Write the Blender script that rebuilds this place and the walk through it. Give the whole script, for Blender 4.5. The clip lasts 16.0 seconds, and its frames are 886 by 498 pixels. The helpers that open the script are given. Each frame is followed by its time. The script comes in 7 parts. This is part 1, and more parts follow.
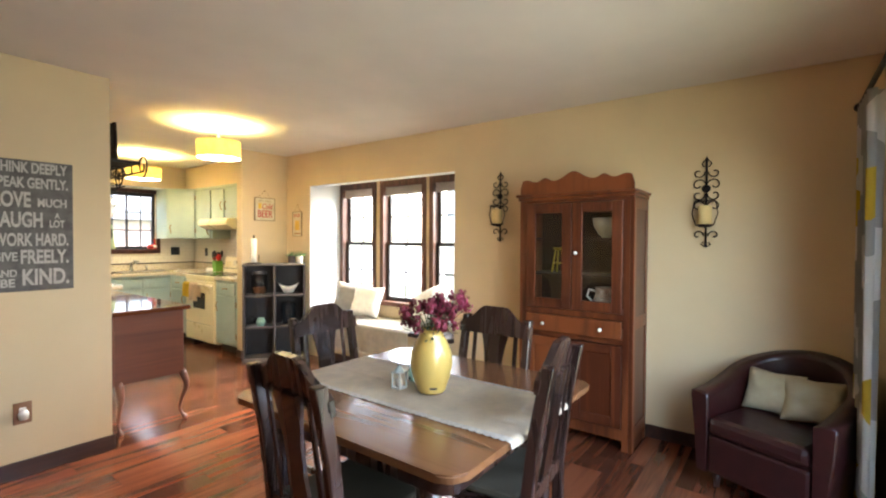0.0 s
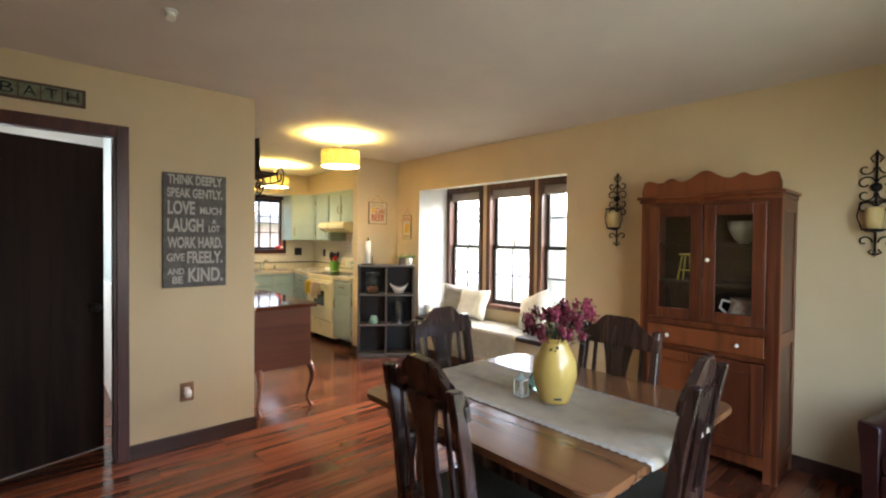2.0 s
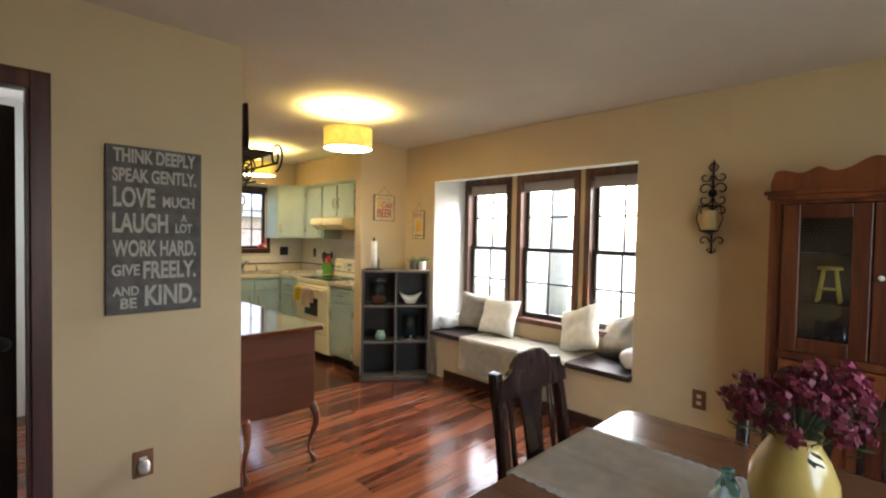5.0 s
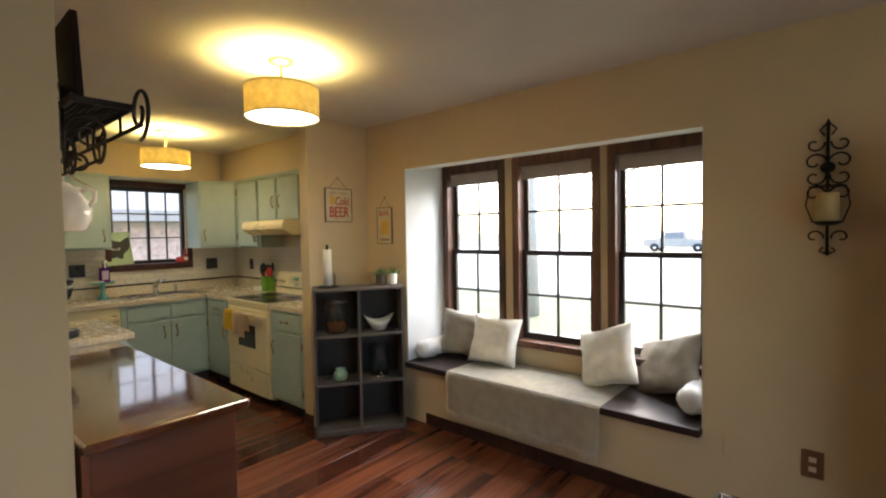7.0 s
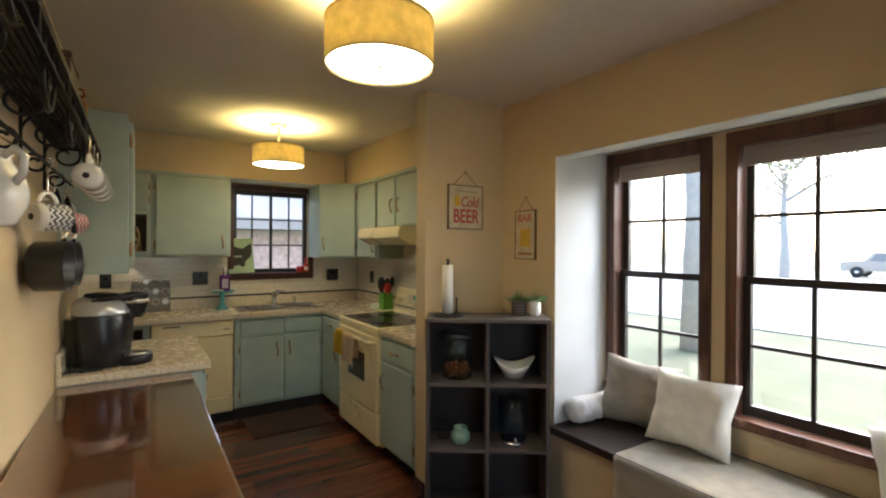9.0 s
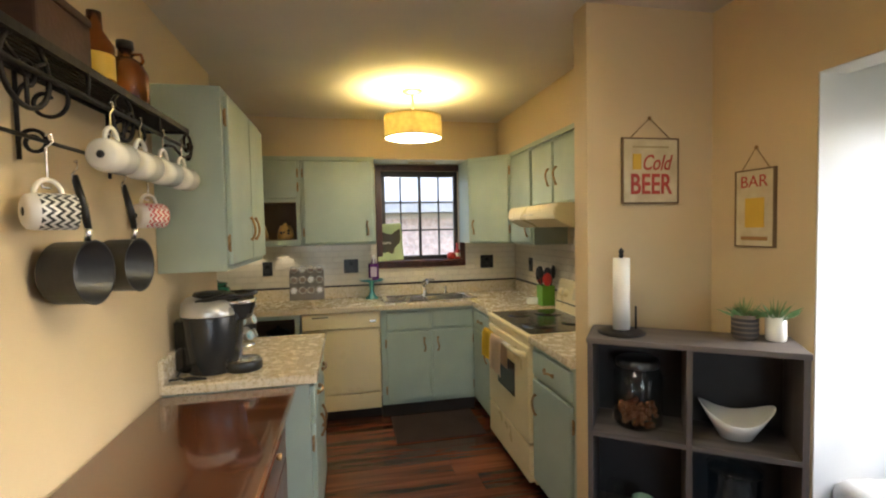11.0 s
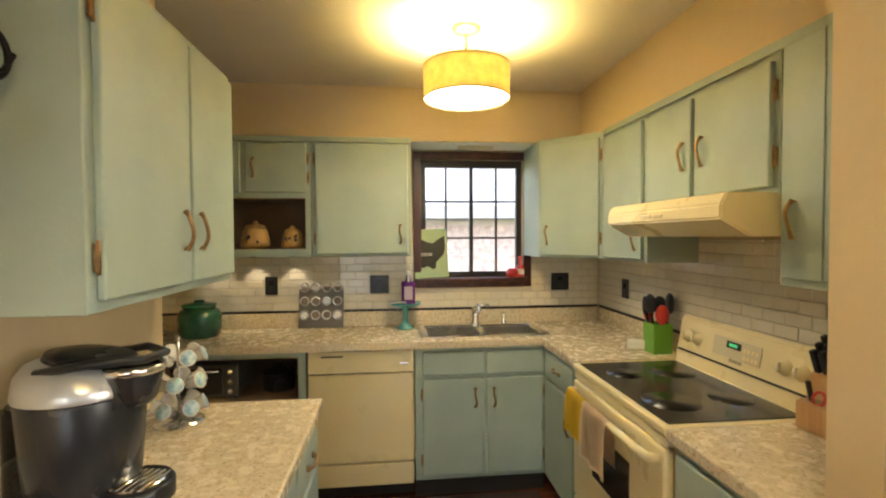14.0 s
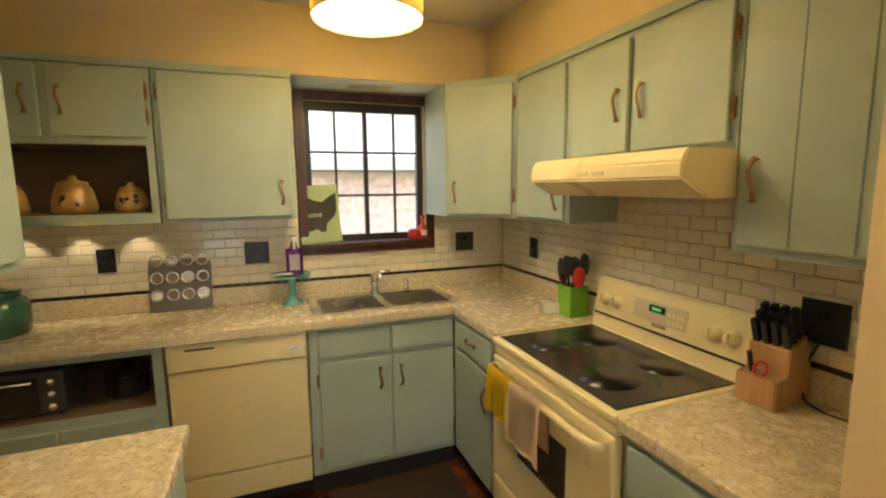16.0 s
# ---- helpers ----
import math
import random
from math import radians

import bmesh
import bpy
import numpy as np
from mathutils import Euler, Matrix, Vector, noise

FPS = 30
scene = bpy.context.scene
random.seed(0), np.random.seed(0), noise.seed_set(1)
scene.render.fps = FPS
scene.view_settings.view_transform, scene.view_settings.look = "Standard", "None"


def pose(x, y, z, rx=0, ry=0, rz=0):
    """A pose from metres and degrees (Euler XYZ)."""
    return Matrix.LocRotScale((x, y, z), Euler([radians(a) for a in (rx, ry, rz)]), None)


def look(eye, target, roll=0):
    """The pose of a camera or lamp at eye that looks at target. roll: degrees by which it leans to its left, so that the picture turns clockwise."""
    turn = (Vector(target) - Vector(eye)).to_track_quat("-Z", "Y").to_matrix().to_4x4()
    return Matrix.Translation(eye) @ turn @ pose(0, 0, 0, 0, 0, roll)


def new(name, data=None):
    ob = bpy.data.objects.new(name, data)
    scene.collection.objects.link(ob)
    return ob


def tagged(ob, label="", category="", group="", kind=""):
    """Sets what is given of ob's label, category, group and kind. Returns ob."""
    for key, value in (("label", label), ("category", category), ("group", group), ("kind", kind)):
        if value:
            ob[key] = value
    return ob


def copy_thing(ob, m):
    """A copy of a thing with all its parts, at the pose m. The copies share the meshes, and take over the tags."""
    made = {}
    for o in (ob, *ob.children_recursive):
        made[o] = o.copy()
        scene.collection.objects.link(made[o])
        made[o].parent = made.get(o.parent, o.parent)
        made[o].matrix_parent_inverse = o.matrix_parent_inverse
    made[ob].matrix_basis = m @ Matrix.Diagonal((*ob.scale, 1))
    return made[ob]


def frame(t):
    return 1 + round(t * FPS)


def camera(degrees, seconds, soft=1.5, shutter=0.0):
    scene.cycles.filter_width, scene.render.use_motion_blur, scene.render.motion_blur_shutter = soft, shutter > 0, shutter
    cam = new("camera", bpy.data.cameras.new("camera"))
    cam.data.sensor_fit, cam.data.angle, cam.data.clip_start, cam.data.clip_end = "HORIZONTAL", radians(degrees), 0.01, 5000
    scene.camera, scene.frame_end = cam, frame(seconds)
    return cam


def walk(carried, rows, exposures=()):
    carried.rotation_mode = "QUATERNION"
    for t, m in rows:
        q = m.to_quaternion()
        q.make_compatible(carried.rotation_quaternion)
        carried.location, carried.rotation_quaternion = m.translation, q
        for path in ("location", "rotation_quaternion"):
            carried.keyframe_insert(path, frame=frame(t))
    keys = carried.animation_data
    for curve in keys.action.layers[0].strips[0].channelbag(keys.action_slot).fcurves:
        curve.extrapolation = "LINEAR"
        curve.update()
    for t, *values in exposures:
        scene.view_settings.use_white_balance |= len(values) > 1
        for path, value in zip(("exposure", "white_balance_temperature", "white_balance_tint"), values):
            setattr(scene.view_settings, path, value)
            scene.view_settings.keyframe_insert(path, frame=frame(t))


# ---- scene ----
cam = camera(87.7, 16.0, 2.1)
PATH = [
    (0, (-1.116, -3.538, 1.385), (0.487, -2.342, 1.346), 0.3),
    (0.5, (-1.136, -3.518, 1.389), (0.384, -2.218, 1.352), 0.4),
    (1, (-1.159, -3.491, 1.392), (0.282, -2.105, 1.355), 0.4),
    (1.5, (-1.181, -3.471, 1.396), (0.192, -2.017, 1.361), 0.5),
    (2, (-1.195, -3.452, 1.406), (0.126, -1.95, 1.369), 0.6),
    (2.5, (-1.209, -3.431, 1.411), (0.075, -1.898, 1.369), 0.9),
    (3, (-1.204, -3.376, 1.413), (0.057, -1.825, 1.355), 1.3),
    (3.5, (-1.174, -3.251, 1.414), (0.086, -1.699, 1.343), 1.6),
    (4, (-1.136, -3.019, 1.434), (0.16, -1.497, 1.36), 1.7),
    (6.5, (-0.448, -1.761, 1.478), (1.062, -0.45, 1.423), -0.7),
    (7, (-0.295, -1.576, 1.503), (1.235, -0.29, 1.433), -1.0),
    (7.5, (-0.132, -1.416, 1.521), (1.384, -0.114, 1.455), -1.0),
    (8, (0.039, -1.229, 1.501), (1.459, 0.18, 1.471), -0.8),
    (8.5, (0.183, -1.027, 1.497), (1.452, 0.519, 1.48), -0.0),
    (9, (0.346, -0.83, 1.493), (1.447, 0.839, 1.485), 0.3),
    (9.5, (0.483, -0.633, 1.512), (1.403, 1.143, 1.481), 0.0),
    (10, (0.632, -0.48, 1.54), (1.342, 1.388, 1.464), -0.4),
    (10.2, (0.68, -0.446, 1.546), (1.306, 1.451, 1.453), -0.6),
    (12.5, (0.912, 0.316, 1.446), (1.096, 2.307, 1.392), -1.0),
    (13, (0.963, 0.48, 1.443), (1.069, 2.477, 1.413), -0.8),
    (13.5, (0.961, 0.638, 1.495), (1.059, 2.635, 1.461), -0.6),
    (14, (0.918, 0.798, 1.515), (1.127, 2.786, 1.461), -0.3),
    (14.5, (0.911, 0.927, 1.528), (1.251, 2.894, 1.404), -0.5),
    (15, (0.89, 1.035, 1.534), (1.36, 2.97, 1.34), -0.7),
    (15.5, (0.888, 1.123, 1.546), (1.481, 3.016, 1.294), -0.7),
    (16, (0.884, 1.181, 1.55), (1.585, 3.035, 1.282), -0.6),
]
EXPOSURES = [(0.0, 4.55, 6200, 10), (1.5, 4.1, 6200, 10), (4.2, 3.85, 6200, 10), (7.0, 3.0, 6200, 10),
             (8.5, 2.72, 6000, 10), (10.0, 2.87, 5900, 10), (12.5, 3.75, 6200, 11), (13.5, 3.7, 6300, 10),
             (14.5, 3.6, 6850, 10), (16.0, 3.55, 7450, 10)]
walk(cam, [(t, look(eye, target, roll)) for t, eye, target, roll in PATH], EXPOSURES)

# ---- light ----
world = bpy.data.worlds.new("sky")
scene.world = world
world.use_nodes = True
wn = world.node_tree.nodes
sky = wn.new("ShaderNodeTexSky")
sky.sky_type, sky.sun_disc = "NISHITA", False
sky.sun_elevation, sky.sun_rotation = radians(33), radians(90)
sky.air_density, sky.dust_density = 1.0, 3.0
world.node_tree.links.new(sky.outputs[0], wn["Background"].inputs[0])
wn["Background"].inputs[1].default_value = 0.15
sun_data = bpy.data.lights.new("sun", "SUN")
sun_data.energy, sun_data.angle, sun_data.color = 1.42, radians(80), (1.0, 0.98, 0.96)
sun = new("sun", sun_data)
sun.matrix_world = look((20, -1, 13), (0, 0, 0))


def daylight_lamp(name, m, w, h, watts, spread=180):
    """An unseen area lamp that adds daylight at or near an opening."""
    d = bpy.data.lights.new(name, "AREA")
    d.shape, d.size, d.size_y, d.energy, d.color = "RECTANGLE", w, h, watts, (0.97, 0.98, 1.0)
    d.spread = radians(spread)
    o = new(name, d)
    o.matrix_world = m


daylight_lamp("south_window_light", look((0.35, -3.95, 1.5), (1.0, -1.2, 0.9)), 1.7, 1.1, 0.95, 122)
# added fill lamp, hidden outside above the bay windows' heads
daylight_lamp("bay_fill_light", look((3.6, -0.02, 2.68), (2.3, -0.02, 0.4)), 2.2, 0.6, 8)
# added lamp inside the windowless bathroom, brightens the door gap
daylight_lamp("bathroom_fill_light", look((-1.7, 2.25, 1.6), (-1.0, 0.2, 1.4)), 0.7, 0.9, 3)

# ---- materials ----


def mat(name, color, rough=0.5, metal=0.0, var=0.08, scale=6.0, bump=0.02, bscale=60.0, color2=None, emit=0.0, coat=0.0, spec=0.5):
    """A plain surface with colour that varies at two scales, and fine relief."""
    m = bpy.data.materials.new(name)
    m.use_nodes = True
    nt = m.node_tree
    n, l = nt.nodes, nt.links
    b = n["Principled BSDF"]
    b.inputs["Roughness"].default_value, b.inputs["Metallic"].default_value = rough, metal
    b.inputs["Coat Weight"].default_value = coat
    b.inputs["Coat Roughness"].default_value = 0.12
    b.inputs["Specular IOR Level"].default_value = spec
    tc = n.new("ShaderNodeTexCoord")
    n1 = n.new("ShaderNodeTexNoise")
    n1.inputs["Scale"].default_value, n1.inputs["Detail"].default_value = scale, 6
    l.new(tc.outputs["Object"], n1.inputs["Vector"])
    r = n.new("ShaderNodeMix")
    r.data_type = "RGBA"
    c2 = color2 or tuple(c * (1 - var * 2) for c in color)
    r.inputs[6].default_value, r.inputs[7].default_value = (*color, 1), (*c2, 1)
    ramp = n.new("ShaderNodeMapRange")
    ramp.inputs[1].default_value, ramp.inputs[2].default_value = 0.35, 0.7
    l.new(n1.outputs[0], ramp.inputs[0])
    l.new(ramp.outputs[0], r.inputs[0])
    l.new(r.outputs[2], b.inputs["Base Color"])
    n2 = n.new("ShaderNodeTexNoise")
    n2.inputs["Scale"].default_value, n2.inputs["Detail"].default_value = bscale, 4
    l.new(tc.outputs["Object"], n2.inputs["Vector"])
    if bump:
        bp = n.new("ShaderNodeBump")
        bp.inputs["Strength"].default_value, bp.inputs["Distance"].default_value = min(1, bump * 10), 0.002
        l.new(n2.outputs[0], bp.inputs["Height"])
        l.new(bp.outputs[0], b.inputs["Normal"])
    rr = n.new("ShaderNodeMapRange")
    rr.inputs[3].default_value, rr.inputs[4].default_value = max(0.02, rough - 0.07), min(1, rough + 0.1)
    l.new(n1.outputs[0], rr.inputs[0])
    l.new(rr.outputs[0], b.inputs["Roughness"])
    if emit:
        b.inputs["Emission Strength"].default_value = emit
        b.inputs["Emission Color"].default_value = (*color, 1)
    return m


def wood(name, dark, light, axis=0, rough=0.35, grain=1.0, coat=0.0, island=False, vary=0.35):
    """Grain stretched along one axis, with boards that differ by object."""
    m = bpy.data.materials.new(name)
    m.use_nodes = True
    nt = m.node_tree
    n, l = nt.nodes, nt.links
    b = n["Principled BSDF"]
    b.inputs["Coat Weight"].default_value, b.inputs["Coat Roughness"].default_value = coat, 0.05
    tc = n.new("ShaderNodeTexCoord")
    oi = n.new("ShaderNodeObjectInfo")
    off = n.new("ShaderNodeVectorMath")
    off.operation = "MULTIPLY_ADD"
    l.new(oi.outputs["Random"], off.inputs[0])
    off.inputs[1].default_value = (37.0, 19.0, 11.0)
    l.new(tc.outputs["Object"], off.inputs[2])
    mp = n.new("ShaderNodeMapping")
    sc = [14.0 * grain] * 3
    sc[axis] = 1.1 * grain
    mp.inputs["Scale"].default_value = sc
    l.new(off.outputs[0], mp.inputs["Vector"])
    n1 = n.new("ShaderNodeTexNoise")
    n1.inputs["Scale"].default_value, n1.inputs["Detail"].default_value, n1.inputs["Distortion"].default_value = 1.0, 8, 0.9
    l.new(mp.outputs[0], n1.inputs["Vector"])
    mp2 = n.new("ShaderNodeMapping")
    sc2 = [120.0 * grain] * 3
    sc2[axis] = 4.0 * grain
    mp2.inputs["Scale"].default_value = sc2
    l.new(off.outputs[0], mp2.inputs["Vector"])
    n2 = n.new("ShaderNodeTexNoise")
    n2.inputs["Scale"].default_value, n2.inputs["Detail"].default_value = 1.0, 3
    l.new(mp2.outputs[0], n2.inputs["Vector"])
    cr = n.new("ShaderNodeValToRGB")
    cr.color_ramp.elements[0].position, cr.color_ramp.elements[1].position = 0.32, 0.68
    cr.color_ramp.elements[0].color, cr.color_ramp.elements[1].color = (*dark, 1), (*light, 1)
    ad = n.new("ShaderNodeMath")
    ad.operation = "MULTIPLY_ADD"
    ad.inputs[1].default_value, ad.inputs[2].default_value = 0.3, -0.15
    l.new(n2.outputs[0], ad.inputs[0])
    ad2 = n.new("ShaderNodeMath")
    l.new(n1.outputs[0], ad2.inputs[0])
    l.new(ad.outputs[0], ad2.inputs[1])
    rv = n.new("ShaderNodeMath")
    rv.operation = "MULTIPLY_ADD"
    rv.inputs[1].default_value, rv.inputs[2].default_value = vary, -vary / 2
    l.new(oi.outputs["Random"], rv.inputs[0])
    ad3 = n.new("ShaderNodeMath")
    l.new(ad2.outputs[0], ad3.inputs[0])
    l.new(rv.outputs[0], ad3.inputs[1])
    l.new(ad3.outputs[0], cr.inputs[0])
    l.new(cr.outputs[0], b.inputs["Base Color"])
    rr = n.new("ShaderNodeMapRange")
    rr.inputs[3].default_value, rr.inputs[4].default_value = max(0.03, rough - 0.06), rough + 0.1
    l.new(n1.outputs[0], rr.inputs[0])
    l.new(rr.outputs[0], b.inputs["Roughness"])
    bp = n.new("ShaderNodeBump")
    bp.inputs["Strength"].default_value, bp.inputs["Distance"].default_value = 0.25, 0.001
    l.new(n2.outputs[0], bp.inputs["Height"])
    l.new(bp.outputs[0], b.inputs["Normal"])
    return m


def speckle(name, base, spots, dark, scale=70.0, rough=0.25):
    """Laminate with stone-like flecks of two sizes."""
    m = mat(name, base, rough, var=0.02, scale=30, bump=0.004)
    n, l = m.node_tree.nodes, m.node_tree.links
    b = n["Principled BSDF"]
    tc = n["Texture Coordinate"]
    prev = b.inputs["Base Color"].links[0].from_socket
    for col, s, lo, hi in ((spots, scale * 0.5, 0.47, 0.60), (dark, scale, 0.63, 0.70)):
        nz = n.new("ShaderNodeTexNoise")
        nz.inputs["Scale"].default_value, nz.inputs["Detail"].default_value = s, 5
        l.new(tc.outputs["Object"], nz.inputs["Vector"])
        mr = n.new("ShaderNodeMapRange")
        mr.inputs[1].default_value, mr.inputs[2].default_value = lo, hi
        l.new(nz.outputs[0], mr.inputs[0])
        mx = n.new("ShaderNodeMix")
        mx.data_type = "RGBA"
        l.new(mr.outputs[0], mx.inputs[0])
        l.new(prev, mx.inputs[6])
        mx.inputs[7].default_value = (*col, 1)
        prev = mx.outputs[2]
    l.new(prev, b.inputs["Base Color"])
    return m


def glass(name, tint=(1, 1, 1), rough=0.0, clear=True):
    """Thin clear pane or solid glass."""
    m = bpy.data.materials.new(name)
    m.use_nodes = True
    n, l = m.node_tree.nodes, m.node_tree.links
    if clear:
        n.remove(n["Principled BSDF"])
        tr, gl, mx, fr = n.new("ShaderNodeBsdfTransparent"), n.new("ShaderNodeBsdfGlossy"), n.new("ShaderNodeMixShader"), n.new("ShaderNodeLayerWeight")
        tr.inputs[0].default_value = (*tint, 1)
        gl.inputs["Roughness"].default_value = rough + 0.01
        fr.inputs[0].default_value = 0.5
        pw, ad = n.new("ShaderNodeMath"), n.new("ShaderNodeMath")
        pw.operation, ad.operation = "POWER", "MULTIPLY_ADD"
        pw.inputs[1].default_value, ad.inputs[1].default_value, ad.inputs[2].default_value = 5.0, 0.9, 0.04
        l.new(fr.outputs["Facing"], pw.inputs[0])
        l.new(pw.outputs[0], ad.inputs[0])
        l.new(ad.outputs[0], mx.inputs[0])
        l.new(tr.outputs[0], mx.inputs[1])
        l.new(gl.outputs[0], mx.inputs[2])
        l.new(mx.outputs[0], n["Material Output"].inputs[0])
    else:
        b = n["Principled BSDF"]
        b.inputs["Base Color"].default_value = (*tint, 1)
        b.inputs["Transmission Weight"].default_value = 1.0
        b.inputs["Roughness"].default_value = rough
    return m


def zigzag(name, a, b_col, freq=60.0):
    m = mat(name, a, 0.3, bump=0)
    n, l = m.node_tree.nodes, m.node_tree.links
    tc = n["Texture Coordinate"]
    sep = n.new("ShaderNodeSeparateXYZ")
    l.new(tc.outputs["Object"], sep.inputs[0])
    at = n.new("ShaderNodeMath")
    at.operation = "ARCTAN2"
    l.new(sep.outputs[1], at.inputs[0])
    l.new(sep.outputs[0], at.inputs[1])
    pp = n.new("ShaderNodeMath")
    pp.operation = "PINGPONG"
    l.new(at.outputs[0], pp.inputs[0])
    pp.inputs[1].default_value = 0.26
    ma = n.new("ShaderNodeMath")
    ma.operation = "MULTIPLY_ADD"
    l.new(pp.outputs[0], ma.inputs[0])
    ma.inputs[1].default_value = 0.05
    l.new(sep.outputs[2], ma.inputs[2])
    fr = n.new("ShaderNodeMath")
    fr.operation = "PINGPONG"
    l.new(ma.outputs[0], fr.inputs[0])
    fr.inputs[1].default_value = 0.009
    gt = n.new("ShaderNodeMath")
    gt.operation = "GREATER_THAN"
    l.new(fr.outputs[0], gt.inputs[0])
    gt.inputs[1].default_value = 0.0045
    side = n.new("ShaderNodeMath")
    side.operation = "GREATER_THAN"
    l.new(sep.outputs[2], side.inputs[0])
    side.inputs[1].default_value = 0.022
    both = n.new("ShaderNodeMath")
    both.operation = "MULTIPLY"
    l.new(gt.outputs[0], both.inputs[0])
    l.new(side.outputs[0], both.inputs[1])
    mx = n.new("ShaderNodeMix")
    mx.data_type = "RGBA"
    l.new(both.outputs[0], mx.inputs[0])
    mx.inputs[6].default_value, mx.inputs[7].default_value = (*a, 1), (*b_col, 1)
    l.new(mx.outputs[2], n["Principled BSDF"].inputs["Base Color"])
    return m


M_WALL = mat("wall_paint", (0.66, 0.512, 0.30), 0.55, var=0.03, scale=2.5, bump=0.03, bscale=220)
M_WHITE = mat("white_paint", (0.80, 0.80, 0.77), 0.5, var=0.02, bump=0.02, bscale=200)
M_CEIL = mat("ceiling_paint", (0.73, 0.665, 0.60), 0.8, var=0.03, scale=3, bump=0.08, bscale=260)
M_FLOOR = wood("floor_laminate", (0.050, 0.0145, 0.008), (0.185, 0.060, 0.027), 0, rough=0.14, grain=0.8, vary=0.22)
M_GAP = mat("floor_joint", (0.03, 0.012, 0.008), 0.8)
M_TRIM = wood("dark_trim_wood", (0.055, 0.015, 0.008), (0.125, 0.036, 0.018), 2, rough=0.35)
M_TRIMX = wood("dark_base_wood", (0.03, 0.012, 0.008), (0.07, 0.026, 0.015), 0, rough=0.35)
M_DOOR = wood("dark_door_wood", (0.010, 0.005, 0.004), (0.026, 0.013, 0.009), 2, rough=0.6, grain=0.7)
M_DOOR.node_tree.nodes["Principled BSDF"].inputs["Specular IOR Level"].default_value = 0.12
M_WINWOOD = wood("window_wood", (0.05, 0.02, 0.012), (0.16, 0.065, 0.033), 2, rough=0.35)
M_SASH = mat("dark_sash", (0.025, 0.018, 0.015), 0.4)
M_GLASS = glass("window_glass")
M_CAB = mat("sage_paint", (0.40, 0.475, 0.40), 0.45, var=0.06, scale=4, bump=0.03, bscale=90)
M_CABIN = mat("cabinet_inside", (0.20, 0.13, 0.075), 0.6)
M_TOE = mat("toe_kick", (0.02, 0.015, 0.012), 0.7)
M_BRASS = mat("antique_brass", (0.42, 0.26, 0.12), 0.35, metal=0.9, var=0.25, scale=40)
M_IRON = mat("black_iron", (0.018, 0.014, 0.012), 0.5, metal=0.5, var=0.3, scale=40, bump=0.05)
M_COUNTER = speckle("granite_laminate", (0.68, 0.58, 0.41), (0.57, 0.46, 0.29), (0.22, 0.14, 0.07), 130.0)
M_CREAM = mat("cream_enamel", (0.84, 0.71, 0.40), 0.28, var=0.02, bump=0.0, coat=0.3)
M_CREAMD = mat("cream_shade", (0.66, 0.57, 0.37), 0.35, var=0.03)
M_BLACKGLASS = mat("ceramic_glass", (0.05, 0.043, 0.03), 0.16, var=0.06, bump=0)
M_RING = mat("burner_ring", (0.012, 0.010, 0.009), 0.22, bump=0)
M_TILE = mat("white_tile", (0.74, 0.67, 0.53), 0.15, var=0.03, bump=0.004, coat=0.4)
M_GROUT = mat("grout", (0.60, 0.53, 0.41), 0.9)
M_BLACK = mat("black_plastic", (0.012, 0.012, 0.013), 0.35, bump=0.01)
M_BLACKM = mat("black_satin", (0.02, 0.02, 0.022), 0.25, bump=0)
M_STEEL = mat("stainless_steel", (0.90, 0.88, 0.84), 0.13, metal=1.0, var=0.06, bump=0.01)
M_CHROME = mat("chrome", (0.75, 0.75, 0.75), 0.08, metal=1.0, var=0.02, bump=0)
M_DESK = wood("mahogany", (0.065, 0.021, 0.009), (0.105, 0.034, 0.014), 1, rough=0.10, grain=0.6, coat=1.0)
M_DESKP = wood("mahogany_panel", (0.07, 0.024, 0.013), (0.13, 0.045, 0.022), 0, rough=0.3, grain=0.6, coat=0.2)
M_TABLE = wood("table_wood", (0.07, 0.030, 0.014), (0.17, 0.078, 0.034), 1, rough=0.2, grain=0.6, coat=0.35)
M_CHAIR = wood("chair_wood", (0.014, 0.007, 0.006), (0.045, 0.022, 0.016), 2, rough=0.25, grain=1.0, coat=0.4)
M_HUTCH = wood("cherry_wood", (0.065, 0.0145, 0.005), (0.185, 0.050, 0.014), 2, rough=0.34, grain=0.7, coat=0.1)
# darker wood for back and shelves, with the interior's shade in the colour
M_HUTCHSHADE = mat("shaded_hutch_wood", (0.035, 0.018, 0.011), 0.6)
M_CUBE = wood("grey_oak", (0.075, 0.062, 0.055), (0.15, 0.125, 0.11), 2, rough=0.55, grain=1.2)
# near-black back: the shade inside the cubes is put into its colour
M_CUBESHADE = mat("shaded_cube_back", (0.03, 0.026, 0.025), 0.6)
M_BENCH = mat("dark_bench_top", (0.028, 0.017, 0.014), 0.4, bump=0.03)
M_LEATHER = mat("oxblood_leather", (0.030, 0.0065, 0.006), 0.36, var=0.2, scale=18, bump=0.04, bscale=160, coat=0.2)
M_CLOTH = mat("cream_cloth", (0.86, 0.80, 0.67), 0.9, var=0.08, scale=14, bump=0.1, bscale=300)
M_LINEN = mat("grey_linen", (0.31, 0.275, 0.225), 0.95, var=0.12, scale=12, bump=0.1, bscale=300)
M_THROW = mat("beige_throw", (0.70, 0.64, 0.51), 0.95, var=0.08, scale=18, bump=0.12, bscale=260)
M_FLUFF = mat("white_fluff", (0.82, 0.81, 0.79), 1.0, var=0.05, scale=30, bump=0.1, bscale=120)
M_YELLOW = mat("yellow_glaze", (0.66, 0.47, 0.13), 0.22, var=0.08, scale=9, bump=0.01, coat=0.4)
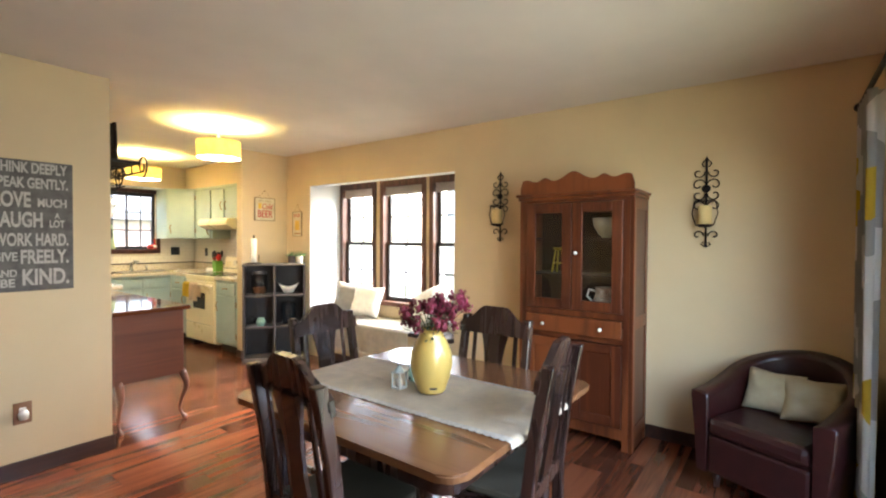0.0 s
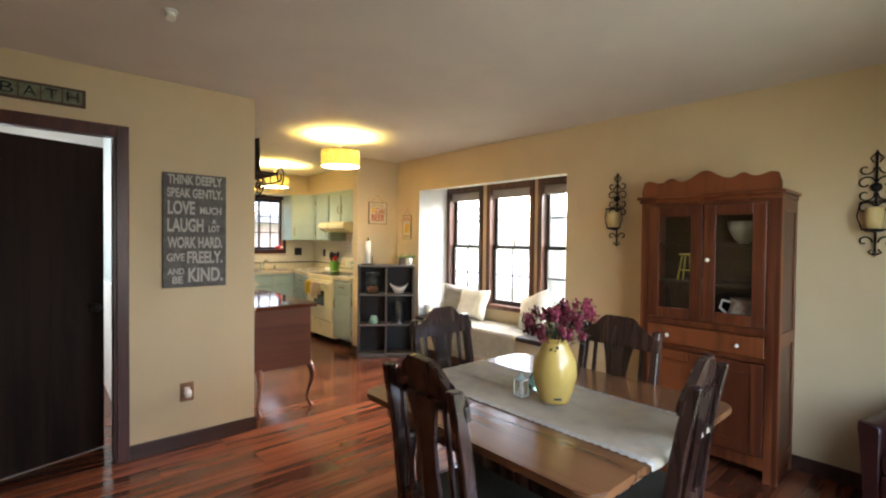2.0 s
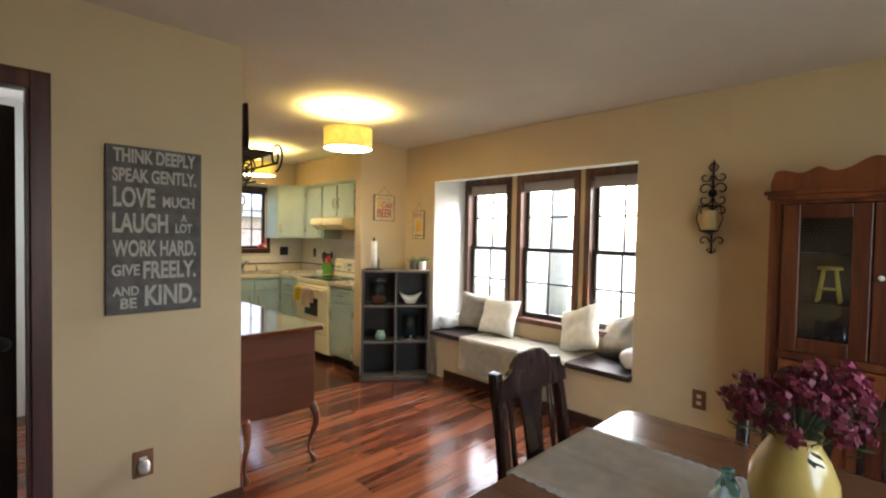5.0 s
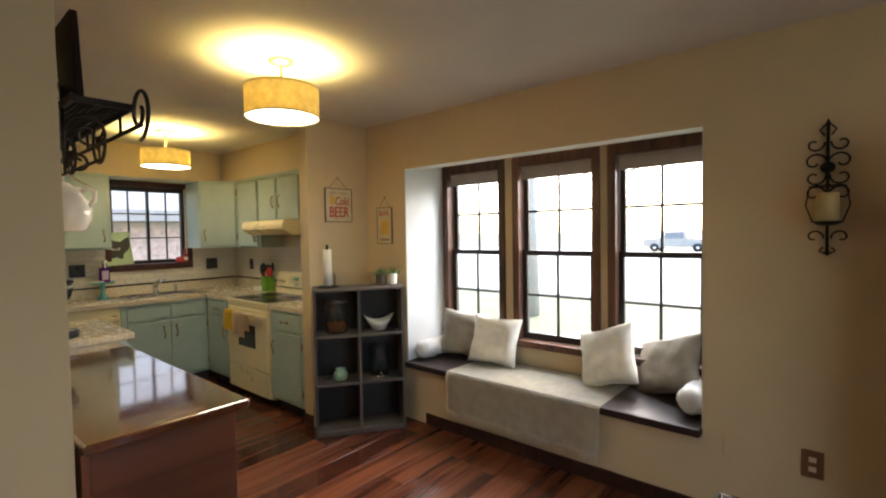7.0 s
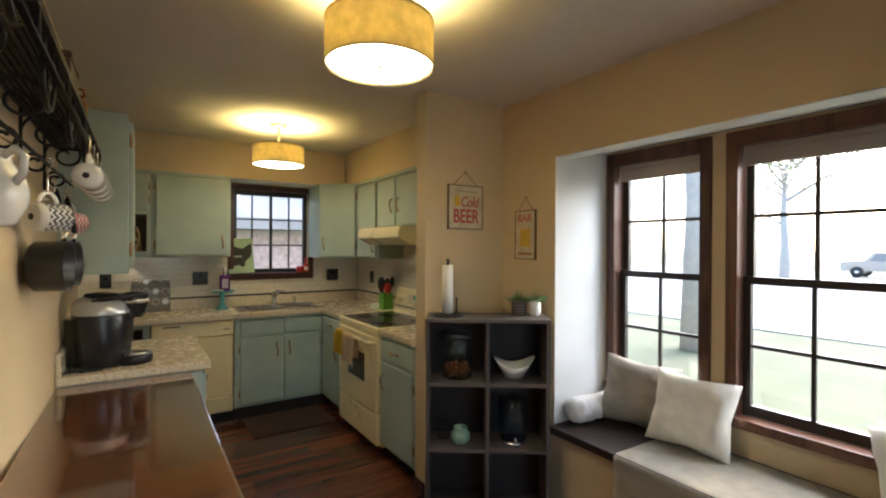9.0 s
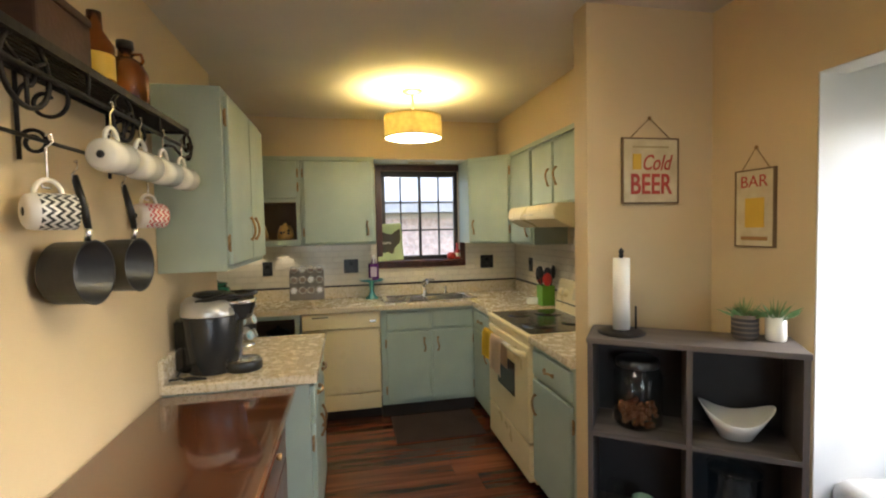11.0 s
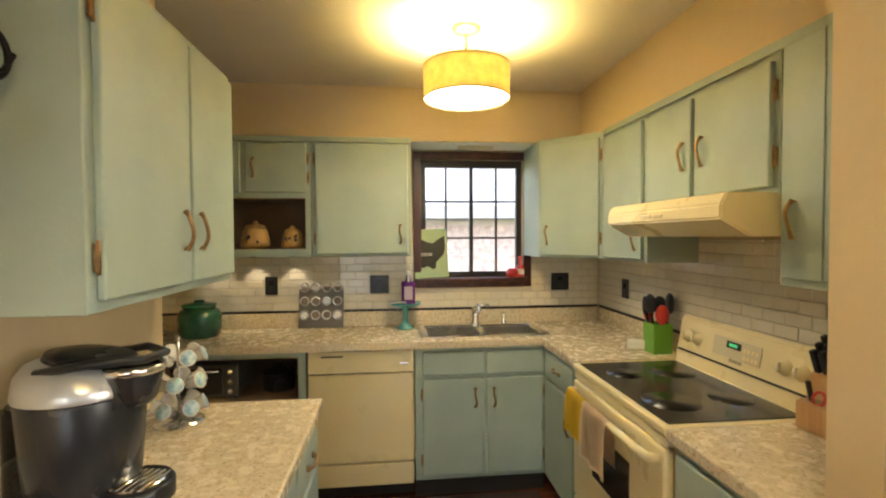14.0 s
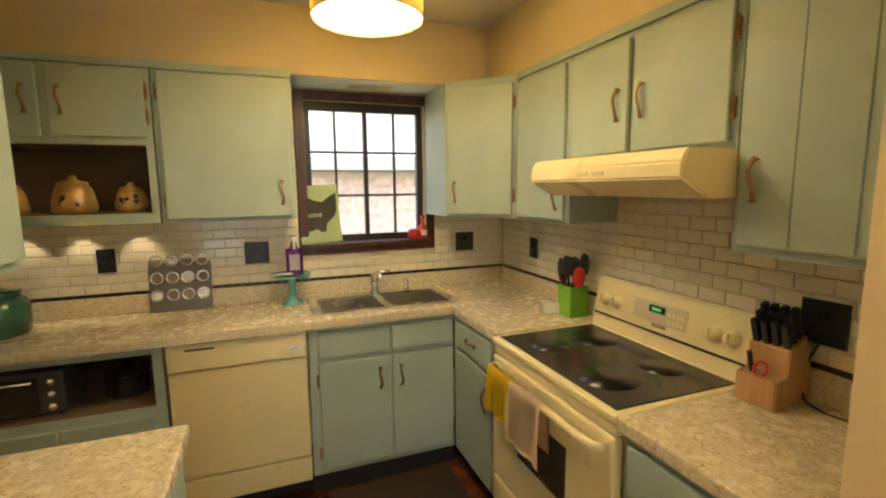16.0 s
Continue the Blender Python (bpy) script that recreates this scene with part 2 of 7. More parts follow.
M_CERAMIC = mat("white_ceramic", (0.80, 0.77, 0.70), 0.15, var=0.02, bump=0, coat=0.4)
M_GREENJAR = mat("green_glaze", (0.03, 0.16, 0.10), 0.15, var=0.3, scale=12, bump=0, coat=0.5)
M_MINT = mat("mint_glaze", (0.35, 0.58, 0.45), 0.25, var=0.25, scale=25, bump=0.01)
M_TEAL = mat("teal_glaze", (0.13, 0.42, 0.42), 0.25, var=0.1, bump=0)
M_GREEN = mat("green_block", (0.16, 0.40, 0.04), 0.4)
M_RED = mat("red_plastic", (0.55, 0.03, 0.025), 0.35)
M_BLOCK = wood("knife_block_wood", (0.36, 0.19, 0.08), (0.55, 0.33, 0.15), 2, rough=0.45)
M_TOWELY = mat("yellow_towel", (0.80, 0.53, 0.03), 0.95, var=0.08, bump=0.15, bscale=400)
M_TOWELP = mat("peach_towel", (0.80, 0.60, 0.38), 0.95, var=0.1, bump=0.2, bscale=260)
M_SIGN = mat("sign_grey", (0.155, 0.147, 0.138), 0.8, var=0.2, scale=20, bump=0.04)
M_SIGNTXT = mat("sign_lettering", (0.56, 0.54, 0.49), 0.8, var=0.15, scale=30)
M_GRASS = mat("grass", (0.085, 0.105, 0.05), 0.95, color2=(0.14, 0.145, 0.085), scale=0.8, bump=0.2, bscale=20)
M_CONC = mat("concrete", (0.36, 0.355, 0.34), 0.9, scale=1.5, bump=0.05)
# bark paled so that outdoor haze and glare are in its colour
M_BARK = mat("hazed_bark", (0.46, 0.44, 0.41), 0.9, scale=8, bump=0.3, bscale=30)
M_BRICK = mat("far_brick", (0.56, 0.42, 0.37), 0.9, var=0.2, scale=9)
M_MORTAR = mat("mortar", (0.50, 0.44, 0.40), 0.95)
M_CANDLE = mat("candle_wax", (0.72, 0.55, 0.24), 0.5, var=0.06)
M_MAT = mat("brown_mat", (0.035, 0.018, 0.013), 0.9, bump=0.1, bscale=200)
M_PAPER = mat("paper_roll", (0.83, 0.80, 0.72), 0.9, bump=0.05)
M_GOLDGLASS = glass("amber_glass", (0.45, 0.16, 0.03), 0.05, clear=False)
M_CLEAR = glass("clear_glass", (0.92, 0.94, 0.93))
M_COPPER = mat("brown_leather_box", (0.055, 0.018, 0.010), 0.5, var=0.2, scale=12, bump=0.05)


def shade_material():
    """Lamp shade cloth that lets the bulb's light through."""
    m = mat("lamp_shade_cloth", (0.74, 0.60, 0.26), 0.9, var=0.16, scale=25, bump=0.1, bscale=300)
    n, l = m.node_tree.nodes, m.node_tree.links
    b = n["Principled BSDF"]
    t = n.new("ShaderNodeBsdfTranslucent")
    t.inputs[0].default_value = (0.90, 0.76, 0.34, 1)
    mx = n.new("ShaderNodeMixShader")
    mx.inputs[0].default_value = 0.14
    l.new(b.outputs[0], mx.inputs[1])
    l.new(t.outputs[0], mx.inputs[2])
    l.new(mx.outputs[0], n["Material Output"].inputs[0])
    return m


M_SHADE = shade_material()
M_DIFF = mat("lamp_diffuser", (1.0, 0.90, 0.66), 0.5, bump=0, emit=2.7)
M_NICKEL = mat("warm_nickel", (0.42, 0.34, 0.22), 0.4, metal=0.85, var=0.1, scale=30)

# ---- mesh helpers ----


def grid_slab(xs, ys, holes, z0, z1, bevel=0.005):
    """One slab over a grid of cells, some of which are left out."""
    bm = bmesh.new()
    vs = {}

    def vert(i, j, k):
        if (i, j, k) not in vs:
            vs[(i, j, k)] = bm.verts.new((xs[i], ys[j], (z0, z1)[k]))
        return vs[(i, j, k)]

    solid = {(i, j) for i in range(len(xs) - 1) for j in range(len(ys) - 1)} - set(holes)
    for i, j in solid:
        for k in (0, 1):
            bm.faces.new([vert(i, j, k), vert(i + 1, j, k), vert(i + 1, j + 1, k), vert(i, j + 1, k)])
        for (di, dj), (a, b) in (((-1, 0), ((0, 0), (0, 1))), ((1, 0), ((1, 0), (1, 1))), ((0, -1), ((0, 0), (1, 0))), ((0, 1), ((0, 1), (1, 1)))):
            if (i + di, j + dj) not in solid:
                p, q = (i + a[0], j + a[1]), (i + b[0], j + b[1])
                bm.faces.new([vert(*p, 0), vert(*q, 0), vert(*q, 1), vert(*p, 1)])
    bmesh.ops.recalc_face_normals(bm, faces=bm.faces)
    es = [e for e in bm.edges if len(e.link_faces) == 2 and e.calc_face_angle() > 1.0 and all(v.co.z > z1 - 1e-5 for v in e.verts)]
    bmesh.ops.bevel(bm, geom=es, offset=bevel, segments=2, affect="EDGES")
    return bm



def cube(bm, x0, x1, y0, y1, z0, z1, bevel=0.0):
    vs = [bm.verts.new((x, y, z)) for x in (x0, x1) for y in (y0, y1) for z in (z0, z1)]
    fs = [bm.faces.new([vs[i] for i in f]) for f in ((0, 1, 3, 2), (4, 6, 7, 5), (0, 4, 5, 1), (2, 3, 7, 6), (0, 2, 6, 4), (1, 5, 7, 3))]
    if bevel:
        es = list({e for f in fs for e in f.edges})
        bmesh.ops.bevel(bm, geom=es, offset=bevel, segments=2, affect="EDGES", profile=0.5)
    return vs


def box(x0, x1, y0, y1, z0, z1, bevel=0.0):
    bm = bmesh.new()
    cube(bm, x0, x1, y0, y1, z0, z1, bevel)
    return bm


def lathe(profile, segs=28, bm=None, at=(0, 0, 0), closed=False):
    """A body of revolution from (radius, height) pairs."""
    bm = bm or bmesh.new()
    rings = []
    for r, z in profile:
        if r < 1e-5:
            rings.append([bm.verts.new((at[0], at[1], at[2] + z))])
        else:
            rings.append([bm.verts.new((at[0] + r * math.cos(2 * math.pi * i / segs), at[1] + r * math.sin(2 * math.pi * i / segs), at[2] + z)) for i in range(segs)])
    for a, b in zip(rings, rings[1:]):
        for i in range(segs):
            j = (i + 1) % segs
            if len(a) == 1 and len(b) == 1:
                continue
            if len(a) == 1:
                f = bm.faces.new((a[0], b[j], b[i]))
            elif len(b) == 1:
                f = bm.faces.new((a[i], a[j], b[0]))
            else:
                f = bm.faces.new((a[i], a[j], b[j], b[i]))
            f.smooth = True
    return bm


def tube(points, radius, segs=8, bm=None, closed=False):
    """A rod swept along points; radius may be a list."""
    bm = bm or bmesh.new()
    pts = [Vector(p) for p in points]
    n = len(pts)
    rings, up = [], None
    for i, p in enumerate(pts):
        if closed:
            d = pts[(i + 1) % n] - pts[i - 1]
        else:
            d = pts[min(i + 1, n - 1)] - pts[max(i - 1, 0)]
        d.normalize()
        if up is None:
            up = Vector((0, 0, 1)) if abs(d.z) < 0.9 else Vector((1, 0, 0))
        side = d.cross(up).normalized()
        up = side.cross(d).normalized()
        r = radius[i] if isinstance(radius, (list, tuple)) else radius
        rings.append([bm.verts.new(p + (side * math.cos(2 * math.pi * k / segs) + up * math.sin(2 * math.pi * k / segs)) * r) for k in range(segs)])
    pairs = list(zip(rings, rings[1:])) + ([(rings[-1], rings[0])] if closed else [])
    for a, b in pairs:
        for k in range(segs):
            f = bm.faces.new((a[k], a[(k + 1) % segs], b[(k + 1) % segs], b[k]))
            f.smooth = True
    if not closed:
        bm.faces.new(rings[0][::-1])
        bm.faces.new(rings[-1])
    return bm


def extrude_outline(pts, depth, axis="y", bm=None, at=0.0, bevel=0.0):
    """A flat outline of (u, v) pairs given thickness. axis y: u is x and v is z; axis z: u is x and v is y."""
    bm = bm or bmesh.new()
    if axis == "y":
        a = [bm.verts.new((u, at, v)) for u, v in pts]
        b = [bm.verts.new((u, at + depth, v)) for u, v in pts]
    else:
        a = [bm.verts.new((u, v, at)) for u, v in pts]
        b = [bm.verts.new((u, v, at + depth)) for u, v in pts]
    n = len(pts)
    fs = [bm.faces.new(a), bm.faces.new(b[::-1])]
    fs += [bm.faces.new((a[i], b[i], b[(i + 1) % n], a[(i + 1) % n])) for i in range(n)]
    if bevel:
        es = [e for f in fs[:2] for e in f.edges]
        bmesh.ops.bevel(bm, geom=list(set(es)), offset=bevel, segments=2, affect="EDGES")
    return bm


def spiral(cx, cz, r0, r1, a0, turns, n=26, y=0.0):
    return [(cx + (r0 + (r1 - r0) * i / n) * math.cos(a0 + turns * 2 * math.pi * i / n), y,
             cz + (r0 + (r1 - r0) * i / n) * math.sin(a0 + turns * 2 * math.pi * i / n)) for i in range(n + 1)]


def part(name, bm, material, parent=None, label="", m=None):
    """Links a bmesh as one mesh object under a thing or part."""
    bmesh.ops.recalc_face_normals(bm, faces=bm.faces)
    me = bpy.data.meshes.new(name)
    bm.to_mesh(me)
    bm.free()
    for x in material if isinstance(material, (list, tuple)) else [material]:
        me.materials.append(x)
    ob = new(name, me)
    if parent is not None:
        ob.parent = parent
    if m is not None:
        ob.matrix_basis = m
    if label:
        tagged(ob, label)
    return ob


def thing(name, label, category, m, group="", kind=""):
    ob = new(name)
    ob.matrix_basis = m
    return tagged(ob, label, category, group, kind)


def setting(name, bm, material, label="", category=""):
    return tagged(part(name, bm, material), label, category, kind="structure")


def writing(name, text, size, material, parent, m, depth=0.0015, width=None, height=None, bold=0.0, slant=0.0):
    """Raised lettering in the built-in font, fitted to a width and height."""
    cu = bpy.data.curves.new(name, "FONT")
    cu.body, cu.size, cu.extrude, cu.align_x, cu.align_y = text, size, depth, "CENTER", "CENTER"
    cu.offset, cu.shear = bold, slant
    tmp = bpy.data.objects.new(name, cu)
    me = bpy.data.meshes.new_from_object(tmp)
    bpy.data.objects.remove(tmp)
    xs = [v.co.x for v in me.vertices]
    ys = [v.co.y for v in me.vertices]
    sx = width / (max(xs) - min(xs)) if width else 1
    sy = height / (max(ys) - min(ys)) if height else sx
    cx, cy = (max(xs) + min(xs)) / 2, (max(ys) + min(ys)) / 2
    for v in me.vertices:
        v.co.x, v.co.y = (v.co.x - cx) * sx, (v.co.y - cy) * sy
    me.materials.append(material)
    ob = new(name, me)
    ob.parent = parent
    ob.matrix_basis = m
    return ob


def soft_cushion(w, h, t, n=24, sag=0.12, seed=0):
    """A stuffed cushion, standing in x and z, thickness in y, with pinched corners and creases."""
    bm = bmesh.new()
    sides = []
    for s in (-1, 1):
        grid = []
        for i in range(n + 1):
            row = []
            for j in range(n + 1):
                u, v = 2 * i / n - 1, 2 * j / n - 1
                e = (1 - u ** 4) * (1 - v ** 4)
                pin = 1 - sag * (1 - abs(v)) * abs(u) ** 3
                pin2 = 1 - sag * (1 - abs(u)) * abs(v) ** 3
                wob = noise.noise(Vector((u * 2.2 + seed, v * 2.2, s * 3.0 + seed)))
                wob += 0.55 * (1 - 2 * abs(noise.noise(Vector((u * 2.6 + seed, v * 2.6 + u, 7.0 + s))))) * max(abs(u), abs(v)) ** 2 + 0.25 * noise.noise(Vector((u * 7, v * 7, seed)))
                y = s * (t / 2 * e ** 0.55 * (1 + 0.22 * wob) + 0.003)
                row.append(bm.verts.new((u * w / 2 * pin, y, h / 2 + v * h / 2 * pin2)))
            grid.append(row)
        sides.append(grid)
        for i in range(n):
            for j in range(n):
                f = bm.faces.new((grid[i][j], grid[i + 1][j], grid[i + 1][j + 1], grid[i][j + 1]))
                f.smooth = True
    a, b = sides
    for k in range(n):
        for q in (((k, 0), (k + 1, 0)), ((k, n), (k + 1, n)), ((0, k), (0, k + 1)), ((n, k), (n, k + 1))):
            (i, j), (i2, j2) = q
            bm.faces.new((a[i][j], a[i2][j2], b[i2][j2], b[i][j]))
    return bm

# ---- structure ----
XW, YE, ZC = 2.36, 3.925, 2.42
setting("wall_bath", box(-0.765, 0.0, 0.0, 0.12, 0, ZC), M_WALL)
setting("wall_bath_west", box(-4.5, -1.70, 0.0, 0.12, 0, ZC), M_WALL)
setting("wall_bath_head", box(-1.70, -0.765, 0.0, 0.12, 2.09, ZC), M_WALL)
setting("wall_kitchen_west", extrude_outline([(-0.12, 0.12), (0.0, 0.12), (0.045, 1.2), (0.045, 2.63), (-0.12, 2.63)], ZC, "z"), M_WALL)
setting("wall_recess", box(-0.75, -0.12, 2.53, 2.63, 0, ZC), M_WALL)
setting("wall_recess_west", box(-0.87, -0.75, 2.53, YE + 0.15, 0, ZC), M_WALL)
# end wall with the kitchen window's opening
KX0, KX1, KZ0, KZ1 = 1.098, 1.806, 1.22, 2.04
bm = box(-0.75, KX0, YE, YE + 0.15, 0, ZC)
cube(bm, KX1, XW + 0.15, YE, YE + 0.15, 0, ZC)
cube(bm, KX0, KX1, YE, YE + 0.15, 0, KZ0)
cube(bm, KX0, KX1, YE, YE + 0.15, KZ1, ZC)
setting("wall_kitchen_end", bm, M_WALL)
# long wall with the window seat's niche
NY0, NY1, NZ1, NX = -1.078, 1.047, 2.02, 2.83
bm = box(XW, XW + 0.12, NY1, YE, 0, ZC)
cube(bm, XW, XW + 0.12, -3.95, NY0, 0, ZC)
cube(bm, XW, XW + 0.12, NY0, NY1, NZ1, ZC)
cube(bm, XW, XW + 0.12, NY0, NY1, 0, 0.425)
setting("wall_window", bm, M_WALL)
setting("wall_niche_north", box(XW + 0.12, NX + 0.1, NY1, NY1 + 0.1, 0, 2.3), M_WHITE)
setting("wall_niche_south", box(XW + 0.12, NX + 0.1, NY0 - 0.1, NY0, 0, 2.3), M_WHITE)
setting("niche_ceiling", box(XW + 0.12, NX + 0.1, NY0, NY1, NZ1 + 0.07, NZ1 + 0.17), M_WHITE)
setting("niche_lip", box(XW + 0.002, XW + 0.118, NY0 - 0.002, NY1 + 0.002, NZ1 - 0.003, NZ1 - 0.001), M_WHITE)
setting("niche_return_north", box(XW + 0.003, XW + 0.12, NY1 - 0.004, NY1 - 0.001, 0.47, NZ1), M_WHITE)
setting("niche_return_south", box(XW + 0.003, XW + 0.12, NY0 + 0.001, NY0 + 0.004, 0.47, NZ1), M_WHITE)
# wall around the three bay windows
WINS = ((0.40, 1.03), (-0.365, 0.325), (-1.06, -0.42))
WZ0, WZ1 = 0.615, 2.075
bm = box(NX, NX + 0.1, NY0, NY1, 0, WZ0)
cube(bm, NX, NX + 0.1, NY0, NY1, WZ1, 2.3)
edges = [NY0, WINS[2][0], WINS[2][1], WINS[1][0], WINS[1][1], WINS[0][0], WINS[0][1], NY1]
for a, b in zip(edges[::2], edges[1::2]):
    cube(bm, NX, NX + 0.1, a, b, WZ0, WZ1)
setting("wall_bay", bm, M_WALL)
setting("wall_stub", box(1.765, XW, 1.507, 1.617, 0, ZC), M_WALL)
# wall behind the walker with a wide window, and the far side
bm = box(-4.5, -0.55, -4.07, -3.95, 0, ZC)
cube(bm, 1.5, XW + 0.12, -4.07, -3.95, 0, ZC)
cube(bm, -0.55, 1.5, -4.07, -3.95, 2.08, ZC)
cube(bm, -0.55, 1.5, -4.07, -3.95, 0, 0.12)
setting("wall_south", bm, M_WALL)
bm = box(-4.62, -4.5, -4.07, 0.12, 0, ZC)
setting("wall_west", bm, M_WALL)
setting("ceiling", box(-4.62, XW + 0.12, -4.07, YE + 0.15, ZC, ZC + 0.1), M_CEIL)
bm = box(-0.75, XW, 3.625, YE, 2.10, ZC)
cube(bm, 2.09, XW, 1.617, 3.625, 2.10, ZC)
setting("soffit", bm, M_WALL)
setting("soffit_underside", box(1.02, 1.80, 3.635, YE - 0.03, 2.095, 2.099), M_WHITE)
# bathroom beyond the ajar door
bm = box(-2.4, -0.12, 2.3, 2.4, 0, ZC)
cube(bm, -2.5, -2.4, 0.12, 2.4, 0, ZC)
setting("wall_bathroom", bm, M_WHITE)
setting("wall_bathroom_east", box(-0.70, -0.66, 0.12, 2.3, 0, ZC), mat("pale_blue_paint", (0.58, 0.66, 0.66), 0.6))
setting("bathroom_wainscot", box(-0.725, -0.702, 0.12, 2.3, 0, 1.0, 0.004), M_WHITE)

# trim
bm = box(-0.767, 0.014, -0.014, -0.001, 0, 0.095, 0.003)
cube(bm, 0.001, 0.014, 0.0, 0.5, 0, 0.095)
setting("baseboard", bm, M_TRIMX)
bm = box(XW - 0.014, XW - 0.001, -3.95, 0.85, 0, 0.09, 0.003)
setting("baseboard_window", bm, M_TRIMX)
setting("baseboard_stub", box(1.751, 1.764, 1.50, 1.617, 0, 0.09, 0.003), M_TRIMX)
bm = box(-0.832, -0.767, -0.016, -0.001, 0, 2.08, 0.004)
cube(bm, -1.70, -1.635, -0.016, -0.001, 0, 2.08, 0.004)
cube(bm, -1.635, -0.832, -0.016, -0.001, 2.015, 2.08, 0.004)
cube(bm, -0.845, -0.765, 0.0, 0.12, 0, 2.09)
cube(bm, -1.70, -1.648, 0.0, 0.12, 0, 2.09)
cube(bm, -1.648, -0.845, 0.0, 0.12, 2.025, 2.09)
setting("door_casing", bm, M_TRIM)
door = thing("door", "dark brown wooden bathroom door standing slightly ajar", "door", pose(-1.64, 0.125, 0, 0, 0, 17.5))
part("door_leaf", box(0, 0.80, -0.04, 0, 0.012, 1.995, 0.003), M_DOOR, door)
knob = part("door_knob", lathe([(0, 0), (0.03, 0), (0.03, 0.006), (0.012, 0.01), (0.012, 0.035), (0.028, 0.05), (0.028, 0.062), (0, 0.068)]), M_IRON, door, "dark metal knob", pose(0.735, -0.04, 0.95, 90))

# bench in the niche
bench = thing("window_seat_top", "dark stained wooden window seat board in the niche", "window seat", pose(0, 0, 0))
part("seat_board", box(2.315, NX, NY0 + 0.006, NY1 - 0.006, 0.427, 0.47, 0.006), M_BENCH, bench)

lt = thing("cabinet_latch", "small dark metal latch on the window seat front", "latch", pose(XW - 0.001, 0.565, 0.335, 0, 0, -90))
part("plate", box(-0.011, 0.011, -0.004, 0, -0.02, 0.02, 0.001), M_IRON, lt)
part("knob", lathe([(0, 0), (0.006, 0), (0.005, 0.01), (0.010, 0.018), (0, 0.023)], 12), M_IRON, lt, m=pose(0, -0.004, 0, 90))

# ---- windows ----


def double_hung(i, y0, y1):
    w = tagged(new("window_%d" % i), "double-hung window with brown wooden casing and rolled blind", "window", "bay windows", "structure")
    w.matrix_basis = pose(NX, 0, 0)
    bm = box(-0.022, 0.10, y0, y0 + 0.055, WZ0, WZ1, 0.004)
    cube(bm, -0.022, 0.10, y1 - 0.055, y1, WZ0, WZ1, 0.004)
    cube(bm, -0.022, 0.10, y0 + 0.055, y1 - 0.055, WZ1 - 0.075, WZ1, 0.004)
    part("window_frame", bm, M_WINWOOD, w)
    part("window_sill", box(-0.045, 0.10, y0 + 0.0, y1, WZ0, WZ0 + 0.05, 0.006), M_WINWOOD, w)
    a, b = y0 + 0.057, y1 - 0.057
    z0, z1 = WZ0 + 0.052, WZ1 - 0.077
    zm = 1.335
    for k, (za, zb, dx) in enumerate(((z0, zm + 0.02, 0.045), (zm - 0.02, z1, 0.075))):
        bm = box(dx, dx + 0.028, a, a + 0.034, za, zb)
        cube(bm, dx, dx + 0.028, b - 0.034, b, za, zb)
        cube(bm, dx, dx + 0.028, a + 0.034, b - 0.034, za, za + (0.05 if k == 0 else 0.036))
        cube(bm, dx, dx + 0.028, a + 0.034, b - 0.034, zb - 0.036, zb)
        s = part("sash", bm, M_SASH, w)
        bm = bmesh.new()
        ym = (a + b) / 2
        cube(bm, dx + 0.006, dx + 0.02, ym - 0.009, ym + 0.009, za + 0.036, zb - 0.036)
        mid = (za + zb) / 2
        cube(bm, dx + 0.0065, dx + 0.0195, a + 0.034, b - 0.034, mid - 0.009, mid + 0.009)
        part("muntin", bm, M_SASH, s)
        g = part("pane", box(dx + 0.012, dx + 0.014, a + 0.03, b - 0.03, za + 0.03, zb - 0.03), M_GLASS, s)
        g.visible_shadow = False
    bm = box(0.012, 0.04, a + 0.01, b - 0.01, z1 - 0.025, z1, 0.003)
    for q in range(9):
        cube(bm, 0.008, 0.04, a + 0.012, b - 0.012, z1 - 0.034 - q * 0.0075, z1 - 0.029 - q * 0.0075)
    part("blind", bm, mat("blind_slats", (0.50, 0.42, 0.35), 0.6), w, "raised brown slatted blind")
    return w


for i, (a, b) in enumerate(WINS):
    double_hung(i + 1, a, b)

kw = tagged(new("window_4"), "kitchen window with dark reddish wooden casing and white grille", "window", kind="structure")
bm = box(KX0 - 0.053, KX0, YE - 0.02, YE - 0.001, 1.168, 2.088, 0.004)
cube(bm, KX1, KX1 + 0.053, YE - 0.02, YE - 0.001, 1.168, 2.088, 0.004)
cube(bm, KX0, KX1, YE - 0.02, YE - 0.001, KZ1 - 0.005, 2.088, 0.004)
cube(bm, KX0, KX1, YE - 0.02, YE - 0.001, 1.168, KZ0, 0.004)
cube(bm, KX0 - 0.02, KX1 + 0.02, YE - 0.045, YE + 0.06, KZ0 - 0.015, KZ0 + 0.012, 0.004)
M_WINRED = wood("red_window_wood", (0.055, 0.016, 0.01), (0.14, 0.042, 0.024), 2, rough=0.3)
part("window_frame", bm, M_WINRED, kw)
bm = box(KX0, KX0 + 0.035, YE + 0.05, YE + 0.09, KZ0 + 0.012, KZ1)
cube(bm, KX1 - 0.035, KX1, YE + 0.05, YE + 0.09, KZ0 + 0.012, KZ1)
cube(bm, KX0, KX1, YE + 0.051, YE + 0.089, KZ1 - 0.05, KZ1)
cube(bm, KX0, KX1, YE + 0.051, YE + 0.089, KZ0 + 0.012, KZ0 + 0.05)
xm = (KX0 + KX1) / 2
cube(bm, xm - 0.012, xm + 0.012, YE + 0.052, YE + 0.088, KZ0 + 0.05, KZ1 - 0.05)
part("sash", bm, M_SASH, kw)
bm = bmesh.new()
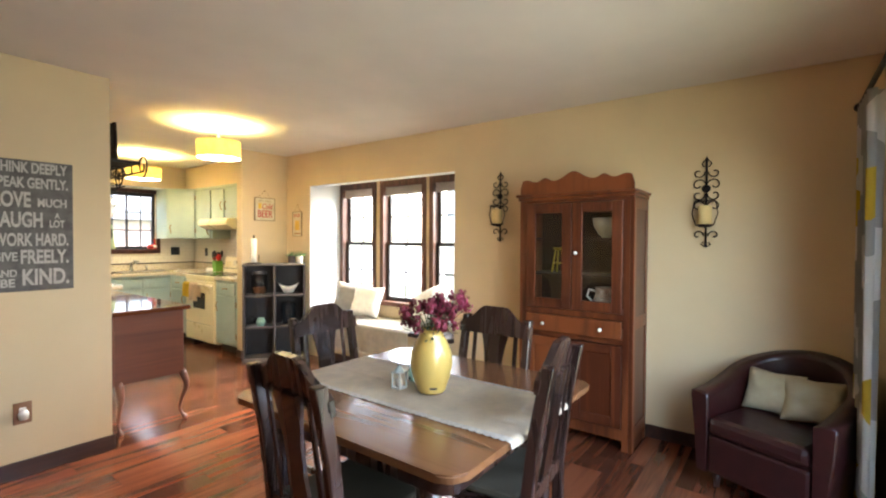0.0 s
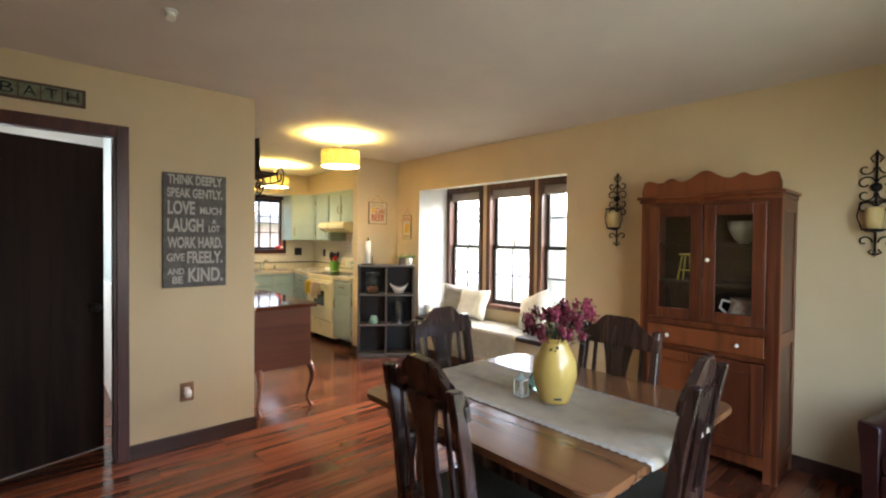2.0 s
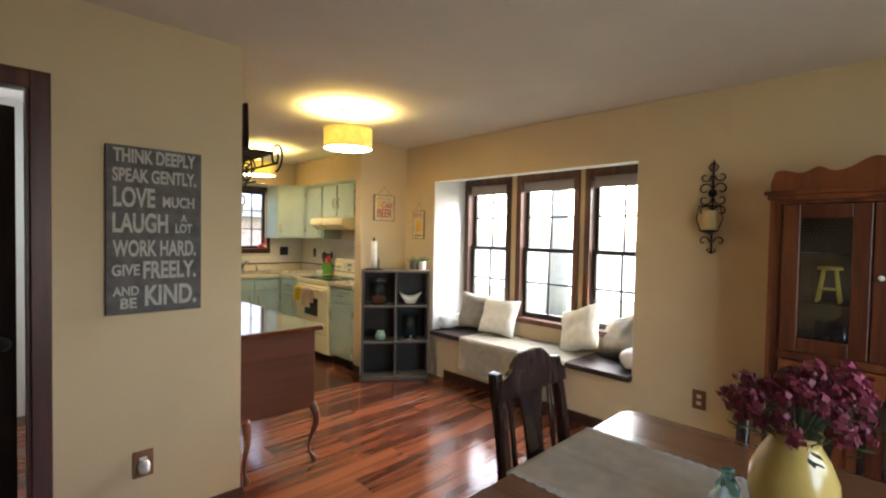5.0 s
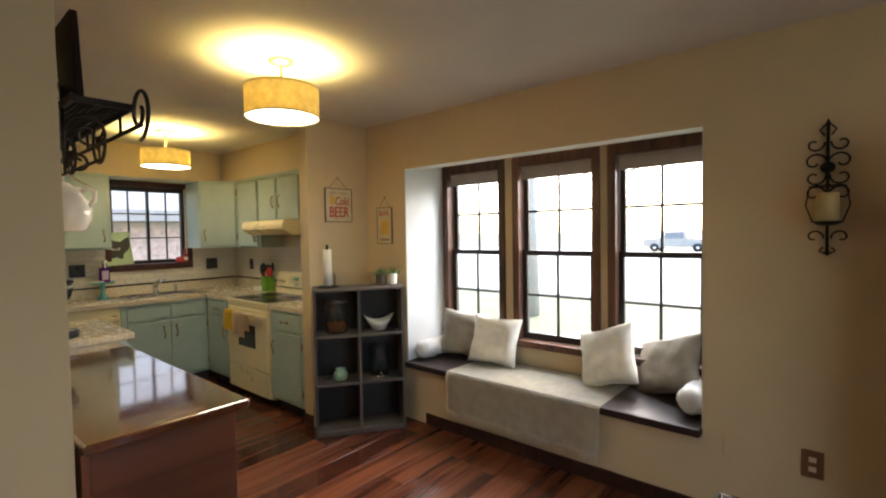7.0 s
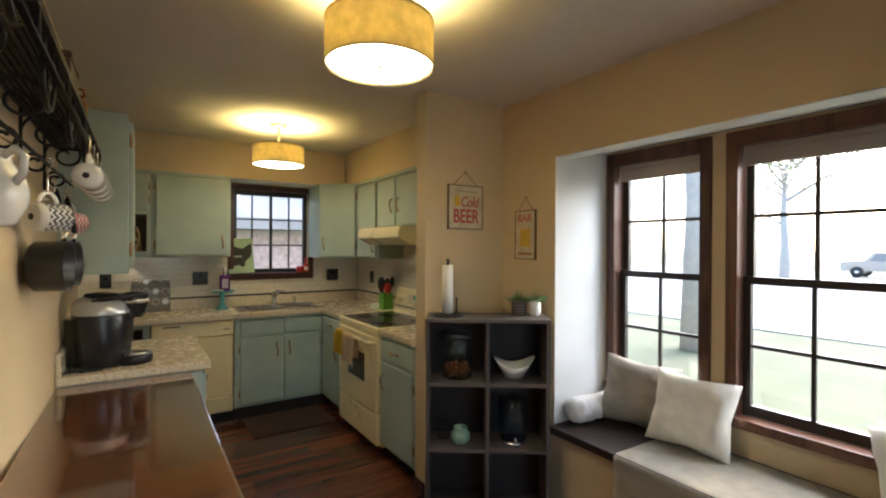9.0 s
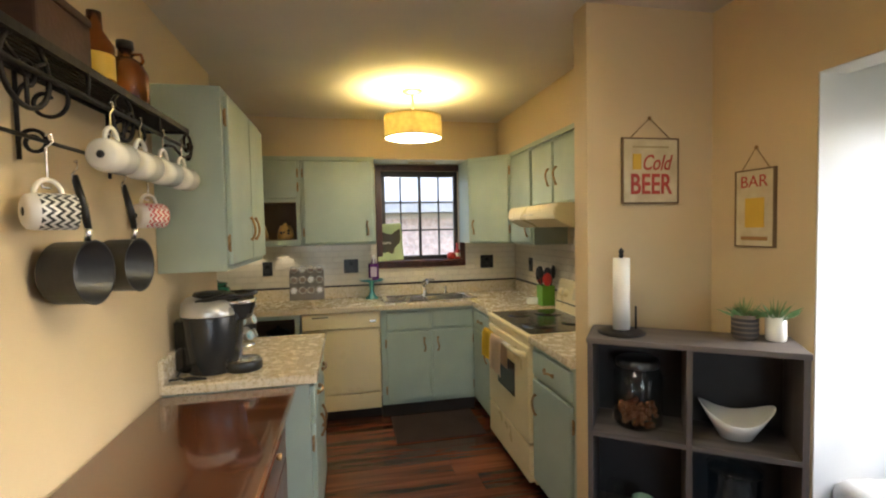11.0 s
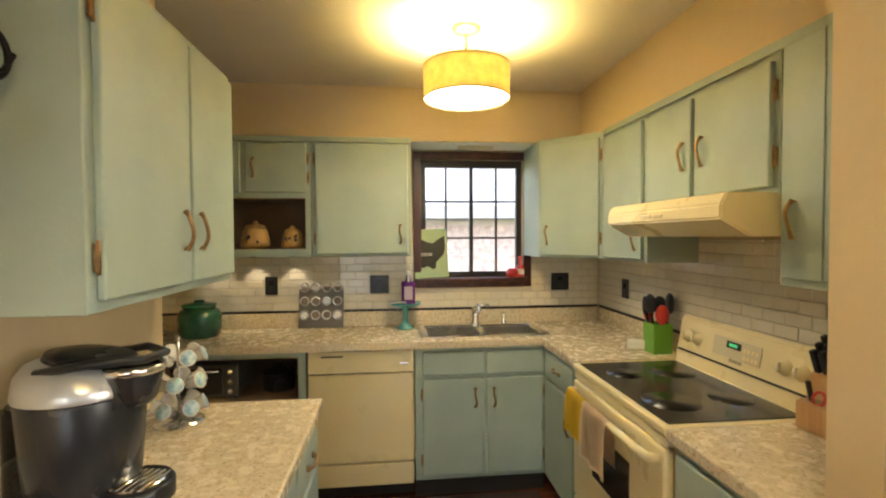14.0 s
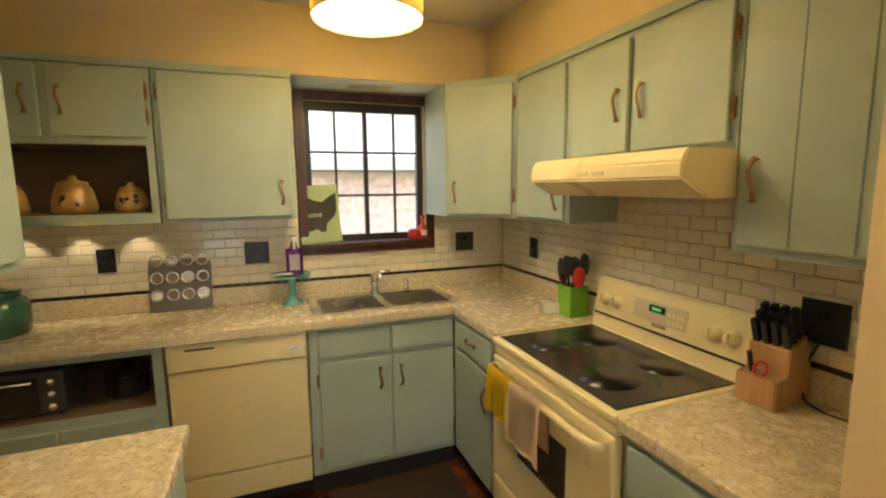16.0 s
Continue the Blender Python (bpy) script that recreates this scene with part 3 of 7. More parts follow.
for f in (0.25, 0.75):
    x = KX0 + (KX1 - KX0) * f
    cube(bm, x - 0.007, x + 0.007, YE + 0.06, YE + 0.078, KZ0 + 0.05, KZ1 - 0.05)
for f in (1 / 3, 2 / 3):
    z = KZ0 + 0.03 + (KZ1 - KZ0 - 0.06) * f
    cube(bm, KX0 + 0.03, KX1 - 0.03, YE + 0.061, YE + 0.077, z - 0.007, z + 0.007)
part("muntin", bm, M_SASH, kw)
g = part("pane", box(KX0 + 0.03, KX1 - 0.03, YE + 0.068, YE + 0.07, KZ0 + 0.04, KZ1 - 0.04), M_GLASS, kw)
g.visible_shadow = False

sw = tagged(new("window_5"), "wide window behind patterned curtains", "window", kind="structure")
bm = box(-0.55, -0.49, -4.06, -3.96, 0.12, 2.08)
cube(bm, 1.44, 1.5, -4.06, -3.96, 0.12, 2.08)
cube(bm, -0.49, 1.44, -4.06, -3.96, 2.02, 2.08)
cube(bm, -0.49, 1.44, -4.06, -3.96, 0.12, 0.18)
cube(bm, 0.45, 0.51, -4.06, -3.96, 0.18, 2.02)
part("window_frame", bm, M_WINWOOD, sw)
g = part("pane", box(-0.5, 1.45, -4.02, -4.015, 0.17, 2.03), M_GLASS, sw)
g.visible_shadow = False

# ---- cabinets ----


def pull(parent, x, z, dy, length=0.11, horizontal=False):
    """A bowed antique brass pull with spread ends."""
    pts, rad = [], []
    for i in range(13):
        s = i / 12
        pts.append((0.006 * math.sin(s * math.pi * 2), -0.004 - 0.019 * math.sin(s * math.pi) ** 0.7, (s - 0.5) * length))
        rad.append(0.0085 - 0.0045 * math.sin(s * math.pi) if s in (0, 1) else 0.0058)
    m = pose(x, dy, z, 0, 90 if horizontal else 0, 0)
    bm = tube(pts, rad, 8)
    for s in (-0.5, 0.5):
        lathe([(0, 0), (0.012, 0), (0.010, 0.004), (0, 0.006)], 10, bm, (0, -0.004, s * length * 0.96 - 0.003))
    return part("handle", bm, M_BRASS, parent, "curved antique brass handle", m)


def hinge(parent, x, z, dy):
    bm = box(-0.007, 0.007, -0.006, 0.002, -0.03, 0.03, 0.002)
    tube([(0, -0.006, -0.036), (0, -0.006, 0.036)], 0.004, 6, bm)
    return part("hinge", bm, M_BRASS, parent, "aged brass hinge", pose(x, dy, z))


def front(cab, name, x0, x1, z0, z1, hand="", hz=None, groove=0, hinges=True):
    """A lipped door or drawer front, 2 cm thick, with pull and hinges."""
    bm = box(x0, x1, -0.02, 0, z0, z1, 0.005)
    d = part(name, bm, M_CAB, cab)
    if groove:
        # no cut grooves: thin raised strips carry the groove shade as dark paint
        bm = bmesh.new()
        for k in range(1, groove):
            x = x0 + (x1 - x0) * k / groove
            cube(bm, x - 0.002, x + 0.002, -0.0215, -0.0195, z0 + 0.003, z1 - 0.003)
        part("groove", bm, mat("groove_shadow_paint", (0.20, 0.26, 0.23), 0.6), d)
    if hand == "h":
        pull(d, (x0 + x1) / 2, (z0 + z1) / 2, -0.02, 0.1, True)
    elif hand:
        x = x1 - 0.045 if hand == "r" else x0 + 0.045
        pull(d, x, hz if hz is not None else z0 + 0.12, -0.02)
        if hinges:
            hx = x0 - 0.006 if hand == "r" else x1 + 0.006
            for z in (z0 + 0.09, z1 - 0.09):
                hinge(d, hx, z, -0.004)
    return d


def carcass(cab, w, d, z0, z1, toe=False, opening=None):
    """Box of a cabinet; opening (x0, x1, z0, z1) leaves a niche in the front."""
    bm = bmesh.new()
    zb = z0 + (0.1 if toe else 0)
    if opening is None:
        cube(bm, 0, w, 0, d, zb, z1, 0.003)
    else:
        a, b, c, e = opening
        cube(bm, 0, a, 0, d, zb, z1)
        part("side_panel", box(b, w, 0, d, zb, z1), M_CAB, cab)
        part("bottom_panel", box(a, b, 0, d, zb, c), M_CAB, cab)
        part("top_panel", box(a, b, 0, d, e, z1), M_CAB, cab)
    body = part("body", bm, M_CAB, cab)
    if opening is not None:
        a, b, c, e = opening
        for nm, dims in (("niche_back", (a, b, d - 0.02, d - 0.004, c, e)), ("niche_side", (a + 0.0005, a + 0.004, 0.004, d - 0.02, c, e)),
                         ("niche_side", (b - 0.004, b - 0.0005, 0.004, d - 0.02, c, e)), ("niche_floor", (a + 0.004, b - 0.004, 0.004, d - 0.02, c + 0.0005, c + 0.004)),
                         ("niche_top", (a + 0.004, b - 0.004, 0.004, d - 0.02, e - 0.004, e - 0.0005))):
            part(nm, box(*dims), M_CABIN, body, "brown unpainted lining")
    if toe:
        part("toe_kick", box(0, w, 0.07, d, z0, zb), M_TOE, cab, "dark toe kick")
    return body


def cabinet(name, label, m, group=""):
    return thing(name, label, "cabinet", m, group)


UG, LG = "wall cabinets", "base cabinets"
ZU0, ZU1 = 1.385, 2.098
bm = box(-0.70, 1.02, 3.571, 3.584, 2.072, 2.105, 0.003)
cube(bm, 2.076, 2.089, 1.64, 3.275, 2.072, 2.105, 0.003)
setting("cabinet_trim", bm, M_CAB, "narrow sage painted moulding along the cabinet tops", "trim")
# wall cabinets of the end wall
c = cabinet("wall_cabinet", "sage painted wall cabinet with small doors above an open niche", pose(-0.71, 3.585, 0), UG)
carcass(c, 1.14, 0.335, 1.40, ZU1, opening=(0.05, 1.11, 1.445, 1.745))
front(c, "cabinet_door", 0.03, 0.40, 1.775, 2.065, "r", 1.92)
front(c, "cabinet_door", 0.42, 0.745, 1.775, 2.065, "r", 1.92)
front(c, "cabinet_door", 0.775, 1.12, 1.775, 2.065, "l", 1.92)
c = cabinet("wall_cabinet", "sage painted wall cabinet with one tall door beside the window", pose(0.435, 3.585, 0), UG)
carcass(c, 0.585, 0.335, 1.40, ZU1)
front(c, "cabinet_door", 0.025, 0.565, 1.415, 2.065, "r", 1.53)
# diagonal corner cabinet
c = cabinet("corner_cabinet", "sage painted diagonal corner wall cabinet with one door", pose(0, 0, 0), UG)
bm = extrude_outline([(1.805, YE - 0.025), (1.805, 3.56), (2.085, 3.28), (XW - 0.005, 3.28), (XW - 0.005, YE - 0.025)], ZU1 - 1.385, "z", at=1.385)
part("body", bm, M_CAB, c)
ang = math.degrees(math.atan2(3.28 - 3.56, 2.085 - 1.805))
holder = part("cabinet_door", box(0.02, 0.375, -0.02, -0.001, 1.40, 2.065, 0.005), M_CAB, c, m=pose(1.805, 3.56, 0, 0, 0, ang))
pull(holder, 0.06, 1.52, -0.02)
hinge(holder, 0.382, 1.5, -0.004), hinge(holder, 0.382, 1.97, -0.004)
# wall cabinets of the stove side, fronts facing the room
R = -90
c = cabinet("wall_cabinet", "narrow sage painted wall cabinet beside the range hood", pose(2.09, 3.275, 0, 0, 0, R), UG)
carcass(c, 0.435, 0.265, 1.385, ZU1)
front(c, "cabinet_door", 0.02, 0.41, 1.40, 2.055, "r", 1.5)
c = cabinet("wall_cabinet", "short sage painted two-door wall cabinet above the hood", pose(2.09, 2.835, 0, 0, 0, R), UG)
carcass(c, 0.74, 0.265, 1.64, ZU1)
front(c, "cabinet_door", 0.02, 0.335, 1.665, 2.05, "r", 1.83)
front(c, "cabinet_door", 0.36, 0.72, 1.665, 2.05, "l", 1.83)
c = cabinet("wall_cabinet", "tall sage painted wall cabinet with grooved board doors", pose(2.09, 2.09, 0, 0, 0, R), UG)
carcass(c, 0.455, 0.265, 1.36, ZU1)
front(c, "cabinet_door", 0.02, 0.44, 1.385, 2.075, "l", 1.56, groove=3, hinges=False)
# wall cabinets above the coffee corner
c = cabinet("wall_cabinet", "pale sage two-door wall cabinet above the coffee counter", pose(0.306, 1.785, 0, 0, 0, 90), UG)
carcass(c, 0.82, 0.258, 1.36, 2.11)
front(c, "cabinet_door", 0.03, 0.44, 1.385, 2.08, "r", 1.535)
front(c, "cabinet_door", 0.455, 0.80, 1.385, 2.08, "l", 1.535, hinges=False)
# base cabinets
c = cabinet("base_cabinet", "sage painted base cabinet with an open appliance niche", pose(-0.685, 3.44, 0), LG)
carcass(c, 1.10, 0.48, 0, 0.875, True, opening=(0.35, 1.06, 0.60, 0.84))
front(c, "cabinet_door", 0.36, 0.70, 0.13, 0.56, "r", 0.45)
front(c, "cabinet_door", 0.71, 1.05, 0.13, 0.56, "l", 0.45)
c = cabinet("sink_cabinet", "sage painted sink base cabinet with two doors", pose(1.03, 3.44, 0), LG)
carcass(c, 0.77, 0.015, 0, 0.875, True)
for a, b, s in ((0.045, 0.395, "r"), (0.415, 0.755, "l")):
    front(c, "false_drawer", a, b, 0.715, 0.85)
    front(c, "cabinet_door", a, b, 0.13, 0.69, s, 0.58)
c = cabinet("base_cabinet", "narrow sage painted corner base cabinet with drawer and door", pose(1.80, 3.435, 0, 0, 0, R), LG)
carcass(c, 0.535, 0.53, 0, 0.875, True)
front(c, "drawer", 0.05, 0.47, 0.715, 0.85, "h")
front(c, "cabinet_door", 0.05, 0.47, 0.13, 0.69, "r", 0.56)
c = cabinet("base_cabinet", "sage painted base cabinet with one drawer and one door", pose(1.78, 2.13, 0, 0, 0, R), LG)
carcass(c, 0.495, 0.55, 0, 0.875, True)
front(c, "drawer", 0.03, 0.465, 0.715, 0.85, "h")
front(c, "cabinet_door", 0.03, 0.465, 0.13, 0.69, "l", 0.56)
c = cabinet("base_cabinet", "pale sage base cabinet with drawers under the coffee counter", pose(0.615, 1.765, 0, 0, 0, 90), LG)
carcass(c, 0.755, 0.568, 0, 0.875, True)
for a, b, s in ((0.03, 0.365, "r"), (0.39, 0.73, "l")):
    front(c, "drawer", a, b, 0.715, 0.85, "h")
    front(c, "cabinet_door", a, b, 0.13, 0.69, s, 0.56)

# worktops
SX0, SX1, SY0, SY1 = 1.08, 1.83, 3.465, 3.825
w = thing("worktop", "speckled beige granite laminate worktop around the sink", "worktop", pose(0, 0, 0))
bm = grid_slab([-0.748, SX0, 1.775, SX1, XW - 0.001], [2.895, 3.40, SY0, SY1, YE - 0.001], [(0, 0), (1, 0), (1, 2), (2, 2)], 0.877, 0.918)
part("slab", bm, M_COUNTER, w)
bm = box(-0.748, XW - 0.02, YE - 0.02, YE - 0.001, 0.918, 1.015, 0.004)
cube(bm, XW - 0.02, XW - 0.001, 2.895, YE - 0.02, 0.918, 1.015, 0.004)
part("upstand", bm, M_COUNTER, w)
w = thing("worktop", "speckled beige laminate worktop beside the stove", "worktop", pose(0, 0, 0))
part("slab", box(1.75, XW - 0.001, 1.634, 2.133, 0.877, 0.918, 0.006), M_COUNTER, w)
part("upstand", box(XW - 0.02, XW - 0.001, 1.634, 2.133, 0.918, 1.015, 0.004), M_COUNTER, w)
w = thing("worktop", "speckled beige laminate coffee counter with backsplash", "worktop", pose(0, 0, 0))
part("slab", box(0.046, 0.65, 1.74, 2.535, 0.877, 0.918, 0.007), M_COUNTER, w)
part("upstand", box(0.046, 0.066, 1.74, 2.535, 0.918, 1.02, 0.004), M_COUNTER, w)

# sink
s = thing("sink", "stainless steel double bowl sink set in the worktop", "sink", pose(0, 0, 0))
xm = (SX0 + SX1) / 2
bm = grid_slab([SX0 - 0.015, SX0 + 0.03, xm - 0.018, xm + 0.018, SX1 - 0.03, SX1 + 0.015], [SY0 - 0.015, SY0 + 0.02, SY1 - 0.03, SY1 + 0.06], [(1, 1), (3, 1)], 0.9185, 0.932, 0.005)
part("rim", bm, M_STEEL, s)
# rougher steel, its colour darkened below the rim's to shade the bowls
M_BOWL = mat("shaded_brushed_steel", (0.68, 0.64, 0.57), 0.28, metal=1.0, var=0.08, scale=12, bump=0.02)
for a, b in ((SX0 + 0.028, xm - 0.016), (xm + 0.016, SX1 - 0.028)):
    bm = bmesh.new()
    y0, y1, z0 = SY0 + 0.018, SY1 - 0.028, 0.755
    cube(bm, a, a + 0.003, y0, y1, z0, 0.92)
    cube(bm, b - 0.003, b, y0, y1, z0, 0.92)
    cube(bm, a, b, y0, y0 + 0.003, z0, 0.92)
    cube(bm, a, b, y1 - 0.003, y1, z0, 0.92)
    cube(bm, a, b, y0, y1, z0 - 0.003, z0)
    bw = part("bowl", bm, M_BOWL, s)
    part("drain", lathe([(0, 0.001), (0.03, 0.001), (0.038, 0.004), (0.04, 0)], 20), M_CHROME, bw, m=pose((a + b) / 2, (y0 + y1) / 2, z0))
f = thing("faucet", "chrome single-lever kitchen faucet behind the sink", "faucet", pose(1.455, 3.85, 0.9275) @ Matrix.Scale(1.02, 4))
part("base", lathe([(0, 0), (0.03, 0), (0.03, 0.012), (0.022, 0.02), (0.022, 0.075), (0.026, 0.085), (0.02, 0.11), (0, 0.118)]), M_CHROME, f)
part("spout", tube([(0, 0, 0.06), (0, -0.04, 0.10), (0, -0.09, 0.135), (0, -0.14, 0.135), (0, -0.165, 0.105)], [0.016, 0.014, 0.013, 0.012, 0.012], 10), M_CHROME, f)
part("lever", tube([(0, 0.0, 0.112), (0.03, -0.02, 0.125), (0.085, -0.04, 0.128)], [0.012, 0.008, 0.006], 8), M_CHROME, f)
part("side_spray", lathe([(0, 0), (0.018, 0), (0.016, 0.02), (0.01, 0.03), (0.013, 0.06), (0, 0.066)], 14), M_CHROME, f, m=pose(0.19, 0, 0))

# dishwasher
d = thing("dishwasher", "cream built-in dishwasher beside the sink cabinet", "dishwasher", pose(0.424, 3.43, 0))
part("body", box(0, 0.60, 0.03, 0.50, 0.1, 0.872), M_CREAM, d)
part("control_panel", box(0.004, 0.596, -0.012, 0.029, 0.745, 0.868, 0.006), M_CREAM, d)
dd = part("door", box(0.004, 0.596, 0.0, 0.029, 0.225, 0.738, 0.006), M_CREAM, d)
part("grip", box(0.08, 0.2, -0.014, -0.011, 0.838, 0.846), M_BLACK, d)
part("badge", box(0.52, 0.565, -0.0135, -0.0115, 0.79, 0.80), M_STEEL, d)
part("kick_panel", box(0.004, 0.596, 0.0, 0.03, 0.09, 0.215, 0.005), M_CREAM, d)
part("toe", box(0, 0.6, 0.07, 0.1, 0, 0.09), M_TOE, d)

# stove
st = thing("stove", "cream electric stove with black ceramic glass top", "stove", pose(1.765, 2.888, 0, 0, 0, R))
W_, D_ = 0.75, 0.585
part("body", box(0, W_, 0.03, D_, 0.06, 0.885, 0.004), M_CREAM, st)
od = part("oven_door", box(0.006, W_ - 0.006, -0.012, 0.028, 0.30, 0.842, 0.010), M_CREAM, st)
part("oven_window", box(0.22, W_ - 0.22, -0.0145, -0.0115, 0.49, 0.695, 0.003), M_BLACKGLASS, od)
bm = tube([(0.04, -0.012, 0.800), (0.05, -0.045, 0.805), (0.12, -0.052, 0.805), (W_ - 0.12, -0.052, 0.805), (W_ - 0.05, -0.045, 0.805), (W_ - 0.04, -0.012, 0.800)], 0.0145, 10)
part("handle", bm, M_CREAM, od)
part("storage_drawer", box(0.006, W_ - 0.006, -0.010, 0.028, 0.075, 0.29, 0.008), M_CREAM, st)
part("front_trim", box(0.003, W_ - 0.003, -0.006, 0.028, 0.848, 0.885, 0.006), M_CREAM, st)
part("cooktop_frame", box(0, W_, -0.015, D_ - 0.07, 0.887, 0.915, 0.007), M_CREAM, st)
ct = part("cooktop_glass", box(0.025, W_ - 0.025, 0.012, D_ - 0.10, 0.912, 0.9185, 0.002), M_BLACKGLASS, st)
for x, y, r in ((0.20, 0.14, 0.075), (0.20, 0.36, 0.095), (0.54, 0.14, 0.10), (0.54, 0.37, 0.075)):
    bm = lathe([(r * 0.0, 0.0004), (r, 0.0004), (r, 0.0)], 36)
    part("burner", bm, M_RING, ct, m=pose(x, y, 0.9186))
bm = bmesh.new()
prof = [(D_ - 0.085, 0.905), (D_ - 0.005, 0.905), (D_ - 0.005, 1.13), (D_ - 0.03, 1.135), (D_ - 0.05, 1.12), (D_ - 0.075, 0.96)]
va = [bm.verts.new((0.0, y, z)) for y, z in prof]
vb = [bm.verts.new((W_, y, z)) for y, z in prof]
bm.faces.new(va), bm.faces.new(vb[::-1])
for i in range(len(prof)):
    j = (i + 1) % len(prof)
    bm.faces.new((va[i], vb[i], vb[j], va[j]))
bmesh.ops.bevel(bm, geom=list(bm.edges), offset=0.006, segments=2, affect="EDGES")
bg = part("backguard", bm, M_CREAM, st)
TIL = -9
for x in (0.07, 0.14, 0.61, 0.68):
    k = part("knob", lathe([(0.03, 0), (0.03, 0.004), (0.022, 0.008), (0.02, 0.024), (0, 0.026)], 20), M_CREAM, bg, m=pose(x, D_ - 0.0635, 1.045, 90 + TIL))
    part("knob_mark", box(-0.004, 0.004, -0.018, 0.018, 0.024, 0.032, 0.002), M_CREAMD, k)
dsp = part("display_panel", box(-0.13, 0.13, -0.003, 0, -0.04, 0.04, 0.002), M_CREAMD, bg, m=pose(0.37, D_ - 0.0615, 1.05, TIL))
part("clock", box(-0.05, 0.03, -0.0045, -0.003, 0.0, 0.028), M_BLACKGLASS, dsp)
M_LED = mat("green_led", (0.1, 0.9, 0.4), 0.5, bump=0, emit=0.03)
part("digits", box(-0.035, 0.01, -0.0052, -0.0045, 0.008, 0.02), M_LED, dsp)
bm = bmesh.new()
for i in range(4):
    for j in range(2):
        cube(bm, 0.045 + i * 0.02, 0.057 + i * 0.02, -0.005, -0.003, -0.03 + j * 0.03, -0.016 + j * 0.03)
part("buttons", bm, M_CREAM, dsp)
part("vent_line", box(0.01, W_ - 0.01, -0.003, 0.0, -0.004, 0.004), M_BLACK, bg, m=pose(0, D_ - 0.0745, 0.975, TIL))
part("badge", box(0.34, 0.41, -0.002, 0.0, -0.006, 0.008), M_STEEL, bg, m=pose(0, D_ - 0.068, 1.0, TIL))

# hood
h = thing("range_hood", "cream metal range hood under the wall cabinets", "range hood", pose(1.895, 2.835, 0.01, 0, 0, R))
bm = bmesh.new()
prof = [(0, 1.555), (0.0, 1.60), (0.02, 1.636), (0.46, 1.636), (0.46, 1.50), (0.10, 1.50)]
va = [bm.verts.new((0.0, y, z)) for y, z in prof]
vb = [bm.verts.new((0.74, y, z)) for y, z in prof]
bm.faces.new(va), bm.faces.new(vb[::-1])
for i in range(len(prof)):
    j = (i + 1) % len(prof)
    bm.faces.new((va[i], vb[i], vb[j], va[j]))
bmesh.ops.bevel(bm, geom=list(bm.edges), offset=0.006, segments=2, affect="EDGES")
part("canopy", bm, M_CREAM, h)
bm = box(0.30, 0.36, -0.004, 0.002, 1.572, 1.584, 0.002)
cube(bm, 0.38, 0.44, -0.004, 0.002, 1.572, 1.584, 0.002)
part("switches", bm, M_CREAMD, h)

# ---- ceiling lamps ----


def drum_lamp(x, y, label, watts, z0, z1):
    t = thing("ceiling_lamp", label, "lamp", pose(x, y, ZC), "drum ceiling lamps")
    part("canopy", lathe([(0, 0), (0.065, 0), (0.065, -0.012), (0.05, -0.022), (0.012, -0.03), (0, -0.03)], 24), M_NICKEL, t, "pale metal ceiling rose")
    part("stem", lathe([(0.009, -0.02), (0.009, z1 - 0.03), (0.0, z1 - 0.03)], 12), M_NICKEL, t)
    r = 0.187
    sh = part("shade", lathe([(r, z0), (r, z1), (r - 0.003, z1), (r - 0.003, z0), (r, z0)], 48), M_SHADE, t, "pale yellow fabric drum shade")
    bm = lathe([(r + 0.001, z0 - 0.001), (r + 0.0015, z0 + 0.007), (r + 0.0005, z0 + 0.008)], 48)
    lathe([(r + 0.001, z1 + 0.001), (r + 0.0015, z1 - 0.007), (r + 0.0005, z1 - 0.008)], 48, bm)
    part("hem", bm, mat("shade_hem", (0.62, 0.48, 0.20), 0.9), sh)
    part("diffuser", lathe([(0, z0 + 0.004), (r - 0.006, z0 + 0.008), (r - 0.006, z0 + 0.011), (0, z0 + 0.007)], 48), M_DIFF, t, "frosted white diffuser disc")
    part("finial", lathe([(0, z0 - 0.016), (0.007, z0 - 0.01), (0.004, z0 - 0.002), (0.009, z0 + 0.003)], 12), M_BRASS, t)
    bulb = bpy.data.lights.new("bulb", "POINT")
    bulb.energy, bulb.color, bulb.shadow_soft_size = watts, (1.0, 0.78, 0.21), 0.05
    b = new("bulb", bulb)
    b.parent = t
    b.matrix_basis = pose(0, 0, z0 + 0.06)
    return t


drum_lamp(1.045, 0.635, "lit yellow drum ceiling lamp over the dining end", 2.1, -0.302, -0.146)
drum_lamp(1.235, 2.80, "lit yellow drum ceiling lamp in the kitchen", 2.3, -0.312, -0.168)

# ---- dining room ----
tb = thing("dining_table", "dark stained square wooden dining table with clipped corners", "table", pose(0.49, -2.215, 0) @ Matrix.Diagonal((1, 1, 0.966, 1)))


def clipped(hx, hy, c, r=3):
    pts = []
    for sx, sy in ((1, 1), (-1, 1), (-1, -1), (1, -1)):
        arc = []
        for k in range(r + 1):
            a = k / r * math.pi / 2
            arc.append((sx * (hx - c + c * math.cos(a)), sy * (hy - c + c * math.sin(a))))
        pts += arc if sx * sy > 0 else arc[::-1]
    return pts


part("tabletop", extrude_outline(clipped(0.57, 0.595, 0.07, 6), 0.028, "z", at=0.712, bevel=0.006), M_TABLE, tb)
part("apron", extrude_outline(clipped(0.50, 0.525, 0.06, 4), 0.085, "z", at=0.626), M_CHAIR, tb)
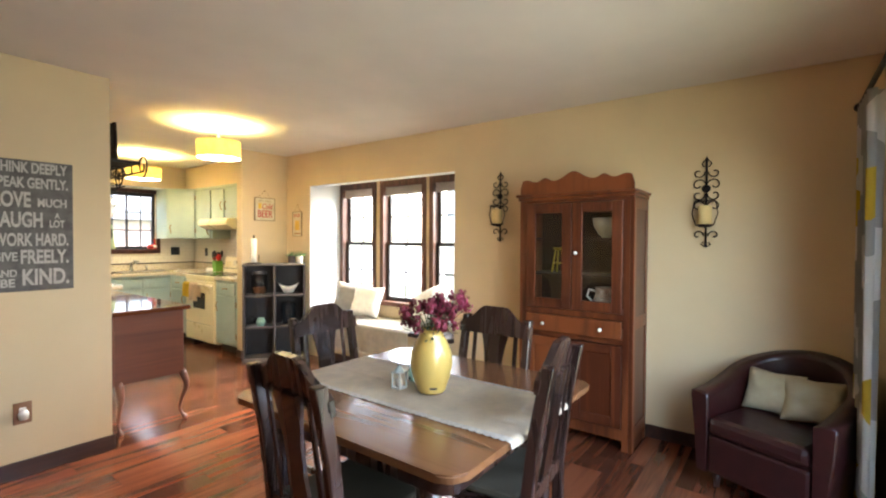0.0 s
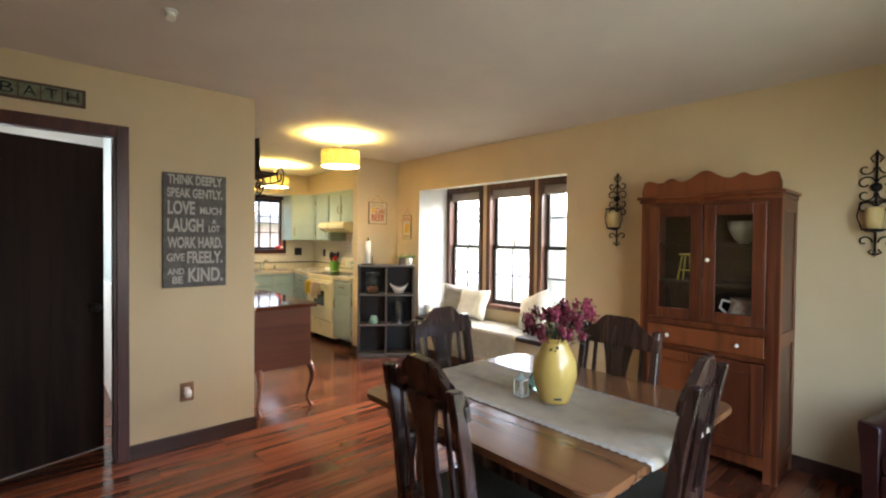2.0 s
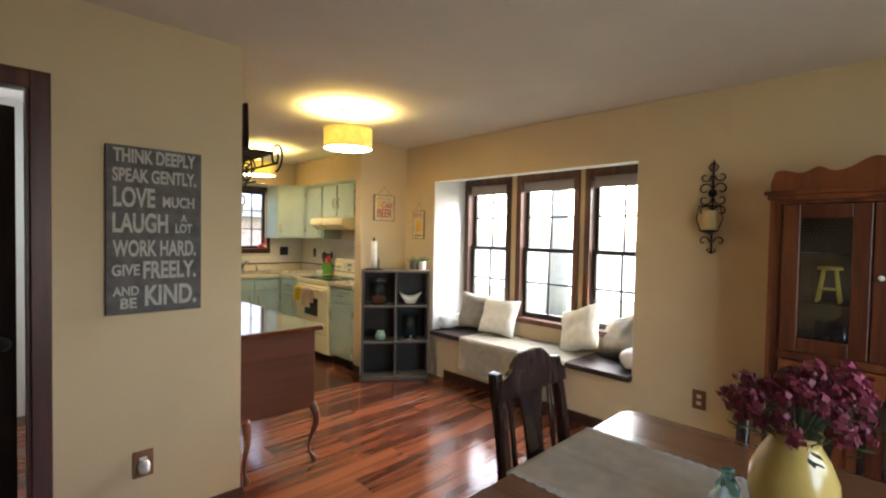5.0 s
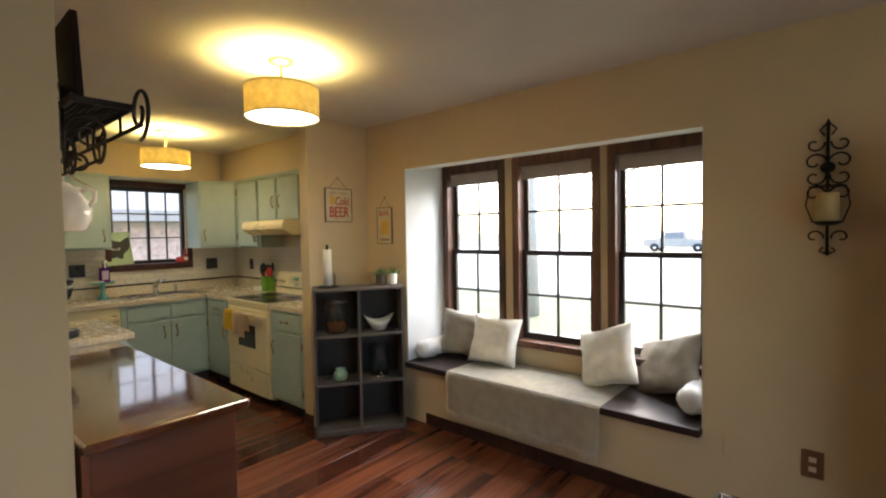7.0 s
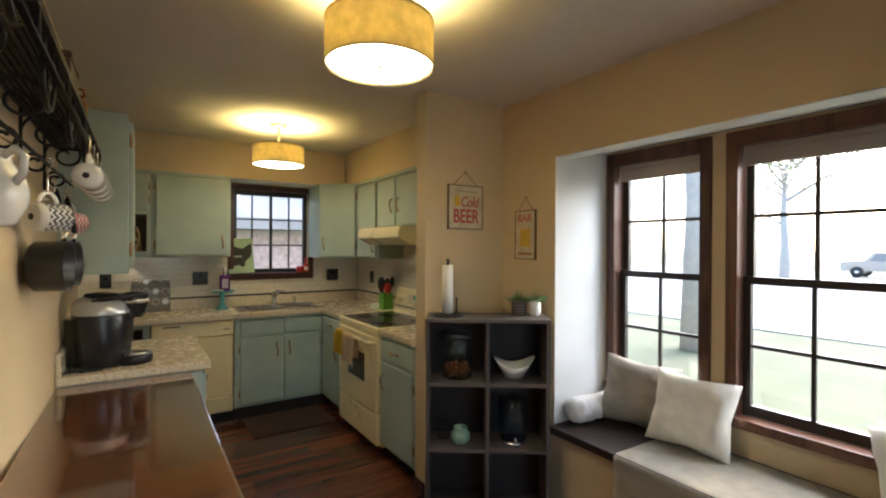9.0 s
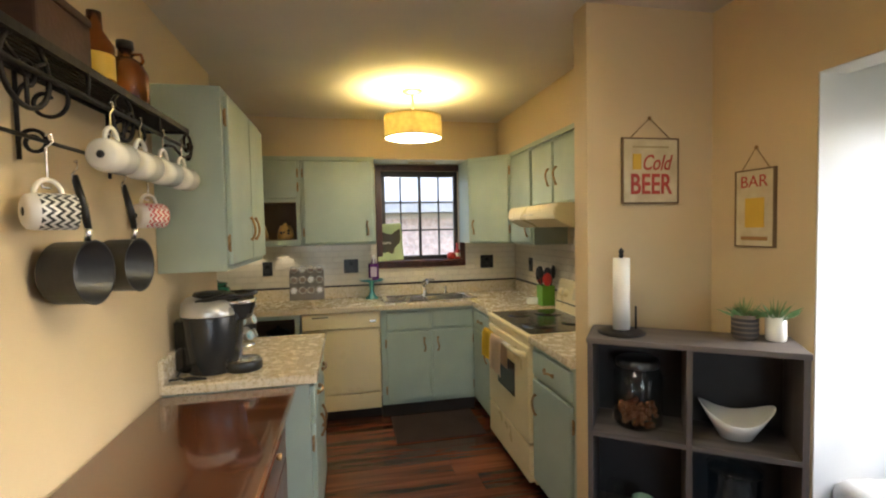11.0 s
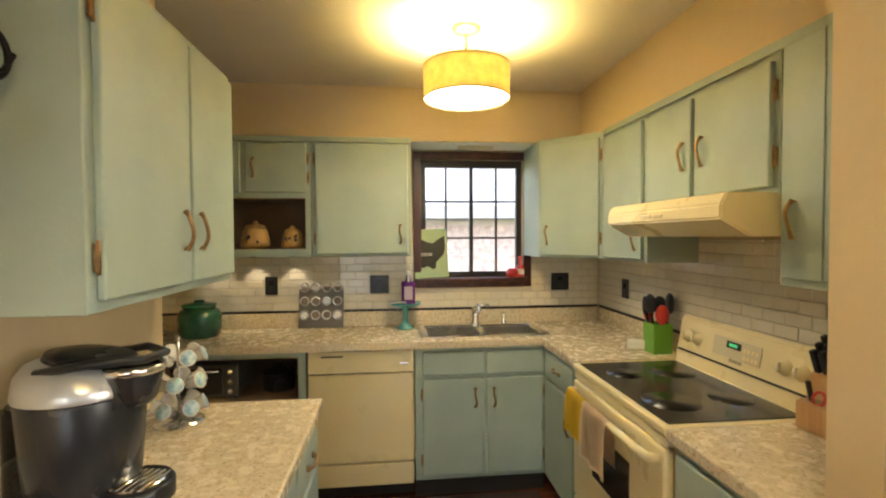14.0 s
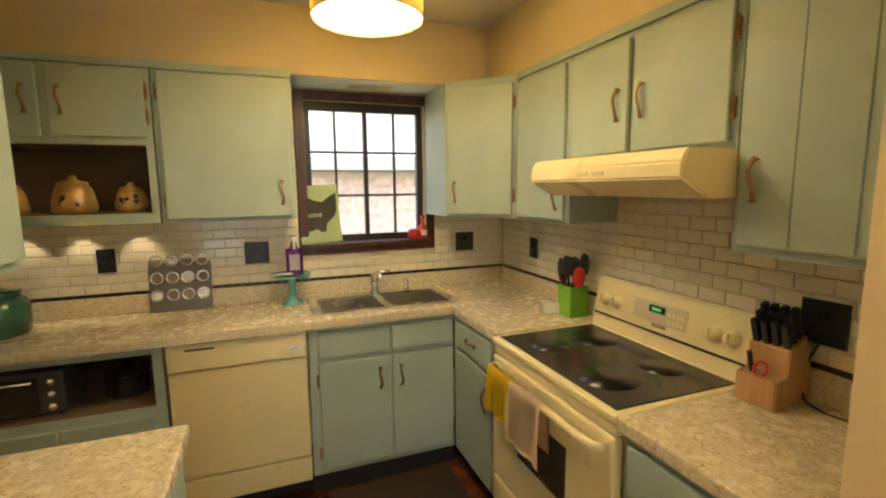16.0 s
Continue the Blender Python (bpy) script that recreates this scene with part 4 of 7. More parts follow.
for sx in (-1, 1):
    for sy in (-1, 1):
        part("leg", lathe([(0, 0), (0.022, 0), (0.03, 0.02), (0.026, 0.06), (0.036, 0.2), (0.03, 0.45), (0.042, 0.52), (0.045, 0.63), (0, 0.63)], 18), M_CHAIR, tb, m=pose(sx * 0.44, sy * 0.40, 0))
# runner
RW, RL = 0.24, 0.597


def runner_at(u, v):
    """A point of the runner: u across it, v along it, both from -1 to 1; it hangs over both ends of the table."""
    y = v * (RL + (0.13 if v > 0 else 0.022))
    crease = 0.004 * math.exp(-((v - 0.52) / 0.012) ** 2) + 0.004 * math.exp(-((v - 0.12) / 0.012) ** 2) + 0.0035 * math.exp(-((u + 0.05 - 0.1 * v) / 0.05) ** 2) * (v > 0.1)
    ruck = 0.012 * max(0, -v - 0.55) * math.sin(u * 15 + v * 3)
    z = 0.7425 + 0.0022 * noise.noise(Vector((u * 3, v * 9, 0))) + crease + abs(ruck)
    over = abs(y) - RL
    if over > 0:
        y = math.copysign(RL + 0.012 + 0.006 * (1 + math.sin(u * 14)) * min(1, over / 0.08), y)
        z = 0.742 - over
    return Vector((u * RW, y, z))


cols, rows_ = 36, 90
rn = bmesh.new()
grid = [[rn.verts.new(runner_at(-1 + 2 * j / cols, -1 + 2 * i / rows_)) for j in range(cols + 1)] for i in range(rows_ + 1)]
for i in range(rows_):
    for j in range(cols):
        rn.faces.new((grid[i][j], grid[i + 1][j], grid[i + 1][j + 1], grid[i][j + 1])).smooth = True
bmesh.ops.solidify(rn, geom=list(rn.faces), thickness=0.002)
runner = thing("table_runner", "cream linen table runner with scalloped lace edge on the table", "table runner", pose(0.48, -2.215, -0.025))
part("linen", rn, mat("runner_linen", (0.82, 0.72, 0.55), 0.95, var=0.08, scale=14, bump=0.12, bscale=320), runner)
M_LACE = mat("white_lace", (0.86, 0.82, 0.74), 0.95, var=0.12, scale=60, bump=0.15, bscale=220)
for sx in (-1, 1):
    bm = bmesh.new()
    rows2 = []
    for i in range(241):
        v = -1 + 2 * i / 240
        w = 0.05 + 0.028 * abs(math.sin(i * math.pi / 6))
        row = []
        for k in (-0.04, 0.4, 1.0):
            p = runner_at(sx * (1 + w * max(k, 0)) if k > 0 else sx * 0.96, v)
            row.append(bm.verts.new((p.x, p.y, p.z + 0.0035 - 0.0025 * max(k, 0))))
        rows2.append(row)
    for i in range(240):
        for k in range(2):
            bm.faces.new((rows2[i][k], rows2[i + 1][k], rows2[i + 1][k + 1], rows2[i][k + 1])).smooth = True
    bmesh.ops.solidify(bm, geom=list(bm.faces), thickness=0.0015)
    part("lace_edge", bm, M_LACE, runner, "white scalloped lace edge")

vase = thing("vase", "yellow glazed ceramic jug vase with dried flowers' stems", "vase", pose(0.475, -2.29, 0.721))
part("vase_body", lathe([(0, 0.004), (0.058, 0), (0.066, 0.012), (0.066, 0.02), (0.082, 0.06), (0.094, 0.12), (0.09, 0.17), (0.072, 0.215), (0.055, 0.245), (0.052, 0.262), (0.058, 0.275), (0.052, 0.272), (0.046, 0.25), (0, 0.20)], 36), M_YELLOW, vase)
part("vase_handle", tube([(0.045, 0.02, 0.255), (0.085, 0.035, 0.25), (0.10, 0.04, 0.21), (0.085, 0.035, 0.17)], 0.009, 8), M_YELLOW, vase)
part("maker_mark", box(-0.016, 0.016, -0.003, 0, -0.004, 0.004), M_BLACK, vase, m=pose(-0.052, -0.052, 0.03, -12, 0, -45))
fl = thing("flower_bouquet", "burgundy and magenta artificial flower bouquet in the vase", "flowers", pose(0.475, -2.29, 0.925))
M_FLOWER = mat("burgundy_petals", (0.10, 0.007, 0.018), 0.6, color2=(0.21, 0.018, 0.045), scale=40, bump=0.05)
M_FLOWP = mat("magenta_petals", (0.32, 0.035, 0.085), 0.6, color2=(0.17, 0.016, 0.05), scale=40)
M_STEM = mat("stem_green", (0.05, 0.08, 0.03), 0.8)
rng = random.Random(4)
bms, bmf, bmp, bml = bmesh.new(), bmesh.new(), bmesh.new(), bmesh.new()
for i in range(58):
    a, el = rng.uniform(0, 6.283), rng.uniform(0.15, 1.5)
    r = rng.uniform(0.10, 0.165)
    if i < 8:
        a, el, r = rng.uniform(-1.1, 0.1), rng.uniform(0.5, 0.85), rng.uniform(0.18, 0.225)
    tip = Vector((math.cos(a) * math.cos(el) * r * 0.92, math.sin(a) * math.cos(el) * r * 0.92, 0.075 + math.sin(el) * r * 0.92))
    tube([(tip.x * 0.1, tip.y * 0.1, -0.05), (tip.x * 0.4, tip.y * 0.4, tip.z * 0.5), tuple(tip)], 0.0016, 5, bms)
    dst = bmp if i < 12 else bmf
    for k in range(30):
        d = Vector((rng.gauss(0, 1), rng.gauss(0, 1), rng.gauss(0, 1))).normalized()
        c0 = tip + d * rng.uniform(0.008, 0.026)
        e1 = d.orthogonal().normalized() * rng.uniform(0.006, 0.012)
        e2 = d.cross(e1).normalized() * rng.uniform(0.006, 0.012)
        q = [c0 - e1, c0 + e2 * 0.8 + d * 0.004, c0 + e1 + d * 0.008, c0 - e2 * 0.8 + d * 0.004]
        dst.faces.new([dst.verts.new(x) for x in q])
for i in range(40):
    a, r = rng.uniform(0, 6.283), rng.uniform(0.04, 0.12)
    p = Vector((math.cos(a) * r, math.sin(a) * r, rng.uniform(0.03, 0.12)))
    d = Vector((math.cos(a), math.sin(a), rng.uniform(-0.3, 0.6))).normalized()
    e = d.cross(Vector((0, 0, 1))).normalized() * 0.008
    bml.faces.new([bml.verts.new(x) for x in (p, p + d * 0.02 + e, p + d * 0.045, p + d * 0.02 - e)])
part("stem_bundle", bms, M_STEM, fl)
part("blossoms", bmf, M_FLOWER, fl)
part("pink_blossoms", bmp, M_FLOWP, fl, "magenta blossoms")
part("leaves", bml, M_STEM, fl)

ln = thing("lantern", "small pale blue glass and metal lantern on the runner", "lantern", pose(0.415, -2.155, 0.721))
bm = box(-0.026, 0.026, -0.026, 0.026, 0, 0.008, 0.002)
for sx in (-1, 1):
    for sy in (-1, 1):
        cube(bm, sx * 0.022 - 0.003, sx * 0.022 + 0.003, sy * 0.022 - 0.003, sy * 0.022 + 0.003, 0.008, 0.07)
cube(bm, -0.027, 0.027, -0.027, 0.027, 0.07, 0.076, 0.002)
part("cage", bm, mat("lantern_metal", (0.62, 0.66, 0.62), 0.5, metal=0.3), ln)
part("roof", lathe([(0.03, 0.076), (0.014, 0.092), (0.012, 0.10), (0, 0.104)], 4), mat("lantern_roof", (0.5, 0.62, 0.6), 0.5), ln)
part("candle", lathe([(0, 0.008), (0.014, 0.008), (0.014, 0.04), (0, 0.042)], 14), M_CERAMIC, ln)
part("ring", tube([(0.012 * math.cos(a), 0, 0.112 + 0.012 * math.sin(a)) for a in [i * 0.5236 for i in range(12)]], 0.0015, 5, closed=True), M_IRON, ln)

tq = thing("glass_bottle", "small turquoise glass bottle on the runner beside the vase", "bottle", pose(0.545, -2.135, 0.721))
part("glass_body", lathe([(0, 0.002), (0.026, 0), (0.031, 0.008), (0.031, 0.05), (0.02, 0.068), (0.016, 0.08), (0.021, 0.094), (0.017, 0.094), (0.012, 0.078), (0, 0.06)], 22), glass("turquoise_glass", (0.35, 0.72, 0.74), 0.05, clear=False), tq)

# chairs


def dining_chair(label, m):
    """Chair whose seat looks along +y, the back at y = 0."""
    t = thing("dining_chair", label, "chair", m, "chairs round the table")
    SHH = 0.96
    for sx in (-1, 1):
        pts = [(sx * 0.20, 0.03, 0), (sx * 0.20, 0.0, 0.25), (sx * 0.20, 0.0, 0.46), (sx * 0.198, -0.03, 0.72), (sx * 0.195, -0.075, SHH)]
        bm = bmesh.new()
        rings = []
        for x, y, z in pts:
            rings.append([bm.verts.new((x + a, y + b, z)) for a, b in ((-0.019, -0.022), (0.019, -0.022), (0.019, 0.022), (-0.019, 0.022))])
        for a, b in zip(rings, rings[1:]):
            for k in range(4):
                bm.faces.new((a[k], a[(k + 1) % 4], b[(k + 1) % 4], b[k]))
        bm.faces.new(rings[0]), bm.faces.new(rings[-1])
        bmesh.ops.bevel(bm, geom=list(bm.edges), offset=0.004, segments=1, affect="EDGES")
        part("back_post", bm, M_CHAIR, t)
        part("leg", box(sx * 0.205 - 0.02, sx * 0.205 + 0.02, 0.39, 0.43, 0, 0.43, 0.005), M_CHAIR, t)
    out = [(-0.22, 0.885), (0.22, 0.885)]
    top = []
    for i in range(25):
        x = 0.22 - 0.44 * i / 24
        ax = abs(x)
        z = 0.955 if ax > 0.165 else 0.965 + 0.075 * (0.5 + 0.5 * math.cos(math.pi * min(1, max(0, (ax - 0.06) / 0.105))))
        if ax > 0.2:
            z = 0.955 - (ax - 0.2) * 1.0
        top.append((x, z))
    crest = part("crest_rail", extrude_outline(out + top, 0.026, "y", at=-0.013, bevel=0.005), M_CHAIR, t, "arched crest rail", pose(0, 0.117, -0.006, 10))
    lean = pose(0, 0.0, 0.46, 8)
    out = [(-0.062, 0), (0.062, 0), (0.054, 0.10), (0.048, 0.18), (0.054, 0.28), (0.068, 0.36), (0.092, 0.44), (-0.092, 0.44), (-0.068, 0.36), (-0.054, 0.28), (-0.048, 0.18), (-0.054, 0.10)]
    part("splat", extrude_outline(out, 0.014, "y", at=-0.007, bevel=0.003), M_CHAIR, t, "vase-shaped back splat", lean)
    for sx in (-0.128, 0.128):
        part("slat", box(sx - 0.011, sx + 0.011, -0.006, 0.006, 0.0, 0.44, 0.003), M_CHAIR, t, m=lean)
    part("lower_rail", box(-0.185, 0.185, -0.014, 0.014, 0.44, 0.49, 0.004), M_CHAIR, t)
    part("seat", box(-0.225, 0.225, 0.0, 0.44, 0.43, 0.455, 0.008), M_CHAIR, t)
    part("seat_pad", box(-0.20, 0.20, 0.03, 0.42, 0.455, 0.485, 0.015), mat("olive_seat_pad", (0.055, 0.048, 0.03), 0.9), t, "dull olive seat pad")
    for sx in (-1, 1):
        part("stretcher", box(sx * 0.203 - 0.009, sx * 0.203 + 0.009, 0.02, 0.40, 0.18, 0.21, 0.003), M_CHAIR, t)
    return t


ch = dining_chair("dark-stained wooden slat-back dining chair", pose(0.57, -1.50, 0, 0, 0, 180))
copy_thing(ch, pose(1.04, -2.25, 0, 0, 0, 90))
copy_thing(ch, pose(-0.178, -2.27, 0, 0, 0, -95))
copy_thing(ch, pose(0.52, -2.805, 0, 0, 0, 7))

# hutch
hu = thing("hutch", "reddish cherry wood hutch with glazed doors and carved crest", "hutch", pose(2.0, -1.935, 0, 0, 0, R))
HW, HD, HH = 0.81, 0.355, 1.70
part("side_panel", box(0, 0.02, 0.0, HD, 0.0, HH), M_HUTCH, hu)
part("side_panel", box(HW - 0.02, HW, 0.0, HD, 0.0, HH), M_HUTCH, hu)
bm = box(HW, HW + 0.006, 0.0, 0.05, 0.0, HH - 0.03)
cube(bm, HW, HW + 0.006, HD - 0.05, HD, 0.0, HH - 0.03)
cube(bm, HW, HW + 0.006, 0.05, HD - 0.05, 0.80, 0.88)
cube(bm, HW, HW + 0.006, 0.05, HD - 0.05, 1.60, HH - 0.03)
cube(bm, HW, HW + 0.006, 0.05, HD - 0.05, 0.08, 0.16)
part("side_frame", bm, M_HUTCH, hu)
part("back_panel", box(0.02, HW - 0.02, HD - 0.012, HD - 0.002, 0.1, HH), M_HUTCHSHADE, hu)
for z0, z1 in ((0.10, 0.13), (0.72, 0.745), (0.86, 0.885), (HH - 0.03, HH)):
    part("shelf_frame", box(0.02, HW - 0.02, 0.0, HD - 0.012, z0, z1), M_HUTCH, hu)
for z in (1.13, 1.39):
    part("shelf", box(0.021, HW - 0.021, 0.06, HD - 0.013, z, z + 0.016), M_HUTCHSHADE, hu)
bm = box(0.0205, 0.06, -0.002, 0.018, 0.0, HH - 0.03)
cube(bm, HW - 0.06, HW - 0.0205, -0.002, 0.018, 0.0, HH - 0.03)
cube(bm, 0.06, HW - 0.06, -0.002, 0.018, 1.655, HH - 0.03)
cube(bm, 0.06, HW - 0.06, -0.002, 0.018, 0.86, 0.90)
cube(bm, 0.06, HW - 0.06, -0.002, 0.018, 0.07, 0.14)
cube(bm, 0.06, HW - 0.06, -0.002, 0.018, 0.70, 0.73)
part("face_frame", bm, M_HUTCH, hu)
bm = box(-0.025, HW + 0.025, -0.03, HD, HH + 0.0005, HH + 0.022, 0.006)
cube(bm, -0.012, HW + 0.012, -0.016, HD, HH - 0.025, HH, 0.006)
part("cornice", bm, M_HUTCH, hu)
cr = []
for i in range(49):
    u = i / 48
    s = abs(u - 0.5) * 2
    z = 0.085 + 0.062 * math.exp(-((s) / 0.2) ** 2) + 0.030 * math.exp(-((s - 0.52) / 0.10) ** 2) + 0.022 * math.exp(-((s - 0.88) / 0.12) ** 2) - (0.05 if s > 0.99 else 0)
    cr.append((HW * u, HH + 0.022 + z))
part("crest", extrude_outline([(0, HH + 0.022)] + cr + [(HW, HH + 0.022)][:1], 0.02, "y", at=0.0), M_HUTCH, hu, "wavy carved crest board")
for k, (a, b) in enumerate(((0.063, 0.402), (0.408, HW - 0.063))):
    bm = box(a, a + 0.07, -0.022, -0.003, 0.905, 1.65, 0.004)
    cube(bm, b - 0.07, b, -0.022, -0.003, 0.905, 1.65, 0.004)
    cube(bm, a + 0.07, b - 0.07, -0.022, -0.003, 1.58, 1.65, 0.004)
    cube(bm, a + 0.07, b - 0.07, -0.022, -0.003, 0.905, 0.975, 0.004)
    gd = part("glazed_door", bm, M_HUTCH, hu)
    part("pane", box(a + 0.066, b - 0.066, -0.012, -0.009, 0.97, 1.585), M_GLASS, gd)
    part("knob", lathe([(0, 0), (0.007, 0), (0.007, 0.008), (0.014, 0.014), (0.012, 0.022), (0, 0.025)], 14), M_CERAMIC, gd, "white porcelain knob", pose(b - 0.03 if k == 0 else a + 0.03, -0.022, 1.30, 90)) if k == 1 else None
    bm = box(a, a + 0.065, -0.022, -0.003, 0.15, 0.695, 0.004)
    cube(bm, b - 0.065, b, -0.022, -0.003, 0.15, 0.695, 0.004)
    cube(bm, a + 0.065, b - 0.065, -0.022, -0.003, 0.63, 0.695, 0.004)
    cube(bm, a + 0.065, b - 0.065, -0.022, -0.003, 0.15, 0.215, 0.004)
    cube(bm, a + 0.06, b - 0.06, -0.012, -0.006, 0.21, 0.635)
    ld = part("lower_door", bm, M_HUTCH, hu)
    part("knob", lathe([(0, 0), (0.007, 0), (0.007, 0.008), (0.014, 0.014), (0.012, 0.022), (0, 0.025)], 14), M_CERAMIC, ld, "white porcelain knob", pose(b - 0.03, -0.022, 0.58, 90)) if k == 0 else None
dr = part("drawer", box(0.063, HW - 0.063, -0.022, -0.003, 0.735, 0.855, 0.005), M_HUTCH, hu)
for x in (0.20, HW - 0.20):
    part("knob", lathe([(0, 0), (0.007, 0), (0.007, 0.008), (0.014, 0.014), (0.012, 0.022), (0, 0.025)], 14), M_CERAMIC, dr, "white porcelain knob", pose(x, -0.022, 0.79, 90))

# desk beside the kitchen wall
dk = thing("console_desk", "glossy mahogany desk with cabriole legs against the wall", "desk", pose(0, 0, 0))
DX0, DX1, DY0, DY1 = 0.046, 0.565, 0.13, 1.735
part("desktop", box(DX0, DX1, DY0, DY1, 0.845, 0.878, 0.009), M_DESK, dk)
bm = box(DX0 + 0.02, DX1 - 0.045, DY0 + 0.03, DY0 + 0.05, 0.36, 0.845, 0.003)
cube(bm, DX0 + 0.02, DX1 - 0.045, DY1 - 0.05, DY1 - 0.03, 0.36, 0.845, 0.003)
cube(bm, DX0 + 0.02, DX1 - 0.05, DY0 + 0.051, DY1 - 0.051, 0.36, 0.38, 0.003)
part("end_panel", bm, M_DESKP, dk)
n = 3
for k in range(n):
    a = DY0 + 0.052 + (DY1 - DY0 - 0.104) * k / n
    b = DY0 + 0.052 + (DY1 - DY0 - 0.104) * (k + 1) / n
    for z0, z1 in ((0.39, 0.61), (0.62, 0.835)):
        dw = part("drawer", box(DX1 - 0.06, DX1 - 0.04, a + 0.006, b - 0.006, z0, z1, 0.004), M_DESKP, dk)
        part("pull", lathe([(0, 0), (0.008, 0), (0.014, 0.016), (0, 0.022)], 12), M_BRASS, dw, m=pose(DX1 - 0.04, (a + b) / 2, (z0 + z1) / 2, 0, 90, 0))
part("back_board", box(DX0 + 0.0, DX0 + 0.019, DY0 + 0.03, DY1 - 0.03, 0.36, 0.845), M_DESKP, dk)
for x, sx in ((DX0 + 0.05, 0.2), (DX1 - 0.055, 1)):
    for y, sy in ((DY0 + 0.055, -1), (DY1 - 0.055, 1)):
        pts, rad = [], []
        for i in range(15):
            s = i / 14
            o = 0.022 * math.sin(s * math.pi * 1.0) * (1 - s) * 2.2 - 0.018 * math.sin(max(0, s - 0.35) / 0.65 * math.pi) + (0.02 * (s - 0.85) / 0.15 if s > 0.85 else 0)
            pts.append((x + o * sx, y + o * sy * 0.8, 0.375 - s * 0.36))
            rad.append(0.030 - 0.019 * min(1, s * 1.35) + (0.010 if s > 0.93 else 0))
        pts.append((pts[-1][0], pts[-1][1], 0.0))
        rad.append(0.018)
        part("leg", tube(pts, rad, 10), M_DESKP, dk, "curved cabriole leg")

# cube shelf in the corner
FL, FR = Vector((1.652, 1.312)), Vector((2.2, 0.922))
ang = math.degrees(math.atan2(FR.y - FL.y, FR.x - FL.x))
cs = thing("cube_shelf", "grey oak six-cube shelf standing across the corner", "shelf", pose(FL.x, FL.y, 0, 0, 0, ang))
CW, CD, CH, TH = (FR - FL).length, 0.25, 1.083, 0.018
part("upright", box(0, TH, 0, CD, 0, CH), M_CUBE, cs)
part("upright", box(CW - TH, CW, 0, CD, 0, CH), M_CUBE, cs)
part("divider", box(CW / 2 - TH / 2, CW / 2 + TH / 2, 0.001, CD - 0.006, 0.02, CH), M_CUBE, cs)
LEV = [0.02, 0.375, 0.735, CH]
M_CUBEB = wood("grey_oak_boards", (0.075, 0.062, 0.055), (0.16, 0.135, 0.118), 0, rough=0.5, grain=1.2)
part("top_board", box(-0.004, CW + 0.004, -0.004, CD + 0.002, CH, CH + 0.02, 0.002), M_CUBEB, cs)
for z in (0.02, 0.375, 0.735):
    for a, b in ((TH, CW / 2 - TH / 2), (CW / 2 + TH / 2, CW - TH)):
        part("shelf_board", box(a, b, 0.002, CD - 0.006, z, z + TH), M_CUBEB, cs)
part("plinth", box(TH, CW - TH, 0.01, 0.02, 0, 0.02), M_CUBEB, cs)
part("back_panel", box(TH, CW - TH, CD - 0.005, CD - 0.001, 0.02, CH), M_CUBESHADE, cs)


# ---- wall pieces ----


def plate(name, label, cat, m, w, h, mt, kind="outlet", mt2=None):
    t = thing(name, label, cat, m)
    part("plate", box(-w / 2, w / 2, -0.007, 0, -h / 2, h / 2, 0.003), mt, t)
    if kind == "outlet":
        for z in (-0.022, 0.022):
            part("socket", box(-0.014, 0.014, -0.0085, -0.007, z - 0.012, z + 0.012, 0.001), mt2 or M_BLACKM, t)
    else:
        part("rocker", box(-0.016, 0.016, -0.011, -0.007, -0.032, 0.032, 0.002), mt2 or M_CERAMIC, t)
    return t


M_OAK = wood("oak_plate", (0.16, 0.07, 0.03), (0.30, 0.14, 0.06), 2, rough=0.4)
n_ = plate("night_light", "small plug-in night light on a wooden outlet plate", "night light", pose(-0.444, -0.001, 0.371), 0.084, 0.125, M_OAK, "switch")
part("light_cover", lathe([(0, 0), (0.022, 0.0), (0.026, 0.03), (0.018, 0.05), (0, 0.056)], 14), M_CERAMIC, n_, m=pose(0, -0.03, -0.03))
plate("wall_outlet", "brown wooden outlet plate low on the wall", "outlet", pose(XW - 0.001, -1.523, 0.42, 0, 0, R), 0.082, 0.125, M_OAK, mt2=M_CREAMD)
plate("wall_plate", "blank beige cover plate low on the wall", "wall plate", pose(XW - 0.001, -1.21, 0.42, 0, 0, R), 0.075, 0.12, M_WALL, "switch", M_WALL)
for x, w, k in ((0.115, 0.08, "switch"), (0.815, 0.125, "outlet"), (2.065, 0.125, "outlet")):
    plate("kitchen_outlet", "black outlet plate on the tiled wall", "outlet", pose(x, YE - 0.013, 1.198), w, 0.12, M_BLACK, k, M_BLACKM)
plate("kitchen_outlet", "black outlet plate on the tiled wall", "outlet", pose(XW - 0.013, 3.525, 1.185, 0, 0, R), 0.08, 0.12, M_BLACK, "switch", M_BLACKM)
o5 = plate("kitchen_outlet", "black double outlet plate with a plugged-in cord", "outlet", pose(XW - 0.013, 1.985, 1.155, 0, 0, R), 0.125, 0.13, M_BLACK, "outlet", M_BLACKM)
part("cord", tube([(0.0, -0.02, -0.06), (-0.02, -0.03, -0.12), (-0.03, -0.04, -0.19), (0.0, -0.05, -0.23), (0.06, -0.06, -0.236), (0.12, -0.05, -0.2365)], 0.004, 6), M_BLACK, o5, "black power cord")

